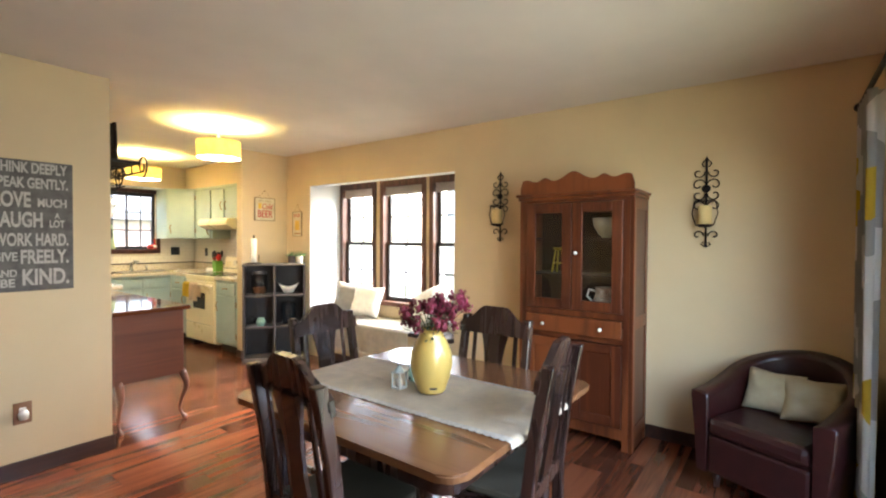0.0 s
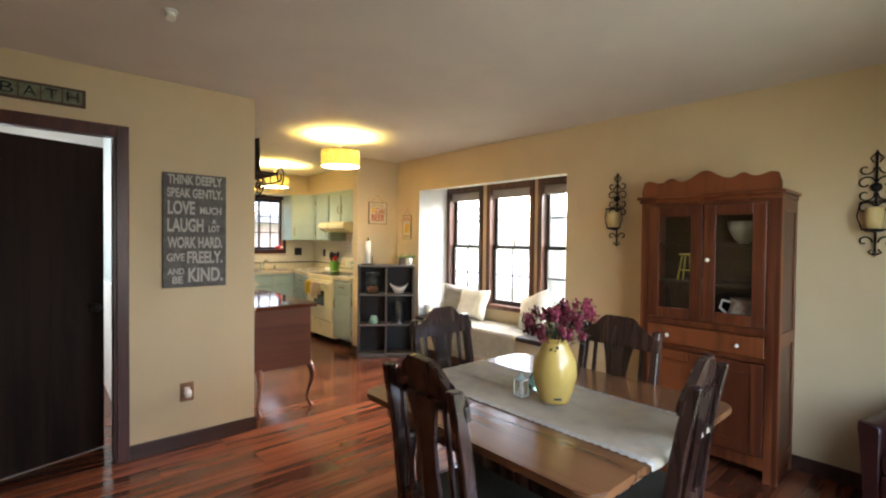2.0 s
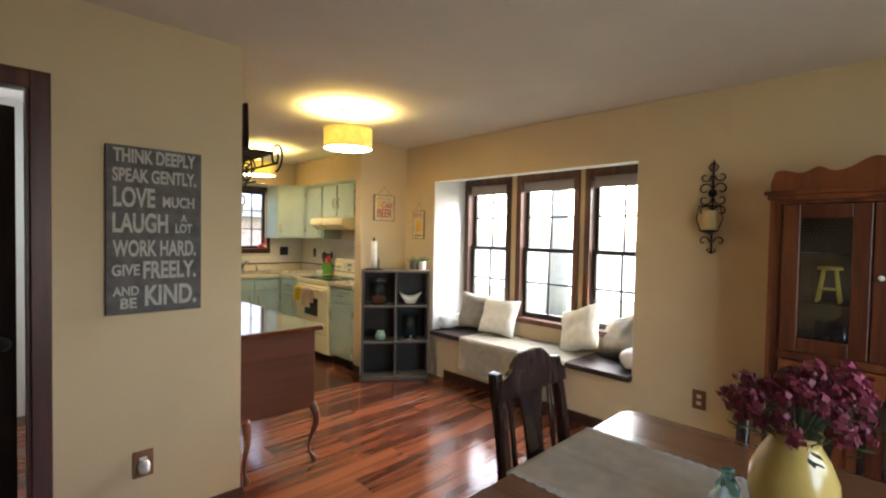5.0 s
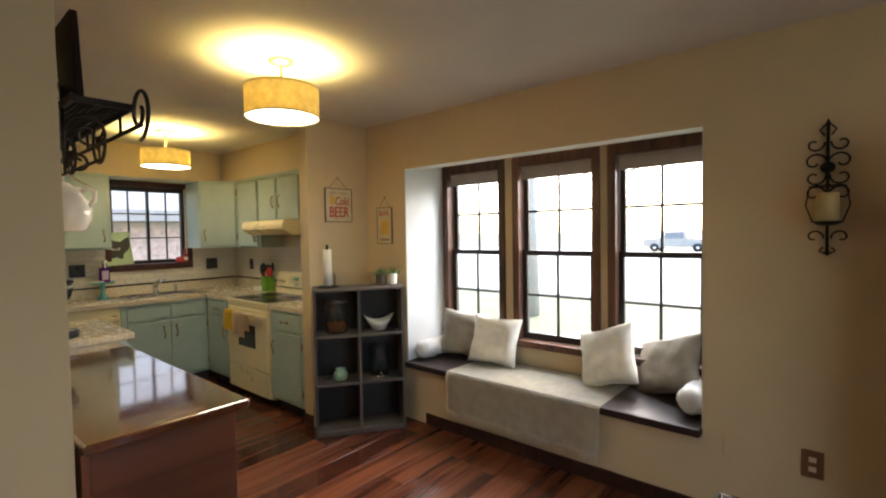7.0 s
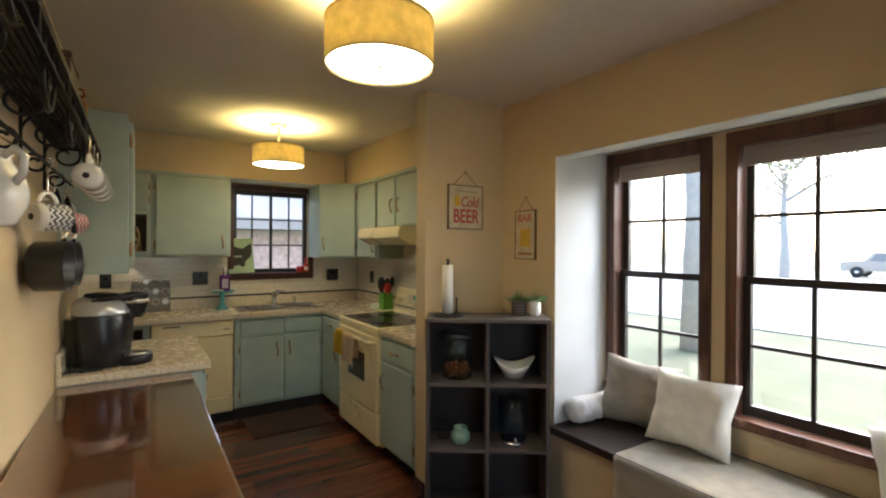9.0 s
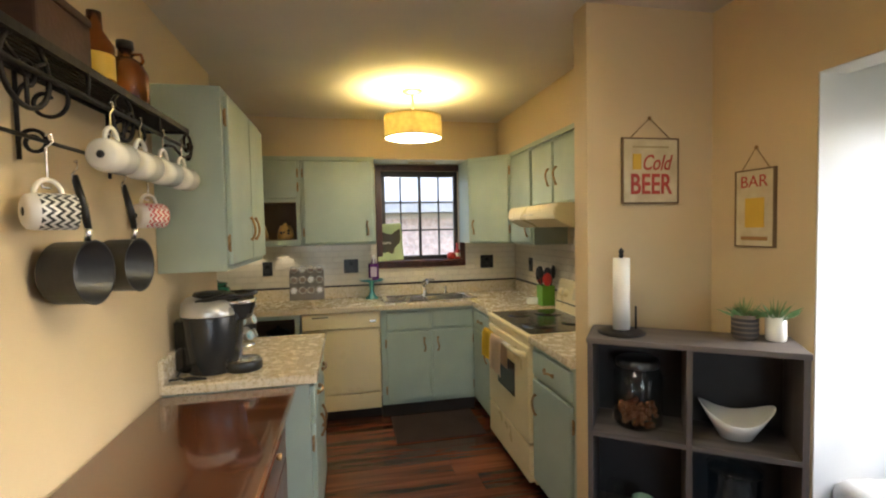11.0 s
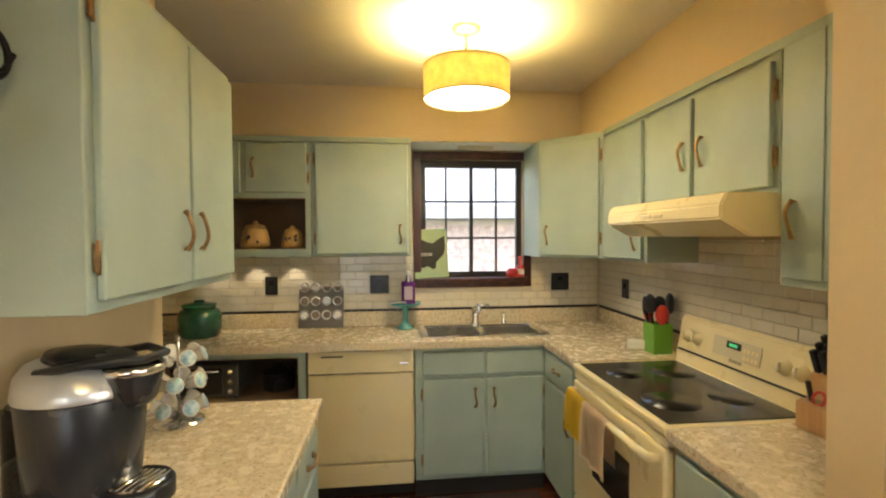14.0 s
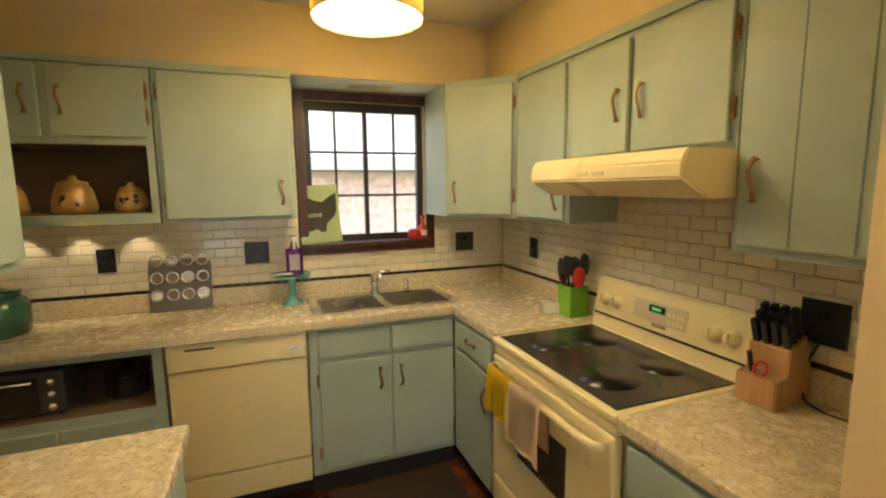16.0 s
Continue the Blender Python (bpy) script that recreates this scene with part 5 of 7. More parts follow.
# grey word sign
sg = thing("word_sign", "dark grey wooden sign with pale lettering", "sign", pose(-0.395, -0.002, 1.455))
SW_, SH_ = 0.385, 0.755
part("board", box(-SW_ / 2, SW_ / 2, -0.02, 0, -SH_ / 2, SH_ / 2, 0.003), M_SIGN, sg)
LINES = (("THINK DEEPLY", 0, 0.33, 0.335, 0.062), ("SPEAK GENTLY.", 0, 0.335, 0.248, 0.062), ("LOVE", -0.085, 0.16, 0.15, 0.09), ("MUCH", 0.093, 0.135, 0.136, 0.05),
         ("LAUGH", -0.06, 0.215, 0.035, 0.09), ("A", 0.115, 0.026, 0.062, 0.034), ("LOT", 0.115, 0.072, 0.014, 0.045), ("WORK HARD.", 0, 0.335, -0.08, 0.075),
         ("GIVE", -0.118, 0.105, -0.178, 0.052), ("FREELY.", 0.058, 0.22, -0.18, 0.082), ("AND", -0.118, 0.10, -0.272, 0.042), ("BE", -0.108, 0.062, -0.328, 0.048), ("KIND.", 0.062, 0.215, -0.298, 0.095))
for s, x, w, z, h in LINES:
    writing("lettering", s, 0.1, M_SIGNTXT, sg, pose(x, -0.0205, z, 90), 0.001, w, h, 0.003)
# bath sign
M_TIN = mat("green_tin", (0.20, 0.22, 0.12), 0.6, color2=(0.10, 0.09, 0.05), scale=25, bump=0.05)
sg = thing("bath_sign", "weathered green and brown enamel sign above the door", "sign", pose(-1.178, -0.002, 2.21))
part("board", box(-0.20, 0.20, -0.012, 0, -0.052, 0.052, 0.003), mat("rusty_rim", (0.10, 0.055, 0.03), 0.7), sg)
for k in range(4):
    part("letter_tile", box(-0.183 + k * 0.093, -0.096 + k * 0.093, -0.016, -0.012, -0.038, 0.038, 0.002), M_TIN, sg)
    writing("lettering", "BATH"[k], 0.1, M_BLACKM, sg, pose(-0.1395 + k * 0.093, -0.0165, 0, 90), 0.001, 0.055, 0.058)

# hanging pub signs


def hung_sign(name, label, m, w, h, face):
    t = thing(name, label, "sign", m)
    part("panel", box(-w / 2, w / 2, -0.012, -0.003, -h / 2, h / 2, 0.002), face, t)
    bm = bmesh.new()
    e = 0.004
    cube(bm, -w / 2 - 0.002, w / 2 + 0.002, -0.015, -0.002, h / 2 - e, h / 2 + 0.002)
    cube(bm, -w / 2 - 0.002, w / 2 + 0.002, -0.015, -0.002, -h / 2 - 0.002, -h / 2 + e)
    cube(bm, -w / 2 - 0.002, -w / 2 + e, -0.015, -0.002, -h / 2 + e, h / 2 - e)
    cube(bm, w / 2 - e, w / 2 + 0.002, -0.015, -0.002, -h / 2 + e, h / 2 - e)
    part("rim", bm, mat("sign_rim", (0.19, 0.12, 0.06), 0.6), t, "brown worn rim")
    part("cord", tube([(-w * 0.36, -0.008, h / 2), (0, -0.006, h / 2 + 0.085), (w * 0.36, -0.008, h / 2)], 0.002, 6), M_BRASS, t)
    part("nail", lathe([(0, 0), (0.008, 0.002), (0.008, 0.006), (0, 0.008)], 10), M_BRASS, t, m=pose(0, -0.001, h / 2 + 0.085, 90))
    return t


M_TINCREAM = mat("cream_tin", (0.68, 0.60, 0.40), 0.4, color2=(0.55, 0.45, 0.27), scale=14)
M_BEERRED = mat("sign_red", (0.50, 0.06, 0.04), 0.45)
M_BEERYEL = mat("sign_yellow", (0.75, 0.48, 0.05), 0.45)
b = hung_sign("beer_sign", "cream tin sign with red lettering on a cord", pose(2.048, 1.505, 1.742), 0.262, 0.27, M_TINCREAM)
writing("lettering", "BEER", 0.1, M_BEERRED, b, pose(0.005, -0.0125, -0.055, 90, 0, 0), 0.0016, 0.195, 0.085, 0.0015)
o = writing("lettering", "Cold", 0.1, M_BEERRED, b, pose(0.035, -0.0125, 0.035, 90), 0.0012, 0.14, 0.065, 0.001, 0.35)
part("mug_picture", box(-0.085, -0.045, -0.0135, -0.012, 0.005, 0.07, 0.002), M_BEERYEL, b)
part("small_print", box(-0.085, 0.085, -0.0128, -0.012, 0.095, 0.103), mat("sign_tan", (0.45, 0.36, 0.2), 0.5), b)
b = hung_sign("bar_sign", "narrow yellowish tin bar sign on a cord", pose(XW - 0.001, 1.28, 1.572, 0, 0, R), 0.175, 0.30, M_TINCREAM)
writing("lettering", "BAR", 0.1, M_BEERRED, b, pose(0, -0.0125, 0.105, 90), 0.0012, 0.12, 0.045)
part("glass_picture", box(-0.04, 0.045, -0.0135, -0.012, -0.075, 0.04, 0.002), M_BEERYEL, b)
part("small_print", box(-0.06, 0.06, -0.0128, -0.012, -0.125, -0.11), mat("sign_print", (0.4, 0.2, 0.06), 0.5), b)


def sconce(m, label):
    """Scrolled iron wall sconce; wall at y = 0, facing -y."""
    t = thing("wall_sconce", label, "sconce", m, "iron wall sconces")
    bm = tube([(0, -0.012, -0.29), (0, -0.012, 0.28)], 0.006, 8)
    for s in (-1, 1):
        for cz, r, a0, tn in ((0.19, 0.036, -1.57, 0.9), (0.11, 0.045, 1.57, -0.95), (0.045, 0.040, -1.57, 0.9), (-0.03, 0.042, 1.57, -0.9), (-0.22, 0.034, 1.57, -0.85)):
            pts = [(s * (0.046 + p[0]), -0.012, p[2]) for p in spiral(0, cz, r, r * 0.25, math.pi - 0.2 if tn > 0 else math.pi + 0.2, tn, 18)]
            tube(pts, 0.0042, 6, bm)
        tube([(s * 0.012, -0.012, 0.225), (s * 0.028, -0.012, 0.25), (s * 0.012, -0.012, 0.27)], 0.004, 6, bm)
        tube([(s * 0.014, -0.012, -0.265), (s * 0.028, -0.012, -0.28), (s * 0.006, -0.012, -0.295)], 0.004, 6, bm)
    lathe([(0, 0.26), (0.012, 0.27), (0.006, 0.285), (0, 0.30)], 10, bm, (0, -0.012, 0))
    lathe([(0, -0.305), (0.01, -0.29), (0.005, -0.275), (0, -0.27)], 10, bm, (0, -0.012, 0))
    part("scrollwork", bm, M_IRON, t)
    part("rosette", lathe([(0, 0), (0.026, 0.0), (0.024, 0.008), (0.012, 0.014), (0, 0.016)], 14), M_IRON, t, m=pose(0, -0.018, 0.085, 90))
    part("candle_cup", lathe([(0, -0.17), (0.03, -0.168), (0.055, -0.155), (0.057, -0.15), (0, -0.155)], 22), M_IRON, t, m=pose(0, -0.07, 0))
    bm = tube([(0, -0.012, -0.17), (0, -0.07, -0.17)], 0.005, 6)
    hoop = [(0.06 * math.cos(a), -0.07 + 0.06 * math.sin(a), 0.0) for a in [i * math.pi / 10 for i in range(20)]]
    tube(hoop, 0.0035, 6, bm, closed=True)
    for a in (0, math.pi):
        tube([(0.06 * math.cos(a), -0.07, 0.0), (0.074 * math.cos(a), -0.07, -0.08), (0.05 * math.cos(a), -0.07, -0.155)], 0.0035, 6, bm)
    part("bracket", bm, M_IRON, t)
    part("candle", lathe([(0, -0.152), (0.04, -0.152), (0.04, -0.035), (0.034, -0.028), (0, -0.034)], 24), M_CANDLE, t, "cream pillar candle", pose(0, -0.07, 0))
    return t


sc = sconce(pose(XW - 0.002, -1.565, 1.675, 0, 0, R), "black scrolled iron wall sconce with cream candle")
copy_thing(sc, pose(XW - 0.002, -3.108, 1.645, 0, 0, R))

# armchair in the corner
ac = thing("armchair", "oxblood leather barrel armchair in the corner", "armchair", pose(2.03, -3.555, 0, 0, 0, -114) @ Matrix.Scale(0.93, 4))
# local: faces -y; shell is an arc round the back
bm = bmesh.new()
path = [(1, -0.36 + 0.045 * k) for k in range(8)]
path += [(math.cos(q), math.sin(q)) for q in [math.pi * k / 30 for k in range(31)]]
path += [(-1, -0.045 - 0.045 * k) for k in range(8)]
N = len(path) - 1
inner, outer = [], []
for i, (px_, py_) in enumerate(path):
    u = i / N
    h = 0.575 + 0.225 * max(0, math.sin(u * math.pi)) ** 1.6
    arc = 8 <= i <= 38
    for lst, r, hh in ((inner, 0.27, h - 0.012), (outer, 0.345, h)):
        fr = 0.02 if r > 0.3 else 0.0
        col = []
        for k, z in ((-1, 0.10), (0, 0.35), (1, hh - 0.03), (0.8, hh)):
            rr_ = r + k * fr
            col.append((px_ * rr_, py_ * rr_ if arc else py_, z))
        lst.append(col)
vi = [[bm.verts.new(p) for p in col] for col in inner]
vo = [[bm.verts.new(p) for p in col] for col in outer]
for i in range(N):
    for k in range(3):
        bm.faces.new((vo[i][k], vo[i + 1][k], vo[i + 1][k + 1], vo[i][k + 1])).smooth = True
        bm.faces.new((vi[i][k], vi[i][k + 1], vi[i + 1][k + 1], vi[i + 1][k])).smooth = True
    bm.faces.new((vi[i][3], vo[i][3], vo[i + 1][3], vi[i + 1][3])).smooth = True
    bm.faces.new((vi[i][0], vi[i + 1][0], vo[i + 1][0], vo[i][0]))
for i in (0, N):
    for k in range(3):
        bm.faces.new((vi[i][k], vo[i][k], vo[i][k + 1], vi[i][k + 1]))
part("shell", bm, M_LEATHER, ac, "curved leather back and arms")
part("seat_base", box(-0.262, 0.262, -0.36, 0.16, 0.10, 0.33, 0.02), M_LEATHER, ac)
part("seat_cushion", box(-0.26, 0.26, -0.37, 0.17, 0.332, 0.44, 0.035), M_LEATHER, ac)
for x in (-0.25, 0.25):
    for y in (-0.28, 0.2):
        part("leg", lathe([(0, 0), (0.018, 0), (0.026, 0.11), (0, 0.11)], 10), M_CHAIR, ac, m=pose(x * (0.8 if y > 0 else 1), y, 0))
M_PILPRINT = mat("printed_linen", (0.40, 0.35, 0.22), 0.95, color2=(0.30, 0.24, 0.14), scale=8, bump=0.1, bscale=300)
for k, (x, y, rz) in enumerate(((2.08, -3.47, 0), (2.01, -3.665, 15))):
    p = tagged(part("pillow", soft_cushion(0.29, 0.25, 0.10, seed=k)
               , M_PILPRINT), "beige printed linen pillow on the armchair", "pillow")
    p.matrix_basis = pose(x, y, 0.407, -24, 0, -110 + rz)
# curtain and rod
cu = thing("curtain", "grey white and yellow leaf patterned curtain at the window", "curtain", pose(0, 0, 0))
bm = bmesh.new()
cols, rows_ = 60, 24
grid = []
for i in range(cols + 1):
    u = i / cols
    row = []
    for j in range(rows_ + 1):
        v = j / rows_
        row.append(bm.verts.new((1.585 + 0.40 * u, -3.84 + 0.035 * math.sin(u * 30) * (0.7 + 0.3 * v), 0.02 + 2.03 * v)))
    grid.append(row)
for i in range(cols):
    for j in range(rows_):
        bm.faces.new((grid[i][j], grid[i + 1][j], grid[i + 1][j + 1], grid[i][j + 1])).smooth = True
bmesh.ops.solidify(bm, geom=list(bm.faces), thickness=0.003)


def curtain_cloth():
    m = mat("patterned_cloth", (0.40, 0.39, 0.36), 0.95, bump=0.1, bscale=300)
    n, l = m.node_tree.nodes, m.node_tree.links
    tc = n["Texture Coordinate"]
    v = n.new("ShaderNodeTexVoronoi")
    v.inputs["Scale"].default_value = 5.0
    l.new(tc.outputs["Object"], v.inputs["Vector"])
    cr = n.new("ShaderNodeValToRGB")
    cr.color_ramp.interpolation = "CONSTANT"
    e = cr.color_ramp.elements
    e[0].color, e[1].color, e[1].position = (0.40, 0.39, 0.36, 1), (0.72, 0.70, 0.66, 1), 0.4
    e2 = e.new(0.7)
    e2.color = (0.62, 0.44, 0.05, 1)
    l.new(v.outputs["Color"], cr.inputs[0])
    l.new(cr.outputs[0], n["Principled BSDF"].inputs["Base Color"])
    tl, mx = n.new("ShaderNodeBsdfTranslucent"), n.new("ShaderNodeMixShader")
    l.new(cr.outputs[0], tl.inputs[0])
    mx.inputs[0].default_value = 0.45
    l.new(n["Principled BSDF"].outputs[0], mx.inputs[1])
    l.new(tl.outputs[0], mx.inputs[2])
    l.new(mx.outputs[0], n["Material Output"].inputs[0])
    return m


part("drape", bm, curtain_cloth(), cu)
part("rod", tube([(0.2, -3.83, 2.09), (2.10, -3.83, 2.09)], 0.011, 10), M_IRON, cu)
part("finial", lathe([(0, 0), (0.014, 0.004), (0.024, 0.025), (0.014, 0.046), (0, 0.05)], 12), M_IRON, cu, m=pose(2.10, -3.83, 2.09, 0, 90, 0))
bm = tube([(2.06, -3.83, 2.09), (2.06, -3.94, 2.09)], 0.008, 8)
part("bracket", bm, M_IRON, cu)

# window seat textiles
th = bmesh.new()
TY0, TY1 = -0.56, 0.60
nn, mm = 44, 30
grid = []
for i in range(nn + 1):
    u = i / nn
    y = TY0 + (TY1 - TY0) * u
    row = []
    for j in range(mm + 1):
        s = j / mm * 0.78
        if s < 0.47:
            x, z = 2.80 - s, 0.4745 + 0.002 * noise.noise(Vector((y * 7, s * 9, 2)))
        else:
            d = s - 0.47
            rnd = min(1, d / 0.03)
            x = 2.33 - 0.026 * math.sin(rnd * 1.57) - 0.010 * math.sin(y * 26 + 1.4) * min(1, d / 0.2)
            z = 0.4745 - max(0, d - 0.012)
        row.append(th.verts.new((x, y + 0.03 * (s - 0.4), z)))
    grid.append(row)
for i in range(nn):
    for j in range(mm):
        th.faces.new((grid[i][j], grid[i + 1][j], grid[i + 1][j + 1], grid[i][j + 1])).smooth = True
bmesh.ops.solidify(th, geom=list(th.faces), thickness=0.003)
tw = thing("throw_blanket", "beige woven throw with fringe draped over the window seat", "throw", pose(0, 0, 0))
part("cloth", th, M_THROW, tw)
bm = bmesh.new()
rng = random.Random(3)
for k in range(110):
    y = TY0 + 0.03 * 0.38 + (TY1 - TY0) * (k + 0.5) / 110
    x = 2.304 - 0.010 * math.sin(y * 26 + 1.4)
    tube([(x, y, 0.178), (x + rng.uniform(-0.004, 0.004), y + rng.uniform(-0.006, 0.006), 0.12 + rng.uniform(0, 0.02))], 0.0022, 4, bm)
part("fringe", bm, M_THROW, tw)


def seat_pillow(label, m, w, h, t, mt, seed):
    p = tagged(part("throw_pillow", soft_cushion(w, h, t, seed=seed), mt), label, "pillow", "pillows on the window seat")
    p.matrix_basis = m


seat_pillow("cream cotton square pillow leaning on the window seat", pose(2.64, 0.43, 0.476, -20, 3, -80), 0.40, 0.38, 0.14, M_CLOTH, 1)
seat_pillow("grey linen square pillow behind a cream one", pose(2.69, 0.76, 0.476, -14, 8, -62), 0.40, 0.38, 0.13, M_LINEN, 2)
seat_pillow("cream cotton square pillow tilted on the window seat", pose(2.63, -0.50, 0.492, -22, -20, -101), 0.41, 0.40, 0.14, M_CLOTH, 3)
seat_pillow("grey linen square pillow slumped on the window seat", pose(2.69, -0.82, 0.486, -28, -18, -112), 0.44, 0.38, 0.14, M_LINEN, 5)


def bolster(label, m, length):
    bm = bmesh.new()
    rng2 = random.Random(7)
    prof = [(0, 0.012), (0.03, 0.0), (0.062, 0.012), (0.074, 0.05), (0.07, 0.10), (0.066, length * 0.5), (0.07, length - 0.10), (0.074, length - 0.05), (0.062, length - 0.012), (0.03, length), (0, length - 0.012)]
    lathe(prof, 28, bm)
    bmesh.ops.subdivide_edges(bm, edges=[e for e in bm.edges if e.calc_length() > 0.05], cuts=4, use_grid_fill=True)
    for v in bm.verts:
        d = noise.noise(v.co * 11) * 0.012 + noise.noise(v.co * 30) * 0.009 + noise.noise(v.co * 80) * 0.005
        v.co += Vector((v.co.x, v.co.y, 0)).normalized() * d if v.co.xy.length > 0.01 else Vector((0, 0, 0))
    for f in bm.faces:
        f.smooth = True
    p = tagged(part("bolster_pillow", bm, M_FLUFF), label, "pillow", "bolsters on the window seat")
    p.matrix_basis = m


bolster("fluffy white bolster at the end of the seat", pose(2.78, 0.93, 0.553, 0, -90, -8), 0.36)
bolster("fluffy white bolster beside the grey pillow", pose(2.78, -0.97, 0.553, 0, -90, 6), 0.34)

# ---- things on and in the cube shelf ----


def on_shelf(u, v, z):
    """A place on the cube shelf: u across its front, v into its depth."""
    c_, s_ = math.cos(radians(ang_shelf)), math.sin(radians(ang_shelf))
    return (FL.x + u * c_ - v * s_, FL.y + u * s_ + v * c_, z)


ang_shelf = math.degrees(math.atan2(FR.y - FL.y, FR.x - FL.x))
TOPZ = CH + 0.0205
p = thing("paper_towel_holder", "black metal stand with a white paper towel roll", "paper towel holder", pose(*on_shelf(0.113, 0.118, TOPZ)))
part("base", lathe([(0, 0), (0.085, 0), (0.088, 0.006), (0.07, 0.012), (0, 0.014)], 28), M_IRON, p)
part("post", tube([(0, 0, 0.012), (0, 0, 0.30)], 0.007, 8), M_IRON, p)
part("finial", lathe([(0.006, 0.290), (0.011, 0.297), (0.007, 0.304), (0.011, 0.314), (0.006, 0.322), (0, 0.328)], 14), M_IRON, p)
part("paper_roll", lathe([(0.012, 0.016), (0.031, 0.016), (0.031, 0.288), (0.012, 0.288), (0.012, 0.016)], 32), M_PAPER, p, "white paper roll")
part("side_arm", tube([(0.062, 0.0, 0.01), (0.062, 0, 0.10)], 0.004, 6), M_IRON, p)

M_SUCC = mat("succulent", (0.12, 0.24, 0.08), 0.6, color2=(0.26, 0.38, 0.17), scale=30)


def potted(u, v, label, r, h, mt, striped, seed):
    t = thing("potted_plant", label, "plant", pose(*on_shelf(u, v, TOPZ)), "plants on the shelf")
    part("pot", lathe([(0, 0), (r * 0.9, 0), (r, 0.006), (r, h), (r - 0.005, h), (r - 0.006, h - 0.01), (0, h - 0.012)], 24), mt, t)
    if striped:
        bm = bmesh.new()
        for k in range(4):
            z = h * (0.2 + 0.2 * k)
            lathe([(r + 0.0012, z - 0.005), (r + 0.0012, z + 0.005)], 24, bm)
        part("stripe", bm, mat("pot_stripe", (0.06, 0.05, 0.045), 0.6), t)
    bm = bmesh.new()
    rg = random.Random(seed)
    for k in range(46):
        a, el = rg.uniform(0, 6.283), rg.uniform(0.3, 1.5)
        d = Vector((math.cos(a) * math.cos(el), math.sin(a) * math.cos(el), math.sin(el)))
        L = rg.uniform(0.045, 0.085)
        b0 = Vector((d.x * r * 0.5, d.y * r * 0.5, h - 0.012))
        sd = d.orthogonal().normalized() * 0.007
        up = d.cross(sd).normalized() * 0.003
        q = [b0, b0 + d * L * 0.5 + sd, b0 + d * L, b0 + d * L * 0.5 - sd]
        vs = [bm.verts.new(x) for x in q]
        top = bm.verts.new(b0 + d * L * 0.5 + up)
        for i in range(4):
            bm.faces.new((vs[i], vs[(i + 1) % 4], top))
    part("leaves", bm, M_SUCC, t)


potted(0.525, 0.18, "small succulent in a dark striped pot", 0.042, 0.085, mat("dark_pot", (0.17, 0.13, 0.10), 0.7), True, 1)
potted(0.615, 0.165, "small succulent in a white pot", 0.032, 0.085, M_CERAMIC, False, 2)
Z1, Z2 = 0.735 + TH + 0.001, 0.375 + TH + 0.001
j = thing("glass_jar", "large clear glass jar half full of brown snacks", "jar", pose(*on_shelf(0.17, 0.13, Z1)))
part("glass_body", lathe([(0, 0), (0.075, 0), (0.088, 0.012), (0.088, 0.195), (0.08, 0.212), (0.074, 0.216), (0.074, 0.226), (0.07, 0.226), (0.07, 0.21), (0.084, 0.192), (0.084, 0.012), (0, 0.008)], 30), M_CLEAR, j)
part("lid", lathe([(0, 0.2265), (0.077, 0.2265), (0.079, 0.232), (0.079, 0.25), (0.07, 0.256), (0, 0.258)], 24), mat("jar_lid", (0.08, 0.08, 0.08), 0.3, metal=0.6), j)
bm = bmesh.new()
rg = random.Random(5)
for k in range(90):
    a, r, z = rg.uniform(0, 6.28), 0.068 * math.sqrt(rg.random()), rg.uniform(0.014, 0.075)
    c0 = Vector((r * math.cos(a), r * math.sin(a), z))
    bmesh.ops.create_icosphere(bm, subdivisions=1, radius=rg.uniform(0.008, 0.014), matrix=Matrix.Translation(c0))
part("snacks", bm, mat("brown_snacks", (0.22, 0.08, 0.035), 0.7), j, "reddish brown snacks")
bw = bmesh.new()
n1, n2 = 40, 8
rings = []
for (r, z) in ((0.03, 0), (0.045, 0.004), (0.075, 0.05), (0.105, 0.10), (0.10, 0.10), (0.07, 0.052), (0.04, 0.012), (0.0, 0.01)):
    rings.append([bw.verts.new((r * math.cos(a) * 1.12, r * math.sin(a) * 0.9, z + (0.028 * (r / 0.105) ** 2 * math.cos(2 * a) if z > 0.03 else 0))) for a in [2 * math.pi * k / n1 for k in range(n1)]])
for a, b in zip(rings, rings[1:]):
    for k in range(n1):
        bw.faces.new((a[k], a[(k + 1) % n1], b[(k + 1) % n1], b[k])).smooth = True
bw.faces.new(rings[0])
o = tagged(part("bowl", bw, M_CERAMIC), "white porcelain bowl with upswept rim on the shelf", "bowl")
o.matrix_basis = pose(*on_shelf(0.49, 0.12, Z1), 0, 0, ang_shelf)
pt = thing("small_pot", "mint green glazed pot with rounded belly", "pot", pose(*on_shelf(0.19, 0.09, Z2)))
part("pot_body", lathe([(0, 0), (0.035, 0), (0.05, 0.02), (0.055, 0.045), (0.045, 0.068), (0.035, 0.075), (0.04, 0.09), (0.034, 0.09), (0.03, 0.07), (0, 0.06)], 26), M_MINT, pt)
j2 = thing("glass_jar", "small dark glass jar on the shelf", "jar", pose(*on_shelf(0.09, 0.16, Z2)))
part("glass_body", lathe([(0, 0), (0.035, 0), (0.038, 0.01), (0.038, 0.075), (0.03, 0.09), (0.03, 0.10), (0, 0.10)], 20), M_CLEAR, j2)
dsx = thing("drink_dispenser", "clear glass drink dispenser with metal tap", "dispenser", pose(*on_shelf(0.49, 0.13, Z2), 0, 0, ang_shelf))
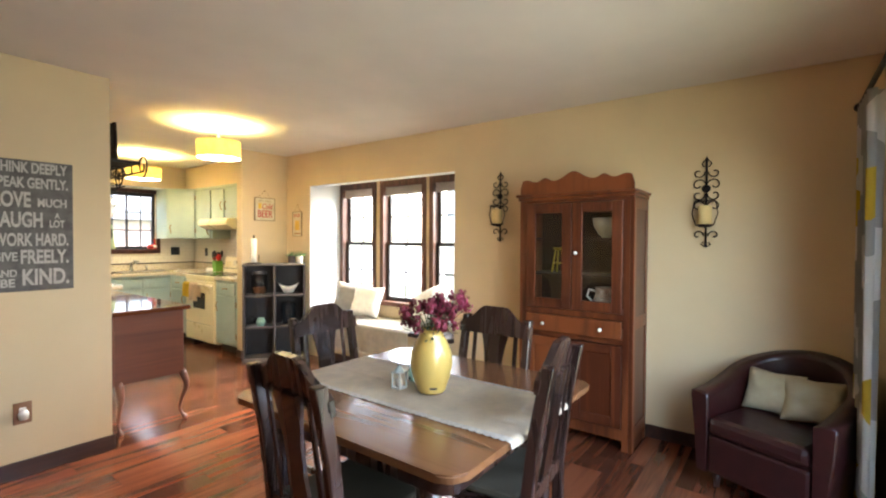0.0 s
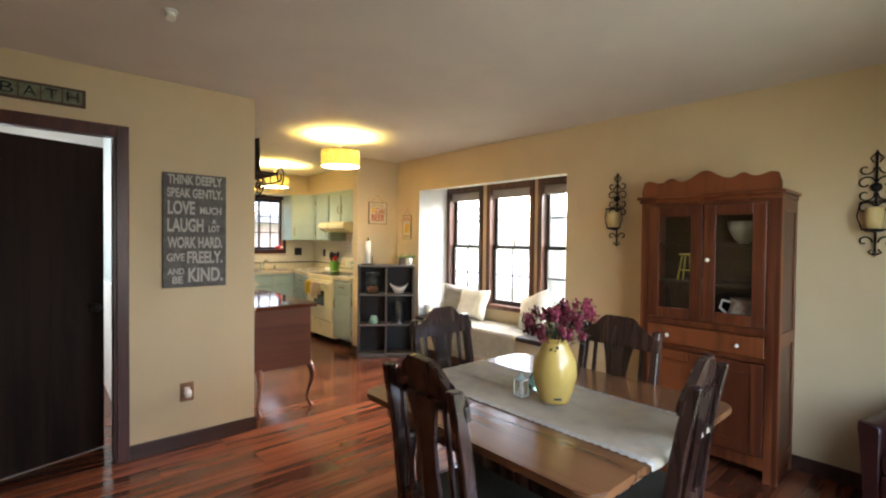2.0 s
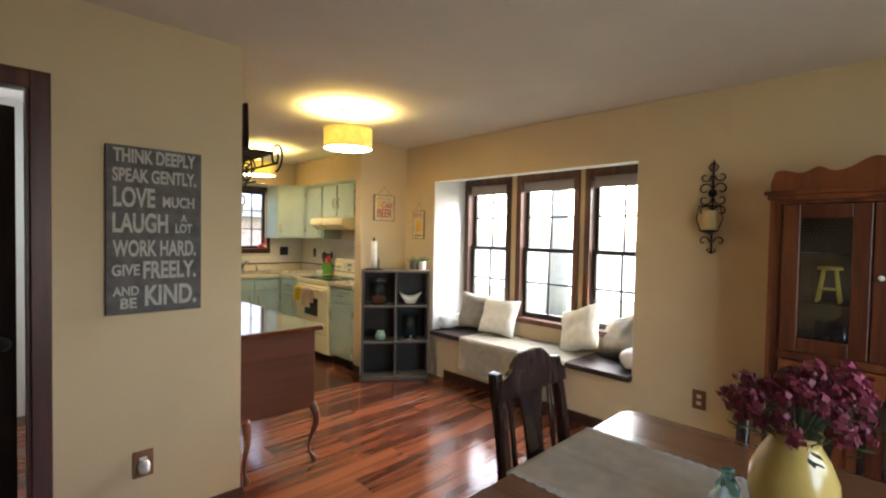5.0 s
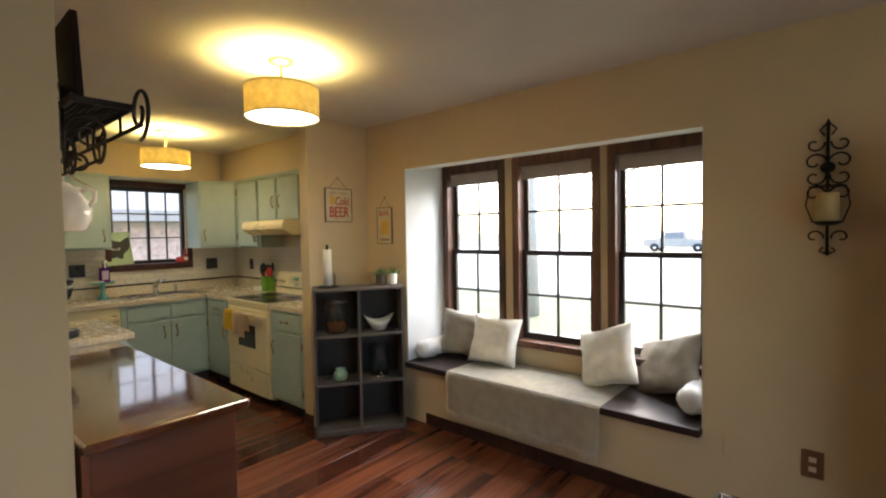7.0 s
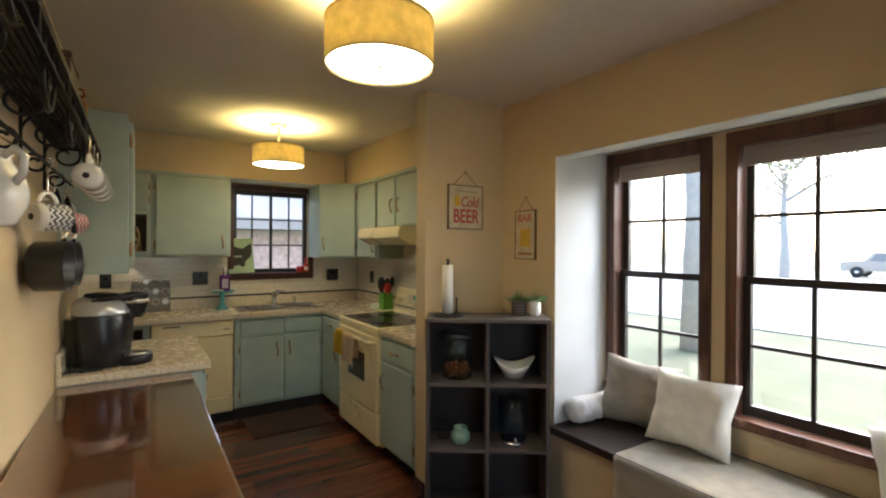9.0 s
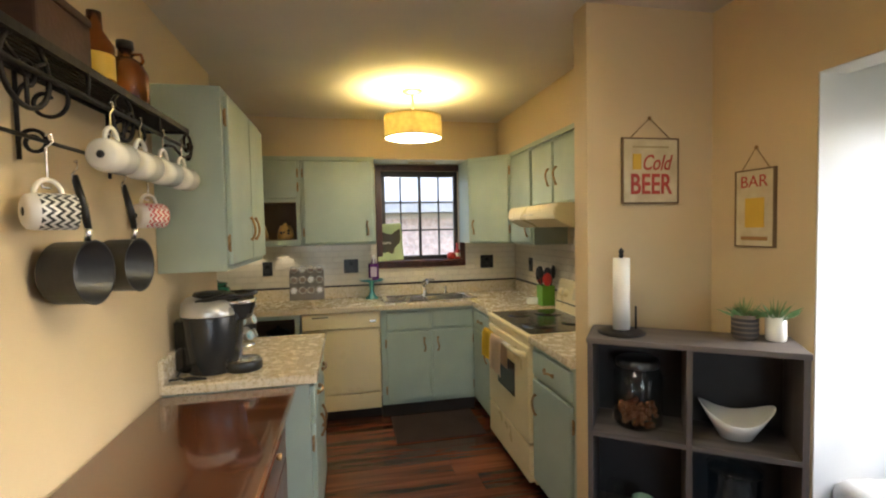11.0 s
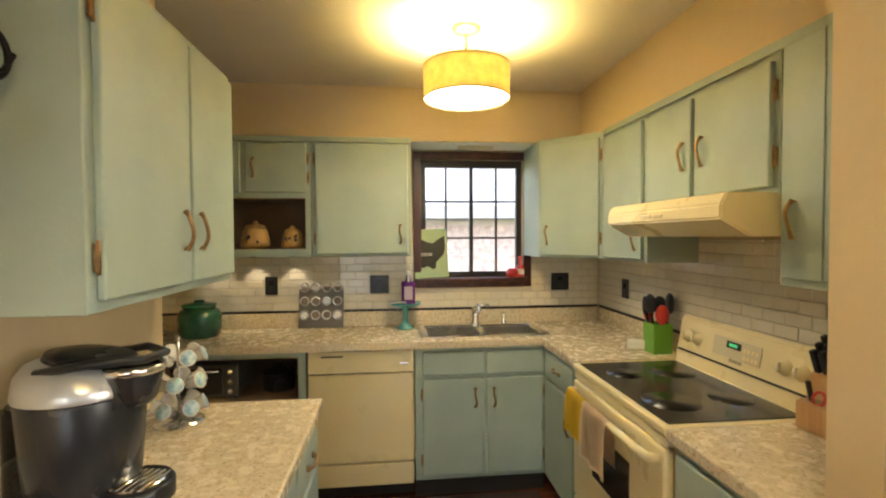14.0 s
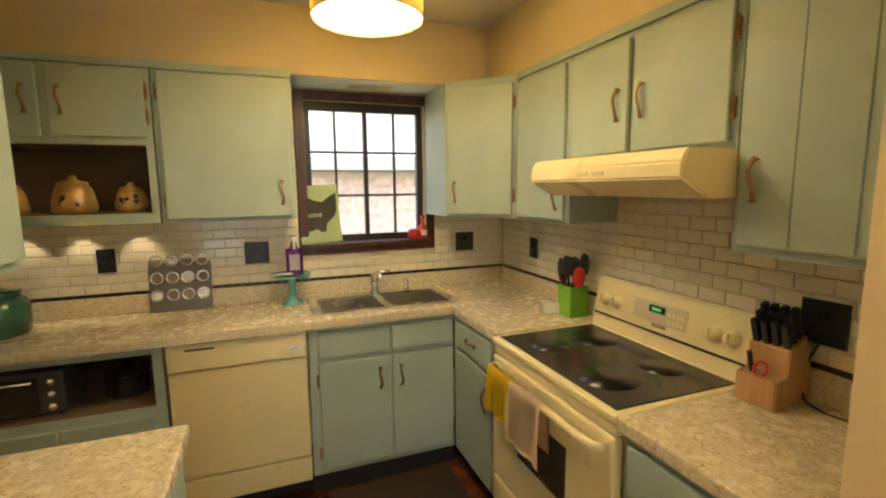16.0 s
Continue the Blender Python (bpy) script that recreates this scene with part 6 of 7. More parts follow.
part("tank", lathe([(0, 0.012), (0.07, 0.012), (0.082, 0.03), (0.086, 0.24), (0.082, 0.24), (0.078, 0.03), (0, 0.02)], 8), glass("dispenser_glass", (0.80, 0.86, 0.92)), dsx)
part("foot", lathe([(0, 0), (0.075, 0), (0.07, 0.012), (0, 0.012)], 24), M_STEEL, dsx)
part("tap", tube([(0, -0.078, 0.05), (0, -0.105, 0.05), (0, -0.112, 0.03)], 0.009, 8), M_CHROME, dsx)
part("lid", lathe([(0, 0.241), (0.088, 0.241), (0.088, 0.252), (0.02, 0.256), (0.016, 0.272), (0, 0.275)], 24), M_CLEAR, dsx)

# ---- iron shelf with mugs and pans ----
SHZ, SHX = 1.915, 0.20
SY0, SY1 = 0.10, 1.725
sh = thing("iron_shelf", "black wrought iron wall shelf with scrolled hanging rail", "shelf", pose(0, 0, 0))
bm = bmesh.new()
for k in range(84):
    y = SY0 + 0.01 + (SY1 - SY0 - 0.02) * k / 83
    cube(bm, 0.056, SHX, y - 0.0035, y + 0.0035, SHZ - 0.002, SHZ + 0.002)
for k in range(10):
    x = 0.062 + (SHX - 0.068) * k / 9
    cube(bm, x - 0.004, x + 0.004, SY0, SY1, SHZ - 0.005, SHZ - 0.0015)
part("deck", bm, M_IRON, sh, "close-set iron mesh deck")
bm = bmesh.new()
cube(bm, 0.046, 0.056, SY0, SY1, SHZ - 0.012, SHZ + 0.012)
cube(bm, SHX - 0.004, SHX + 0.004, SY0, SY1, SHZ - 0.014, SHZ + 0.006)
for y in (SY0, SY1 - 0.008):
    cube(bm, 0.056, SHX - 0.004, y, y + 0.008, SHZ - 0.014, SHZ + 0.006)
part("rim", bm, M_IRON, sh)


def yz(pts, x):
    return [(x, p[0], p[2]) for p in pts]


RZ = 1.845
bm = tube([(SHX, 0.02, RZ), (SHX, 1.68, RZ)], 0.0065, 8)
tube(yz(spiral(0.035, RZ + 0.04, 0.085, 0.022, -1.57, -1.35, 40), SHX), 0.006, 7, bm)
tube(yz(spiral(1.705, RZ + 0.012, 0.055, 0.014, -1.57, 1.35, 34), SHX), 0.006, 7, bm)
tube([(SHX, 1.48, RZ - 0.03), (SHX, 1.56, RZ - 0.018), (SHX, 1.66, RZ - 0.045), (SHX, 1.74, RZ - 0.02), (SHX, 1.765, RZ + 0.02)], 0.0055, 7, bm)
part("rail", bm, M_IRON, sh)
for y in (0.22, 0.62, 1.02, 1.44):
    bm = tube([(0.050, y, 1.97), (0.050, y, 1.70)], 0.005, 6)
    tube([(SHX, y, SHZ - 0.01), (SHX, y, RZ)], 0.005, 6, bm)
    for cz_, r_ in ((1.835, 0.062), (1.74, 0.032)):
        tube([(0.050 + r_ + (r_ + (0.012 - r_) * i / 44) * math.cos(3.14 - i * 0.2), y, cz_ + (r_ + (0.012 - r_) * i / 44) * math.sin(3.14 - i * 0.2)) for i in range(45)], 0.0048, 6, bm)
    part("bracket", bm, M_IRON, sh, "scrolled bracket")
# open scroll wheels along the back of the rail
for y, r_ in ((0.42, 0.072), (0.82, 0.072), (1.22, 0.062)):
    bm = tube([(SHX - 0.012, y + r_ * math.cos(q), RZ + r_ * math.sin(q)) for q in [k * 0.2618 for k in range(24)]], 0.0055, 7, closed=True)
    for q in (0.5, 2.6, 4.7):
        tube([(SHX - 0.012, y, RZ), (SHX - 0.012, y + r_ * math.cos(q), RZ + r_ * math.sin(q))], 0.004, 6, bm)
    tube(yz(spiral(y, RZ, 0.03, 0.006, q, 1.2, 22), SHX - 0.012), 0.0045, 6, bm)
    part("scroll_wheel", bm, M_IRON, sh)


def hook(parent, z0, z1):
    part("hook", tube([(0, 0, z1 + 0.012), (0, 0.012, z1 + 0.018), (0, 0.014, z1), (0, 0, z1 - 0.015), (0, 0, z0 + 0.01), (0, -0.012, z0), (0, -0.01, z0 - 0.012), (0, 0.006, z0 - 0.014)], 0.0028, 6), M_STEEL, parent, "steel s-hook")


def mug(label, y, x, z, mt, rail_z, group, tilt=0, turn=-40):
    """A mug hanging by its handle; its bottom looks along -y."""
    t = thing("mug", label, "mug", pose(x, y, z, 0, 0, turn), group)
    prof = [(0, 0), (0.032, 0), (0.040, 0.006), (0.043, 0.02), (0.043, 0.095), (0.040, 0.095), (0.040, 0.02), (0, 0.008)]
    part("cup", lathe(prof, 30), mt, t, m=pose(0, -0.047, -0.048, -90 + tilt, 0, 0))
    hp = [(0, math.cos(a) * 0.027, -0.010 + math.sin(a) * 0.036) for a in [k * math.pi / 10 for k in range(11)]]
    part("handle", tube(hp, 0.006, 8), M_CERAMIC, t)
    part("stamp", lathe([(0, 0), (0.010, 0.0), (0.010, 0.001), (0, 0.0012)], 16), M_BLACK, t, m=pose(0, -0.0475, -0.048, 90, 0, 0))
    hook(t, 0.02, rail_z - z)


for y in (1.10, 1.27, 1.44, 1.61):
    mug("white porcelain mug hanging from the rail", y, SHX + 0.008, 1.768, M_CERAMIC, RZ, "hanging mugs", 0, -6)
M_ZBLACK = zigzag("black_zigzag", (0.78, 0.76, 0.72), (0.02, 0.02, 0.02))
M_ZRED = zigzag("red_zigzag", (0.78, 0.72, 0.68), (0.55, 0.05, 0.06))
mug("black and white zigzag mug hanging from a hook", 1.0, 0.115, 1.625, M_ZBLACK, 1.74, "hanging mugs", 0, -45)
mug("red and white zigzag mug hanging from a hook", 1.56, 0.112, 1.632, M_ZRED, 1.74, "hanging mugs", 0, -35)
part("lower_rail", tube([(0.112, 0.1, 1.74), (0.112, 1.66, 1.74)], 0.005, 7), M_IRON, sh)


def saucepan(y, label):
    t = thing("saucepan", label, "saucepan", pose(0.12, y, 1.425, 0, 0, -6) @ Matrix.Scale(0.9, 4), "hanging saucepans")
    part("pan_body", lathe([(0, 0), (0.075, 0), (0.088, 0.012), (0.09, 0.105), (0.093, 0.108), (0.087, 0.106), (0.084, 0.014), (0, 0.006)], 34), mat("nonstick", (0.022, 0.022, 0.023), 0.35), t, "dark non-stick bowl", pose(-0.065, 0, 0, 0, 90, 0))
    part("ferrule", tube([(0.025, 0, 0.088), (0.03, 0, 0.125)], [0.008, 0.010], 8), M_STEEL, t)
    part("handle", tube([(0.03, 0, 0.12), (0.02, 0, 0.19), (0.0, 0, 0.275)], [0.009, 0.012, 0.009], 8), M_BLACK, t)
    hook(t, 0.275, 0.30)


saucepan(1.10, "black non-stick saucepan hanging by its handle")
saucepan(1.36, "black non-stick saucepan hanging beside another")
dp = thing("hanging_jug", "white ceramic jug hanging by its handle from the rail", "jug", pose(0.095, 0.42, 1.53, 0, 0, -35) @ Matrix.Scale(0.8, 4))
part("jug_body", lathe([(0, 0.004), (0.048, 0), (0.058, 0.008), (0.078, 0.05), (0.083, 0.085), (0.074, 0.125), (0.052, 0.155), (0.046, 0.168), (0.054, 0.188), (0.049, 0.188), (0.041, 0.168), (0.066, 0.12), (0, 0.02)], 30), M_CERAMIC, dp)
part("handle", tube([(0.045, 0, 0.172), (0.075, 0, 0.19), (0.098, 0, 0.17), (0.095, 0, 0.13), (0.072, 0, 0.105)], [0.009, 0.010, 0.010, 0.009, 0.010], 9), M_CERAMIC, dp)
part("spout", extrude_outline([(-0.044, 0.165), (-0.074, 0.192), (-0.044, 0.186)], 0.03, "y", at=-0.015, bevel=0.004), M_CERAMIC, dp)
part("hook", tube([(0.0, 0, 0.262), (0, 0.012, 0.272), (0, 0.014, 0.256), (0, 0, 0.245), (0.04, 0, 0.215), (0.078, 0, 0.192), (0.082, 0, 0.182)], 0.0028, 6), M_STEEL, dp, "steel s-hook")
# on the iron shelf
SZ = SHZ + 0.0045
bx = thing("leather_box", "brown leather box with black iron scroll handle", "box", pose(0.12, 0.98, SZ) @ Matrix.Scale(0.82, 4))
part("case", box(-0.075, 0.075, -0.13, 0.13, 0, 0.14, 0.008), M_COPPER, bx)
part("lid", box(-0.078, 0.078, -0.133, 0.133, 0.14, 0.165, 0.006), M_COPPER, bx)
bm = tube(yz(spiral(-0.04, 0.205, 0.045, 0.012, -1.57, 1.1, 24), 0), 0.006, 7)
tube(yz(spiral(0.05, 0.205, 0.045, 0.012, -1.57, -1.1, 24), 0), 0.006, 7, bm)
part("scroll_handle", bm, M_IRON, bx)
jg = thing("amber_jug", "amber glass jug with a dark cap", "jug", pose(0.12, 1.42, SZ))
part("glass_body", lathe([(0, 0), (0.055, 0), (0.062, 0.01), (0.062, 0.11), (0.045, 0.145), (0.022, 0.16), (0.02, 0.185), (0, 0.185)], 26), M_GOLDGLASS, jg)
part("cap", lathe([(0, 0.186), (0.024, 0.186), (0.024, 0.21), (0, 0.213)], 16), M_BLACK, jg)
part("loop_handle", tube([(0.02, 0, 0.17), (0.045, 0, 0.172), (0.05, 0, 0.15), (0.042, 0, 0.14)], 0.005, 7), M_GOLDGLASS, jg)
jg2 = thing("bottle", "reddish brown glass bottle on the iron shelf", "bottle", pose(0.11, 1.26, SZ))
part("glass_body", lathe([(0, 0), (0.04, 0), (0.045, 0.01), (0.045, 0.14), (0.02, 0.18), (0.018, 0.23), (0, 0.23)], 22), M_GOLDGLASS, jg2)
part("label_band", lathe([(0.0458, 0.04), (0.0458, 0.11)], 22), M_BEERYEL, jg2)
cn = thing("scroll_ornament", "black wrought iron scroll ornament standing on the shelf", "ornament", pose(0.12, 0.70, SZ))
part("foot", lathe([(0, 0), (0.05, 0), (0.045, 0.008), (0.008, 0.016), (0, 0.016)], 20), M_IRON, cn)
bm = tube([(0, 0, 0.012), (0, 0, 0.20)], 0.006, 7)
lathe([(0, 0.20), (0.014, 0.21), (0.006, 0.222), (0.012, 0.235), (0, 0.25)], 12, bm)
for s in (-1, 1):
    tube(yz(spiral(s * 0.05, 0.07, 0.046, 0.012, 1.57, s * 1.3, 26), 0), 0.005, 6, bm)
    tube(yz(spiral(s * 0.036, 0.155, 0.032, 0.01, -1.57, -s * 1.2, 22), 0), 0.0045, 6, bm)
part("scrollwork", bm, M_IRON, cn)
bd = thing("picture_board", "dark stained wooden board leaning on the iron shelf", "board", pose(0.085, 0.17, SZ, 0, -2, 0))
part("panel", box(-0.022, -0.002, -0.06, 0.14, 0, 0.25, 0.004), M_DOOR, bd)

# ---- coffee corner ----
km = thing("coffee_machine", "black pod coffee machine with silver lid", "coffee machine", pose(0.205, 1.93, 0.9185, 0, 0, 78) @ Matrix.Scale(1.09, 4))


def rounded(w, d, r, k=6):
    pts = []
    for cx, cy, a0 in ((w - r, d - r, 0), (-w + r, d - r, 90), (-w + r, -d + r, 180), (w - r, -d + r, 270)):
        for i in range(k + 1):
            a = radians(a0 + 90 * i / k)
            pts.append((cx + r * math.cos(a), cy + r * math.sin(a)))
    return pts


bm = lathe([(0, 0), (0.092, 0), (0.098, 0.006), (0.108, 0.12), (0.114, 0.222), (0.112, 0.228), (0, 0.228)], 40)
part("housing", bm, M_BLACKM, km, "glossy black tapered housing")
part("water_tank", extrude_outline([(x, y + 0.075) for x, y in rounded(0.085, 0.055, 0.045)], 0.20, "z", at=0.012, bevel=0.008), glass("smoky_tank", (0.20, 0.20, 0.22)), km, "smoky water tank")
part("drip_base", lathe([(0, 0), (0.066, 0), (0.070, 0.004), (0.070, 0.034), (0.064, 0.042), (0.056, 0.038), (0, 0.036)], 36), M_BLACK, km, m=pose(0, -0.118, 0))
bm = lathe([(0, 0), (0.052, 0), (0.052, 0.002), (0, 0.002)], 30)
for k in range(7):
    cube(bm, -0.045, 0.045, -0.042 + k * 0.014 - 0.003, -0.042 + k * 0.014 + 0.003, 0.002, 0.004)
part("drip_grate", bm, M_STEEL, km, m=pose(0, -0.118, 0.0385))
# domed lid, higher at the back
bm = lathe([(0.116, 0.229), (0.117, 0.236), (0.112, 0.262), (0.098, 0.283), (0.072, 0.296), (0, 0.296)], 44)
for v in bm.verts:
    if v.co.z > 0.25:
        v.co.z += 0.012 * v.co.y / 0.11
bm.normal_update()
for f in bm.faces:
    f.smooth = f.normal.z < 0.98
part("lid", bm, mat("silver_plastic", (0.60, 0.59, 0.57), 0.28, metal=0.5, bump=0.01), km, "brushed silver domed lid")
bm = lathe([(0, 0.0), (0.07, 0.0), (0.066, 0.012), (0.04, 0.02), (0, 0.022)], 36)
bmesh.ops.scale(bm, vec=(1.0, 1.35, 1.0), verts=bm.verts)
part("top_cover", bm, M_BLACKM, km, "black top cover", m=pose(0, -0.02, 0.294, 6))
part("brew_head", lathe([(0, 0), (0.030, 0.0), (0.040, 0.012), (0.052, 0.062), (0.054, 0.075), (0, 0.078)], 32), M_BLACKM, km, m=pose(0, -0.118, 0.205))
part("head_ring", lathe([(0.050, 0.0), (0.0575, 0.0), (0.0575, 0.014), (0.048, 0.017), (0.048, 0.0), (0.050, 0.0)], 32), M_CHROME, km, "chrome ring", m=pose(0, -0.118, 0.272))
part("neck", extrude_outline([(x, y - 0.085) for x, y in rounded(0.045, 0.045, 0.02)], 0.07, "z", at=0.205, bevel=0.008), M_BLACKM, km)
part("lever", tube([(-0.085, 0.02, 0.285), (-0.075, -0.09, 0.305), (-0.03, -0.165, 0.305), (0.03, -0.165, 0.305), (0.075, -0.09, 0.305), (0.085, 0.02, 0.285)], 0.009, 8), M_BLACK, km)
part("cord", tube([(-0.06, 0.10, 0.02), (-0.11, 0.09, 0.006), (-0.145, 0.04, 0.005), (-0.13, -0.03, 0.005), (-0.12, 0.03, 0.006), (-0.15, 0.10, 0.005), (-0.12, 0.13, 0.03)], 0.004, 6), M_BLACK, km)
cr_ = thing("pod_carousel", "chrome carousel stand holding coffee pods", "pod holder", pose(0.22, 2.36, 0.9185))
bm = lathe([(0, 0), (0.075, 0), (0.075, 0.006), (0.01, 0.01), (0, 0.01)], 26)
tube([(0, 0, 0.005), (0, 0, 0.27)], 0.004, 6, bm)
lathe([(0, 0.265), (0.01, 0.27), (0, 0.285)], 10, bm)
for z in (0.05, 0.13, 0.21):
    tube([(0.05 * math.cos(a), 0.05 * math.sin(a), z) for a in [k * math.pi / 9 for k in range(18)]], 0.0025, 5, bm, closed=True)
part("stand", bm, M_CHROME, cr_)
M_PODL = mat("pod_lid", (0.72, 0.78, 0.78), 0.35, color2=(0.12, 0.42, 0.55), scale=45, bump=0)
k = 0
for z in (0.055, 0.135, 0.215):
    for q in range(6):
        a = q * math.pi / 3 + z * 6
        pd = part("pod", lathe([(0, -0.03), (0.016, -0.03), (0.022, 0.012), (0.026, 0.013), (0.026, 0.016), (0, 0.016)], 16), M_CERAMIC, cr_, m=pose(0.062 * math.cos(a), 0.062 * math.sin(a), z, 0, 68, math.degrees(a)))
        part("pod_lid", lathe([(0, 0.0005), (0.0225, 0.0005), (0.0225, 0.0)], 16), M_PODL, pd, m=pose(0, 0, 0.0162))

# ---- end counter things ----
CZ = 0.9185
gj = thing("storage_jar", "dark green glazed jar with lid", "jar", pose(-0.26, 3.72, CZ))
part("jar_body", lathe([(0, 0), (0.105, 0), (0.117, 0.012), (0.122, 0.05), (0.122, 0.12), (0.112, 0.155), (0.088, 0.175), (0, 0.175)], 36), M_GREENJAR, gj)
part("lid", lathe([(0.088, 0.176), (0.096, 0.182), (0.096, 0.196), (0.06, 0.205), (0.03, 0.208), (0.028, 0.22), (0, 0.224)], 26), M_GREENJAR, gj)
mf = thing("muffin_tin", "steel twelve-cup muffin tin leaning on the tiles", "muffin tin", pose(0.435, 3.885, CZ, -9))
part("tray", box(-0.145, 0.145, -0.012, -0.006, 0, 0.385, 0.004), mat("aged_tin", (0.20, 0.175, 0.145), 0.45, metal=0.7), mf)
for i in range(4):
    for jx in range(3):
        c0 = part("cup", lathe([(0.026, 0.0), (0.031, 0.006), (0.031, 0.009), (0.024, 0.004), (0.02, -0.006), (0, -0.006)], 20), M_CHROME, mf, m=pose(-0.107 + i * 0.071, -0.013, 0.085 + jx * 0.09, 90))
        part("cup_filling", lathe([(0, 0.001), (0.021, 0.001)], 16), mat("spice", (0.25, 0.19, 0.14), 0.8) if (i + jx) % 3 else M_CERAMIC, c0)
cs2 = thing("cake_stand", "turquoise pedestal cake stand on the counter", "cake stand", pose(0.985, 3.80, CZ))
part("pedestal", lathe([(0, 0), (0.055, 0), (0.055, 0.006), (0.03, 0.025), (0.017, 0.06), (0.02, 0.13), (0.03, 0.15), (0, 0.15)], 26), M_TEAL, cs2)
part("plate", lathe([(0, 0.15), (0.09, 0.152), (0.105, 0.165), (0.102, 0.168), (0.085, 0.16), (0, 0.158)], 34), M_TEAL, cs2)
SZ2 = CZ + 0.159
sp = thing("spray_bottle", "purple cleaner spray bottle with white trigger", "spray bottle", pose(1.005, 3.805, SZ2) @ Matrix.Scale(1.22, 4))
part("bottle", extrude_outline(rounded(0.036, 0.022, 0.018), 0.12, "z", at=0.0, bevel=0.008), mat("purple_plastic", (0.11, 0.015, 0.16), 0.25), sp)
part("label_patch", box(-0.022, 0.022, -0.0235, -0.0225, 0.025, 0.095, 0.0), mat("lilac_label", (0.55, 0.42, 0.55), 0.5), sp)
part("neck", lathe([(0.02, 0.12), (0.012, 0.14), (0.012, 0.155), (0, 0.155)], 14), mat("purple_neck", (0.12, 0.02, 0.18), 0.3), sp)
bm = box(-0.012, 0.012, -0.045, 0.018, 0.155, 0.18, 0.005)
cube(bm, -0.006, 0.006, -0.03, -0.02, 0.12, 0.156, 0.002)
part("trigger", bm, M_CERAMIC, sp)
br = thing("dish_brush", "dish brush and cloths lying on the stand", "brush", pose(0.94, 3.77, SZ2 + 0.012))
part("brush_handle", tube([(-0.06, -0.01, 0.0), (0.0, 0.0, 0.004), (0.05, 0.01, 0.0)], 0.007, 8), M_CERAMIC, br)
part("cloth", box(-0.06, 0.0, 0.012, 0.05, -0.010, 0.004, 0.004), mat("blue_cloth", (0.10, 0.18, 0.35), 0.9), br)
oh = thing("canvas_sign", "green canvas sign with a grey state outline", "sign", pose(1.17, 3.92, 1.2325, -9, -3, 0))
part("canvas", box(-0.115, 0.115, -0.022, -0.002, 0, 0.335, 0.003), mat("green_canvas", (0.46, 0.58, 0.34), 0.9, bump=0.06, bscale=300), oh)
out = [(-0.098, 0.255), (-0.05, 0.262), (-0.02, 0.245), (0.02, 0.235), (0.06, 0.262), (0.103, 0.285), (0.10, 0.19), (0.085, 0.15), (0.055, 0.125), (0.035, 0.105), (0.03, 0.065), (0.005, 0.06), (-0.02, 0.08), (-0.06, 0.07), (-0.094, 0.10)]
part("state_outline", extrude_outline(out, 0.002, "y", at=-0.024), mat("charcoal_print", (0.06, 0.055, 0.045), 0.8), oh)
writing("lettering", "home", 0.08, M_CERAMIC, oh, pose(-0.03, -0.0243, 0.165, 90), 0.0006, 0.085, 0.03)
rd = thing("red_jar", "small red jar on the window sill", "jar", pose(1.73, YE - 0.005, 1.2325))
part("jar_body", lathe([(0, 0), (0.035, 0), (0.042, 0.015), (0.042, 0.04), (0.03, 0.06), (0, 0.062)], 20), M_RED, rd)
rd = thing("red_bottle", "small red bottle on the window sill", "bottle", pose(1.785, YE - 0.005, 1.2325))
part("bottle_body", lathe([(0, 0), (0.025, 0), (0.028, 0.01), (0.026, 0.07), (0.012, 0.09), (0.012, 0.12), (0.016, 0.14), (0, 0.145)], 18), M_RED, rd)
part("label_patch", lathe([(0.0288, 0.02), (0.0285, 0.055)], 18), M_CERAMIC, rd)
# crock of utensils
ck = thing("utensil_crock", "square green crock with black and red utensils", "utensil holder", pose(2.255, 3.02, CZ))
bm = bmesh.new()
for a, b in (((-0.05, 0.05), (-0.05, -0.043)), ((-0.05, 0.05), (0.043, 0.05)), ((-0.05, -0.043), (-0.043, 0.043)), ((0.043, 0.05), (-0.043, 0.043))):
    cube(bm, a[0], a[1], b[0], b[1], 0, 0.15)
cube(bm, -0.043, 0.043, -0.043, 0.043, 0, 0.006)
part("crock", bm, M_GREEN, ck)
rg = random.Random(12)
for k in range(7):
    a = k * 0.9
    bx_, by_ = 0.02 * math.cos(a), 0.02 * math.sin(a)
    tx, ty = 0.055 * math.cos(a), 0.055 * math.sin(a)
    col = M_RED if k in (2, 5) else M_BLACK
    bm = tube([(bx_, by_, 0.01), (tx, ty, 0.21 + rg.uniform(-0.02, 0.03))], 0.006, 7)
    hgt = 0.20 if k in (2, 5) else 0.225 + rg.uniform(0, 0.04)
    bmesh.ops.create_uvsphere(bm, u_segments=10, v_segments=8, radius=1.0, matrix=Matrix.Translation((tx * 1.15, ty * 1.15, hgt)) @ Matrix.Rotation(a, 4, "Z") @ Matrix.Diagonal((0.012, 0.034, 0.05, 1)))
    part("utensil", bm, col, ck)
spg = tagged(part("sponge_holder", box(-0.045, 0.045, -0.02, 0.02, 0, 0.055, 0.012), M_CERAMIC), "small white ceramic sponge holder", "sponge holder")
spg.matrix_basis = pose(2.17, 3.08, CZ, 0, 0, -20)
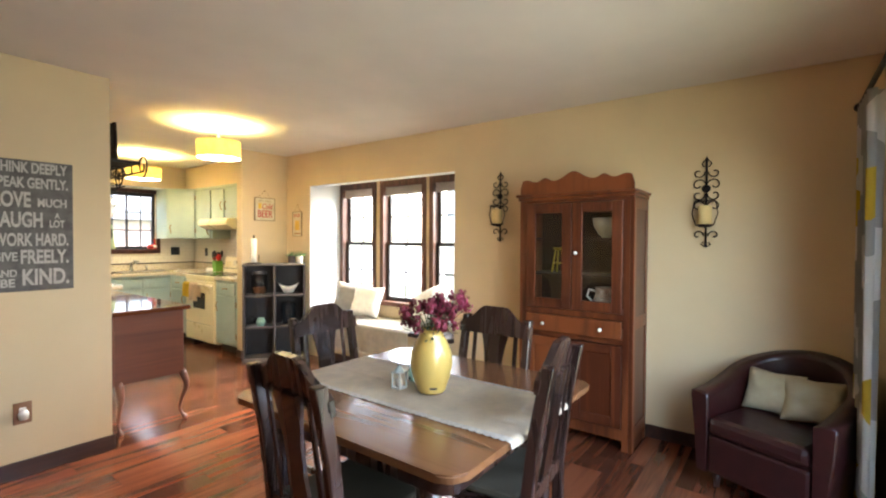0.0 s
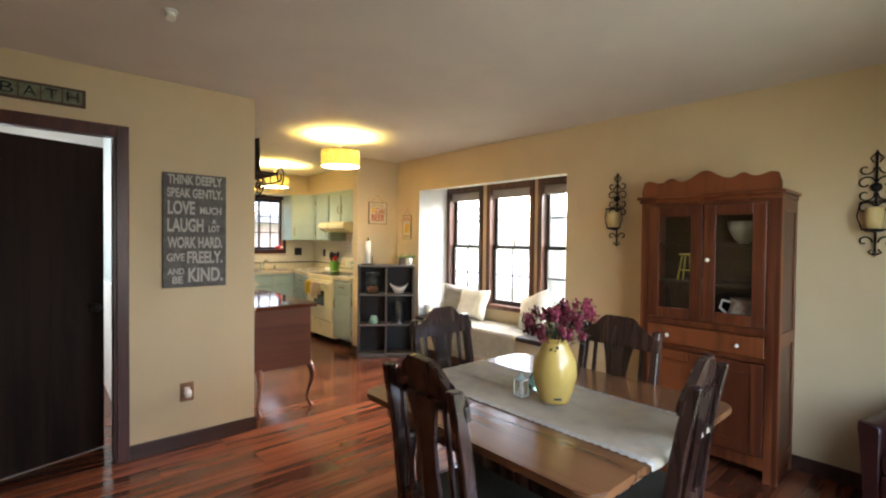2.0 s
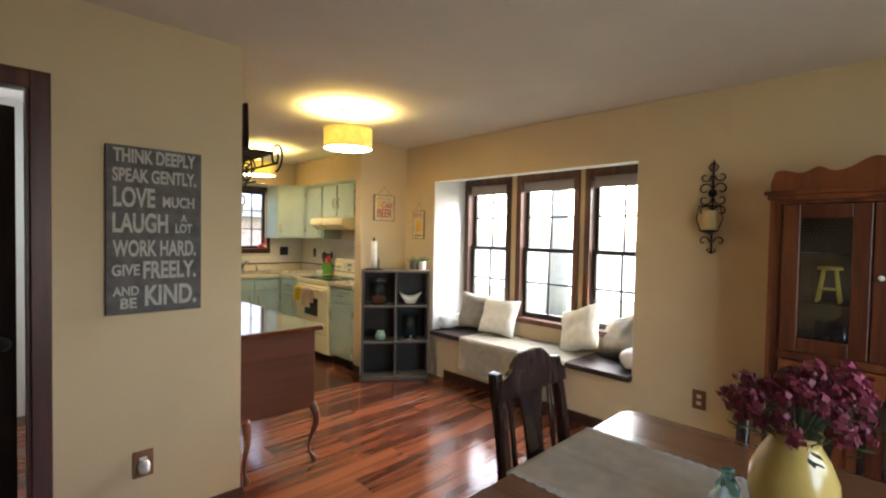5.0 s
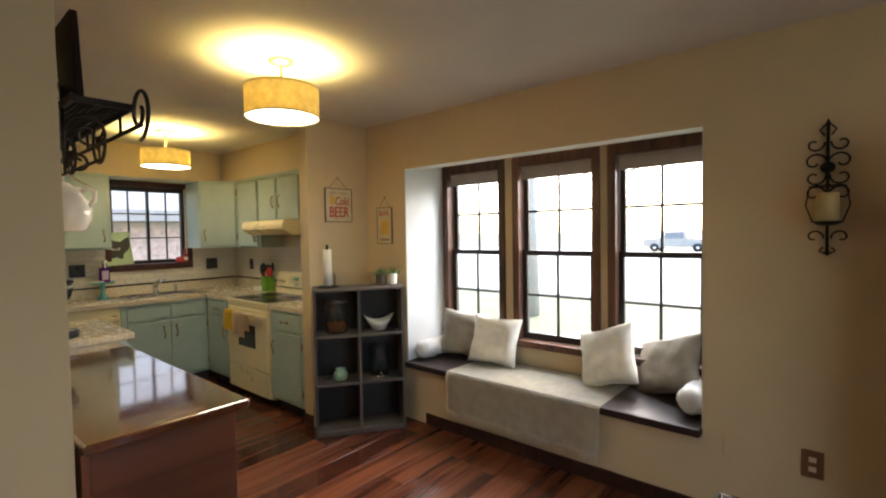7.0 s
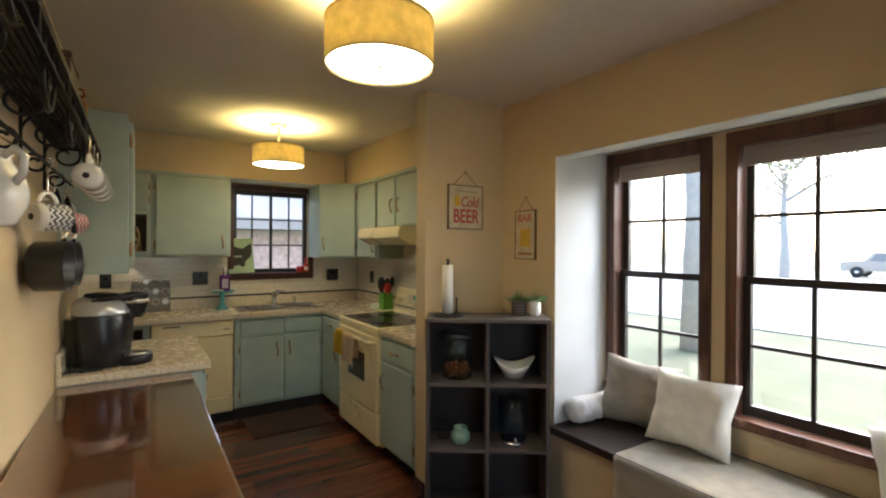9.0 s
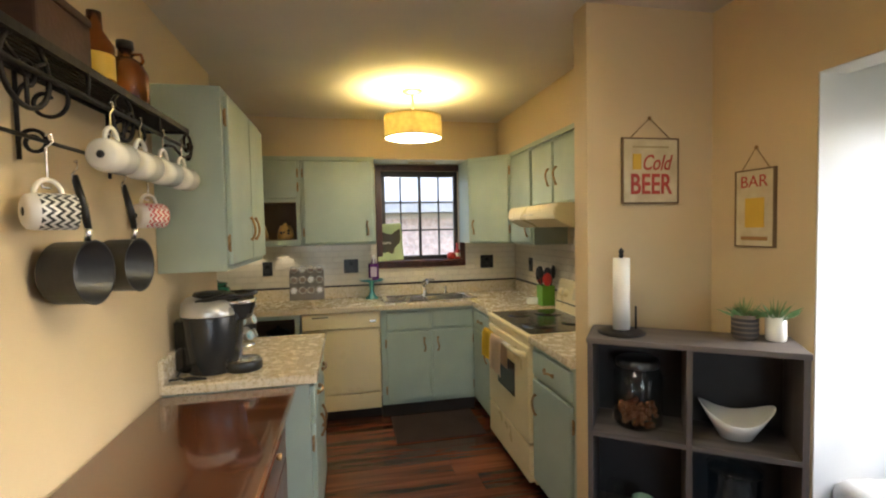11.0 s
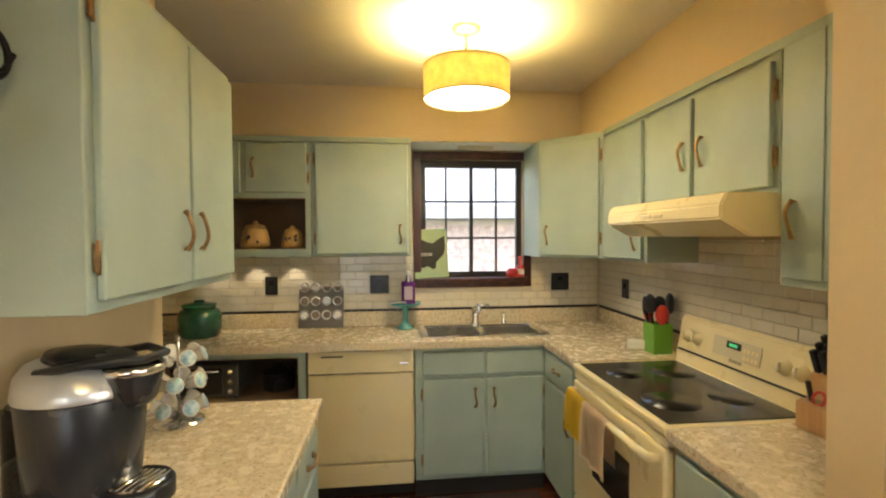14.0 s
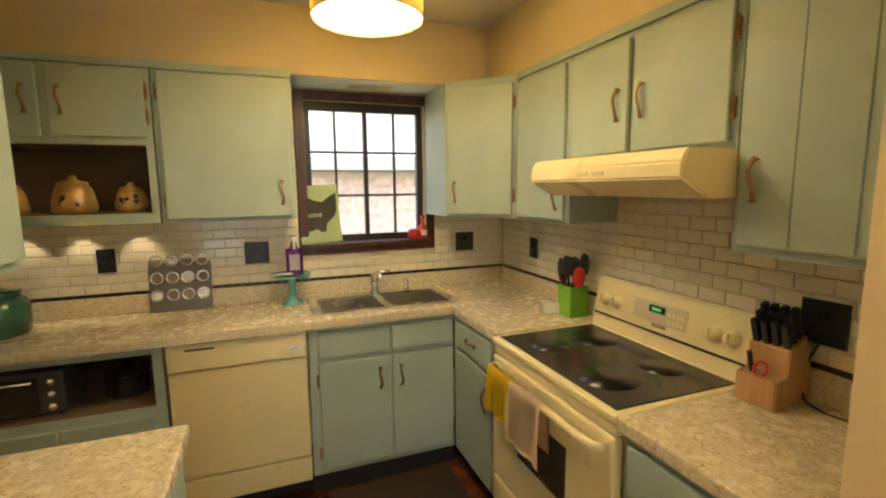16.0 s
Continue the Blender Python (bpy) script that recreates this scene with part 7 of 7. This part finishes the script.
# knife block
kb = thing("knife_block", "light wooden knife block full of black knives", "knife block", pose(2.255, 2.05, CZ, 0, 0, -84) @ Matrix.Scale(0.9, 4))
bm = bmesh.new()
prof = [(-0.11, 0.0), (0.085, 0.0), (0.085, 0.11), (0.045, 0.225), (-0.045, 0.185), (-0.045, 0.10), (-0.11, 0.095)]
va = [bm.verts.new((-0.062, y, z)) for y, z in prof]
vb = [bm.verts.new((0.062, y, z)) for y, z in prof]
bm.faces.new(va), bm.faces.new(vb[::-1])
for i in range(len(prof)):
    i2 = (i + 1) % len(prof)
    bm.faces.new((va[i], vb[i], vb[i2], va[i2]))
bmesh.ops.bevel(bm, geom=list(bm.edges), offset=0.004, segments=2, affect="EDGES")
part("block", bm, M_BLOCK, kb)
for i in range(3):
    for jx in range(4):
        y = -0.03 + i * 0.028
        x = -0.045 + jx * 0.03
        z = 0.19 + (y + 0.045) * 0.44
        part("knife", box(-0.010, 0.010, -0.012, 0.012, -0.01, 0.075 + i * 0.012, 0.004), M_BLACK, kb, m=pose(x, y, z, 20))
part("scissors", tube([(0.0 + 0.02 * math.cos(a), -0.085 + 0.008 * math.sin(a), 0.115 + 0.022 * math.sin(a)) for a in [k * 0.5236 for k in range(12)]], 0.005, 7, closed=True), M_RED, kb, "red scissor handles")
part("steel_handle", tube([(-0.03, -0.075, 0.09), (-0.035, -0.09, 0.165)], 0.008, 8), M_BLACK, kb)
# niche jars and toaster oven
M_HONEY = mat("honey_glaze", (0.55, 0.33, 0.11), 0.3, var=0.15, scale=20, coat=0.3, bump=0.01)
for x, s in ((-0.16, 1.0), (0.08, 1.12), (0.30, 0.9)):
    t = thing("canister", "honey coloured ceramic canister with dark fruit motif", "canister", pose(x, 3.70, 1.450), "canisters in the niche")
    part("canister_body", lathe([(0, 0), (0.06 * s, 0), (0.075 * s, 0.01), (0.076 * s, 0.035), (0.062 * s, 0.095 * s), (0.05 * s, 0.11 * s), (0, 0.11 * s)], 28), M_HONEY, t)
    part("lid", lathe([(0.054 * s, 0.1105 * s), (0.05 * s, 0.122 * s), (0.015, 0.132 * s), (0.016, 0.145 * s), (0, 0.15 * s)], 24), M_HONEY, t)
    bm = bmesh.new()
    rg = random.Random(int(x * 100))
    for k in range(7):
        bmesh.ops.create_icosphere(bm, subdivisions=1, radius=0.012, matrix=Matrix.Translation((rg.uniform(-0.03, 0.03), -0.072 * s + 0.004, 0.05 + rg.uniform(-0.022, 0.022))) @ Matrix.Diagonal((1, 0.3, 1, 1)))
    part("fruit_motif", bm, mat("dark_motif", (0.03, 0.03, 0.05), 0.4), t)
to = thing("toaster_oven", "grey toaster oven inside the open niche", "toaster oven", pose(-0.13, 3.49, 0.6045))
part("oven_body", box(-0.21, 0.165, 0, 0.28, 0.012, 0.20, 0.008), mat("toaster_grey", (0.14, 0.13, 0.12), 0.4, metal=0.5), to)
part("oven_glass", box(-0.195, 0.08, -0.006, -0.001, 0.03, 0.175, 0.003), M_BLACKGLASS, to)
part("handle", tube([(-0.18, -0.006, 0.165), (-0.18, -0.03, 0.165), (0.065, -0.03, 0.165), (0.065, -0.006, 0.165)], 0.007, 8), M_STEEL, to)
for z in (0.045, 0.10, 0.155):
    part("knob", lathe([(0.016, 0), (0.015, 0.014), (0, 0.016)], 16), M_STEEL, to, m=pose(0.122, -0.0005, z, 90))
for x in (-0.18, 0.14):
    part("foot", box(x - 0.01, x + 0.01, 0.02, 0.26, 0, 0.0125), M_BLACK, to)
pp_ = thing("cooking_pot", "dark cooking pot in the shadowed niche", "pot", pose(0.22, 3.65, 0.6045))
part("pot_body", lathe([(0, 0), (0.085, 0), (0.09, 0.01), (0.09, 0.10), (0.094, 0.104), (0, 0.105)], 26), M_BLACKM, pp_)
part("lid", lathe([(0.09, 0.106), (0.05, 0.125), (0.012, 0.13), (0.014, 0.15), (0, 0.152)], 24), M_BLACKM, pp_)
# towels on the oven handle


def towel(label, y, w, front, mt):
    bm = bmesh.new()
    n1, n2 = 12, 22
    L = front * 2 - 0.05
    grid = []
    for i in range(n1 + 1):
        u = i / n1
        row = []
        for jx in range(n2 + 1):
            s = -front + L * jx / n2
            fold = 0.006 * math.sin(u * 13 + 1) * min(1, abs(s) * 8)
            ax = 0.0182
            if s < -0.026:
                x, z = -ax - fold - 0.004, s + 0.026
            elif s > 0.026:
                x, z = ax + fold * 0.3 - 0.001, -(s - 0.026)
            else:
                a = s / 0.026 * math.pi / 2
                x, z = math.sin(a) * ax, math.cos(a) * ax
            row.append(bm.verts.new((x, (u - 0.5) * w * (1 + 0.12 * max(0, abs(s) * 2)), z)))
        grid.append(row)
    for i in range(n1):
        for jx in range(n2):
            bm.faces.new((grid[i][jx], grid[i + 1][jx], grid[i + 1][jx + 1], grid[i][jx + 1])).smooth = True
    bmesh.ops.solidify(bm, geom=list(bm.faces), thickness=0.003)
    t = tagged(part("dish_towel", bm, mt), label, "towel", "towels on the oven handle")
    t.matrix_basis = pose(1.713, y - 0.055, 0.8055)


towel("bright yellow dish towel over the oven handle", 2.79, 0.17, 0.20, M_TOWELY)
towel("peach striped dish towel over the oven handle", 2.59, 0.21, 0.24, M_TOWELP)
rug = tagged(part("kitchen_mat", box(1.09, 1.75, 2.95, 3.42, 0.0005, 0.012, 0.004), M_MAT), "dark brown kitchen mat before the sink", "mat")
vt_ = thing("air_vent", "white slotted air vent in the soffit", "vent", pose(1.44, 3.75, 2.0945))
bm = box(-0.13, 0.13, -0.05, 0.05, -0.006, 0.0, 0.002)
part("vent_frame", bm, M_WHITE, vt_)
for k in range(7):
    part("slat", box(-0.115, 0.115, -0.041 + k * 0.0125, -0.035 + k * 0.0125, -0.010, -0.0062), M_CREAMD, vt_)
sd = thing("smoke_detector", "small white ceiling sensor", "sensor", pose(-0.745, -1.08, ZC))
part("sensor_base", lathe([(0, 0), (0.03, 0), (0.03, -0.012), (0, -0.012)], 20), M_WHITE, sd)
part("sensor_head", tube([(0, 0, -0.012), (0.0, -0.012, -0.04)], [0.022, 0.020], 14), M_CERAMIC, sd)

# puck lights under the wall cabinet
for x in (-0.20, 0.03, 0.27):
    pk = thing("puck_light", "small round light under the wall cabinet", "lamp", pose(x, 3.825, 1.3995), "puck lights")
    part("housing", lathe([(0, 0), (0.028, 0), (0.028, -0.012), (0.02, -0.012), (0.018, -0.006), (0, -0.006)], 20), M_STEEL, pk)
    sl = bpy.data.lights.new("spot", "SPOT")
    sl.energy, sl.color, sl.spot_size, sl.spot_blend, sl.shadow_soft_size = 0.12, (1, 0.85, 0.62), radians(75), 0.5, 0.01
    so = new("spot", sl)
    so.parent = pk
    so.matrix_basis = pose(0, 0, -0.014, 14, 0, 0)

# hutch contents
def in_hutch(u, v, z):
    return (2.0 + v, -1.935 - u * 0.93, z)


M_DIMGLASS = mat("cream_glass", (0.55, 0.52, 0.38), 0.3)
t = thing("footed_bowl", "pale cream glass bowl on the hutch shelf", "bowl", pose(*in_hutch(0.62, 0.19, 1.4065)))
part("bowl_body", lathe([(0, 0), (0.035, 0), (0.03, 0.01), (0.05, 0.02), (0.085, 0.08), (0.095, 0.14), (0.09, 0.14), (0.078, 0.08), (0, 0.03)], 28), M_DIMGLASS, t)
t = thing("pitcher", "white flowered ceramic pitcher on the hutch shelf", "pitcher", pose(*in_hutch(0.63, 0.17, 0.886)))
part("pitcher_body", lathe([(0, 0), (0.055, 0), (0.075, 0.03), (0.085, 0.08), (0.07, 0.13), (0.065, 0.15), (0.078, 0.17), (0.073, 0.17), (0.06, 0.15), (0, 0.12)], 28), mat("flowered_china", (0.62, 0.56, 0.44), 0.3, color2=(0.35, 0.2, 0.12), scale=22), t)
part("handle", tube([(0, 0.07, 0.14), (0, 0.12, 0.15), (0, 0.135, 0.10), (0, 0.08, 0.05)], 0.009, 8), M_CERAMIC, t)
# stool added on the shelf for the yellow shape showing in the door glass
t = thing("miniature_stool", "small yellow stool shape placed behind the hutch glass", "stool", pose(*in_hutch(0.25, 0.2, 1.1465)))
M_YWOOD = mat("yellow_paint", (0.55, 0.42, 0.06), 0.5)
part("stool_seat", lathe([(0, 0.17), (0.05, 0.17), (0.055, 0.178), (0.05, 0.188), (0, 0.188)], 20), M_YWOOD, t)
for a in range(4):
    q = a * math.pi / 2 + 0.78
    part("leg", tube([(0.035 * math.cos(q), 0.035 * math.sin(q), 0.17), (0.065 * math.cos(q), 0.065 * math.sin(q), 0.0)], 0.007, 7), M_YWOOD, t)
part("rung", tube([(-0.04, -0.04, 0.07), (0.04, -0.04, 0.07), (0.04, 0.04, 0.07), (-0.04, 0.04, 0.07)], 0.005, 6, closed=True), M_YWOOD, t)
t = thing("glass_jar", "dark glass jar in the hutch", "jar", pose(*in_hutch(0.30, 0.2, 0.886)))
part("glass_body", lathe([(0, 0), (0.05, 0), (0.055, 0.01), (0.055, 0.12), (0.04, 0.14), (0, 0.14)], 22), M_CLEAR, t)

# ---- outside ----
ground = setting("ground", box(-400, 400, -400, 400, -0.62, -0.5), M_GRASS, "pale green lawn", "lawn")
setting("road", box(13.0, 50.0, -300, 300, -0.499, -0.47), M_CONC, "pale concrete street", "road")
setting("pavement", box(3.6, 16.0, -6.5, -3.4, -0.499, -0.46), M_CONC, "pale concrete driveway", "driveway")


def tree(x, y, h, seed, r=0.22):
    t = thing("tree", "leafing street tree on the lawn", "tree", pose(x, y, -0.5), "trees outside")
    rg = random.Random(seed)
    bm = tube([(0, 0, 0), (0.05, 0, h * 0.25), (0.0, 0.06, h * 0.45), (0.1, 0.0, h * 0.75)], [r * 1.3, r, r * 0.8, r * 0.3], 10)
    tips = []
    for k in range(12):
        a, z0 = rg.uniform(0, 6.283), rg.uniform(0.35, 0.7) * h
        L = rg.uniform(0.25, 0.42) * h
        p1 = (math.cos(a) * L * 0.5, math.sin(a) * L * 0.5, z0 + L * 0.35)
        p2 = (math.cos(a) * L, math.sin(a) * L, z0 + L * 0.6)
        tube([(0, 0, z0), p1, p2], [r * 0.4, r * 0.22, 0.03], 7, bm)
        tips += [Vector(p1), Vector(p2)]
    part("trunk", bm, M_BARK, t)
    bl = bmesh.new()
    for k in range(1500):
        c0 = rg.choice(tips) + Vector((rg.gauss(0, 0.5), rg.gauss(0, 0.5), rg.gauss(0.2, 0.45)))
        e1 = Vector((rg.gauss(0, 1), rg.gauss(0, 1), rg.gauss(0, 1))).normalized() * 0.12
        e2 = e1.orthogonal().normalized() * 0.07
        bl.faces.new([bl.verts.new(q) for q in (c0 - e1, c0 + e2, c0 + e1, c0 - e2)])
    part("crown", bl, mat("spring_leaves", (0.12, 0.17, 0.05), 0.7, color2=(0.2, 0.24, 0.08), scale=2), t)


tree(9.5, 4.0, 11.0, 1)
tree(26, -7.0, 8.0, 2)
tree(30, 10.0, 9.0, 3)
tree(28, 24.0, 8.5, 4)
tk = thing("pickup_truck", "silver pickup truck parked on the street", "truck", pose(43.0, 8.4, -0.47, 0, 0, 90))
# body and window colours lightened to hold the haze of the distance
M_SILVER = mat("hazed_silver_paint", (0.48, 0.43, 0.37), 0.7, metal=0.0, bump=0)
part("truck_body", extrude_outline([(-2.6, 0.45), (2.6, 0.45), (2.65, 0.9), (2.5, 1.05), (1.3, 1.1), (0.8, 1.75), (-0.7, 1.78), (-0.85, 1.1), (-2.6, 1.1)], 1.8, "y", at=-0.9, bevel=0.05), M_SILVER, tk)
part("side_window", extrude_outline([(-0.6, 1.15), (1.05, 1.15), (0.7, 1.65), (-0.6, 1.68)], 1.82, "y", at=-0.91), mat("haze_pale_glass", (0.22, 0.23, 0.25), 0.3), tk)
for x in (-1.65, 1.7):
    for y in (-0.92, 0.92):
        wh = part("wheel", lathe([(0.15, -0.1), (0.36, -0.1), (0.38, -0.05), (0.38, 0.05), (0.36, 0.1), (0.15, 0.1), (0.15, -0.1)], 22), M_BLACK, tk, m=pose(x, y, 0.38, 90))
        part("rim", lathe([(0, -0.06), (0.16, -0.08), (0.16, 0.08), (0, 0.06)], 16), M_STEEL, wh)
# neighbouring brick house beyond the kitchen window
hs = thing("brick_house", "neighbouring pinkish brick house with grey siding gable", "house", pose(0, 0, -0.5))
part("wall", box(-5, 9, 10.0, 10.3, 0, 2.35), M_MORTAR, hs)
bm = bmesh.new()
rowh = 0.20
for r_ in range(11):
    for k in range(22):
        x = -1.5 + k * 0.30 + (0.15 if r_ % 2 else 0)
        cube(bm, x, x + 0.285, 9.985, 10.0, 0.05 + r_ * rowh, 0.05 + r_ * rowh + rowh - 0.014)
bk = part("brickwork", bm, M_BRICK, hs, "pinkish brick courses")
tagged(bk, kind="stuff")
part("roof", box(-5.3, 9.3, 9.5, 14.0, 2.36, 2.6), mat("roof_grey", (0.30, 0.29, 0.29), 0.9, scale=3), hs)
part("siding", box(-5, 9, 10.1, 10.4, 2.6, 5.0), mat("siding_grey", (0.50, 0.50, 0.52), 0.8, scale=2), hs)

# ---- tiled splashback ----
TW, THH, TG = 0.108, 0.0505, 0.0028
tile_meshes = {}


def tiles(name, label, m, width, z0, z1, skip=()):
    """Running-bond tiles in a wall's plane: local x along the wall, facing -y."""
    if skip:
        sa, sb, sz0, _ = skip[0]
        bm = box(0, sa, -0.006, -0.001, z0, z1)
        cube(bm, sb, width, -0.006, -0.001, z0, z1)
        cube(bm, sa, sb, -0.006, -0.001, z0, sz0)
    else:
        bm = box(0, width, -0.006, -0.001, z0, z1)
    t = tagged(part(name, bm, M_GROUT), label, "splashback", kind="structure")
    t.matrix_basis = m
    rows_n = int(math.ceil((z1 - z0) / THH))
    for r_ in range(rows_n):
        za = z0 + r_ * THH
        zb = min(za + THH, z1)
        x = -TW / 2 if r_ % 2 else 0.0
        while x < width:
            a, b = max(x, 0), min(x + TW, width)
            x += TW
            spans = [(a, b)]
            for (sa, sb, sz0, sz1) in skip:
                if zb - 0.01 > sz0 and za + 0.01 < sz1:
                    spans = [(p, min(q, sa)) for p, q in spans] + [(max(p, sb), q) for p, q in spans]
                    spans = [(p, q) for p, q in spans if q - p > 0.012]
            for p, q in spans:
                key = (round(q - p, 3), round(zb - za, 3))
                if key[0] < 0.012 or key[1] < 0.012:
                    continue
                if key not in tile_meshes:
                    bm = box(0, key[0] - TG, -0.005, 0, 0, key[1] - TG)
                    bmesh.ops.bevel(bm, geom=[e for e in bm.edges if all(v.co.y < -0.004 for v in e.verts)], offset=0.002, segments=1, affect="EDGES")
                    bmesh.ops.recalc_face_normals(bm, faces=bm.faces)
                    me = bpy.data.meshes.new("tile")
                    bm.to_mesh(me)
                    bm.free()
                    me.materials.append(M_TILE)
                    tile_meshes[key] = me
                o = new("tile", tile_meshes[key])
                o.parent = t
                o.matrix_basis = pose(p, -0.0065, za)
    return t


M_LINER = mat("dark_liner", (0.03, 0.02, 0.017), 0.3, var=0.3, scale=30)
TZ0 = 1.032
tiles("tiled_splashback", "white running-bond tiles below the wall cabinets", pose(-0.745, YE, 0), XW + 0.745 - 0.012, TZ0, 1.41, skip=((KX0 - 0.053 + 0.743, KX1 + 0.053 + 0.747, 1.16, 2.2),))
tiles("tiled_splashback_stove", "white running-bond tiles behind the stove", pose(XW, YE - 0.012, 0, 0, 0, R), YE - 0.012 - 1.634, TZ0, 1.50)
bm = bmesh.new()
k = -0.745
while k < XW - 0.04:
    cube(bm, k, min(k + 0.048, XW - 0.02), YE - 0.015, YE - 0.001, 1.016, 1.031)
    k += 0.051
k = 1.635
while k < YE - 0.04:
    cube(bm, XW - 0.015, XW - 0.001, k, min(k + 0.048, YE - 0.02), 1.016, 1.031)
    k += 0.051
setting("tile_liner", bm, M_LINER, "thin dark glass tile band", "trim")

# ---- floor of laminate planks ----
fb = box(-4.5, XW + 0.1, -4.0, 0.12, -0.06, -0.004)
cube(fb, -2.45, XW + 0.1, 0.12, 2.40, -0.06, -0.004)
cube(fb, -0.87, XW + 0.1, 2.40, YE, -0.06, -0.004)
floor_ob = setting("floor", fb, M_GAP, "reddish brown wood laminate floor", "floor")
PW, PL = 0.19, 1.25
mesh_cache = {}
rng = random.Random(9)
nrow = int((YE + 4.0) / PW) + 1
for r in range(nrow):
    y0 = -4.0 + r * PW
    y1 = min(y0 + PW, YE)
    x_start = -4.5 if y0 < 0.0 else (-2.45 if y0 < 2.35 else -0.85)
    x = x_start - rng.uniform(0, PL)
    x_end = XW
    while x < x_end:
        a, b = max(x, x_start), min(x + PL, x_end)
        x += PL
        if b - a < 0.03 or y1 - y0 < 0.02:
            continue
        key = (round(b - a, 2), round(y1 - y0, 3))
        if key not in mesh_cache:
            bm = box(0, b - a - 0.0015, 0, y1 - y0 - 0.0015, -0.004, 0)
            bmesh.ops.bevel(bm, geom=[e for e in bm.edges if all(v.co.z > -0.001 for v in e.verts)], offset=0.001, segments=1, affect="EDGES")
            bmesh.ops.recalc_face_normals(bm, faces=bm.faces)
            me = bpy.data.meshes.new("plank")
            bm.to_mesh(me)
            bm.free()
            me.materials.append(M_FLOOR)
            mesh_cache[key] = me
        p = new("plank", mesh_cache[key])
        p.parent = floor_ob
        p.matrix_basis = pose(a, y0, 0)
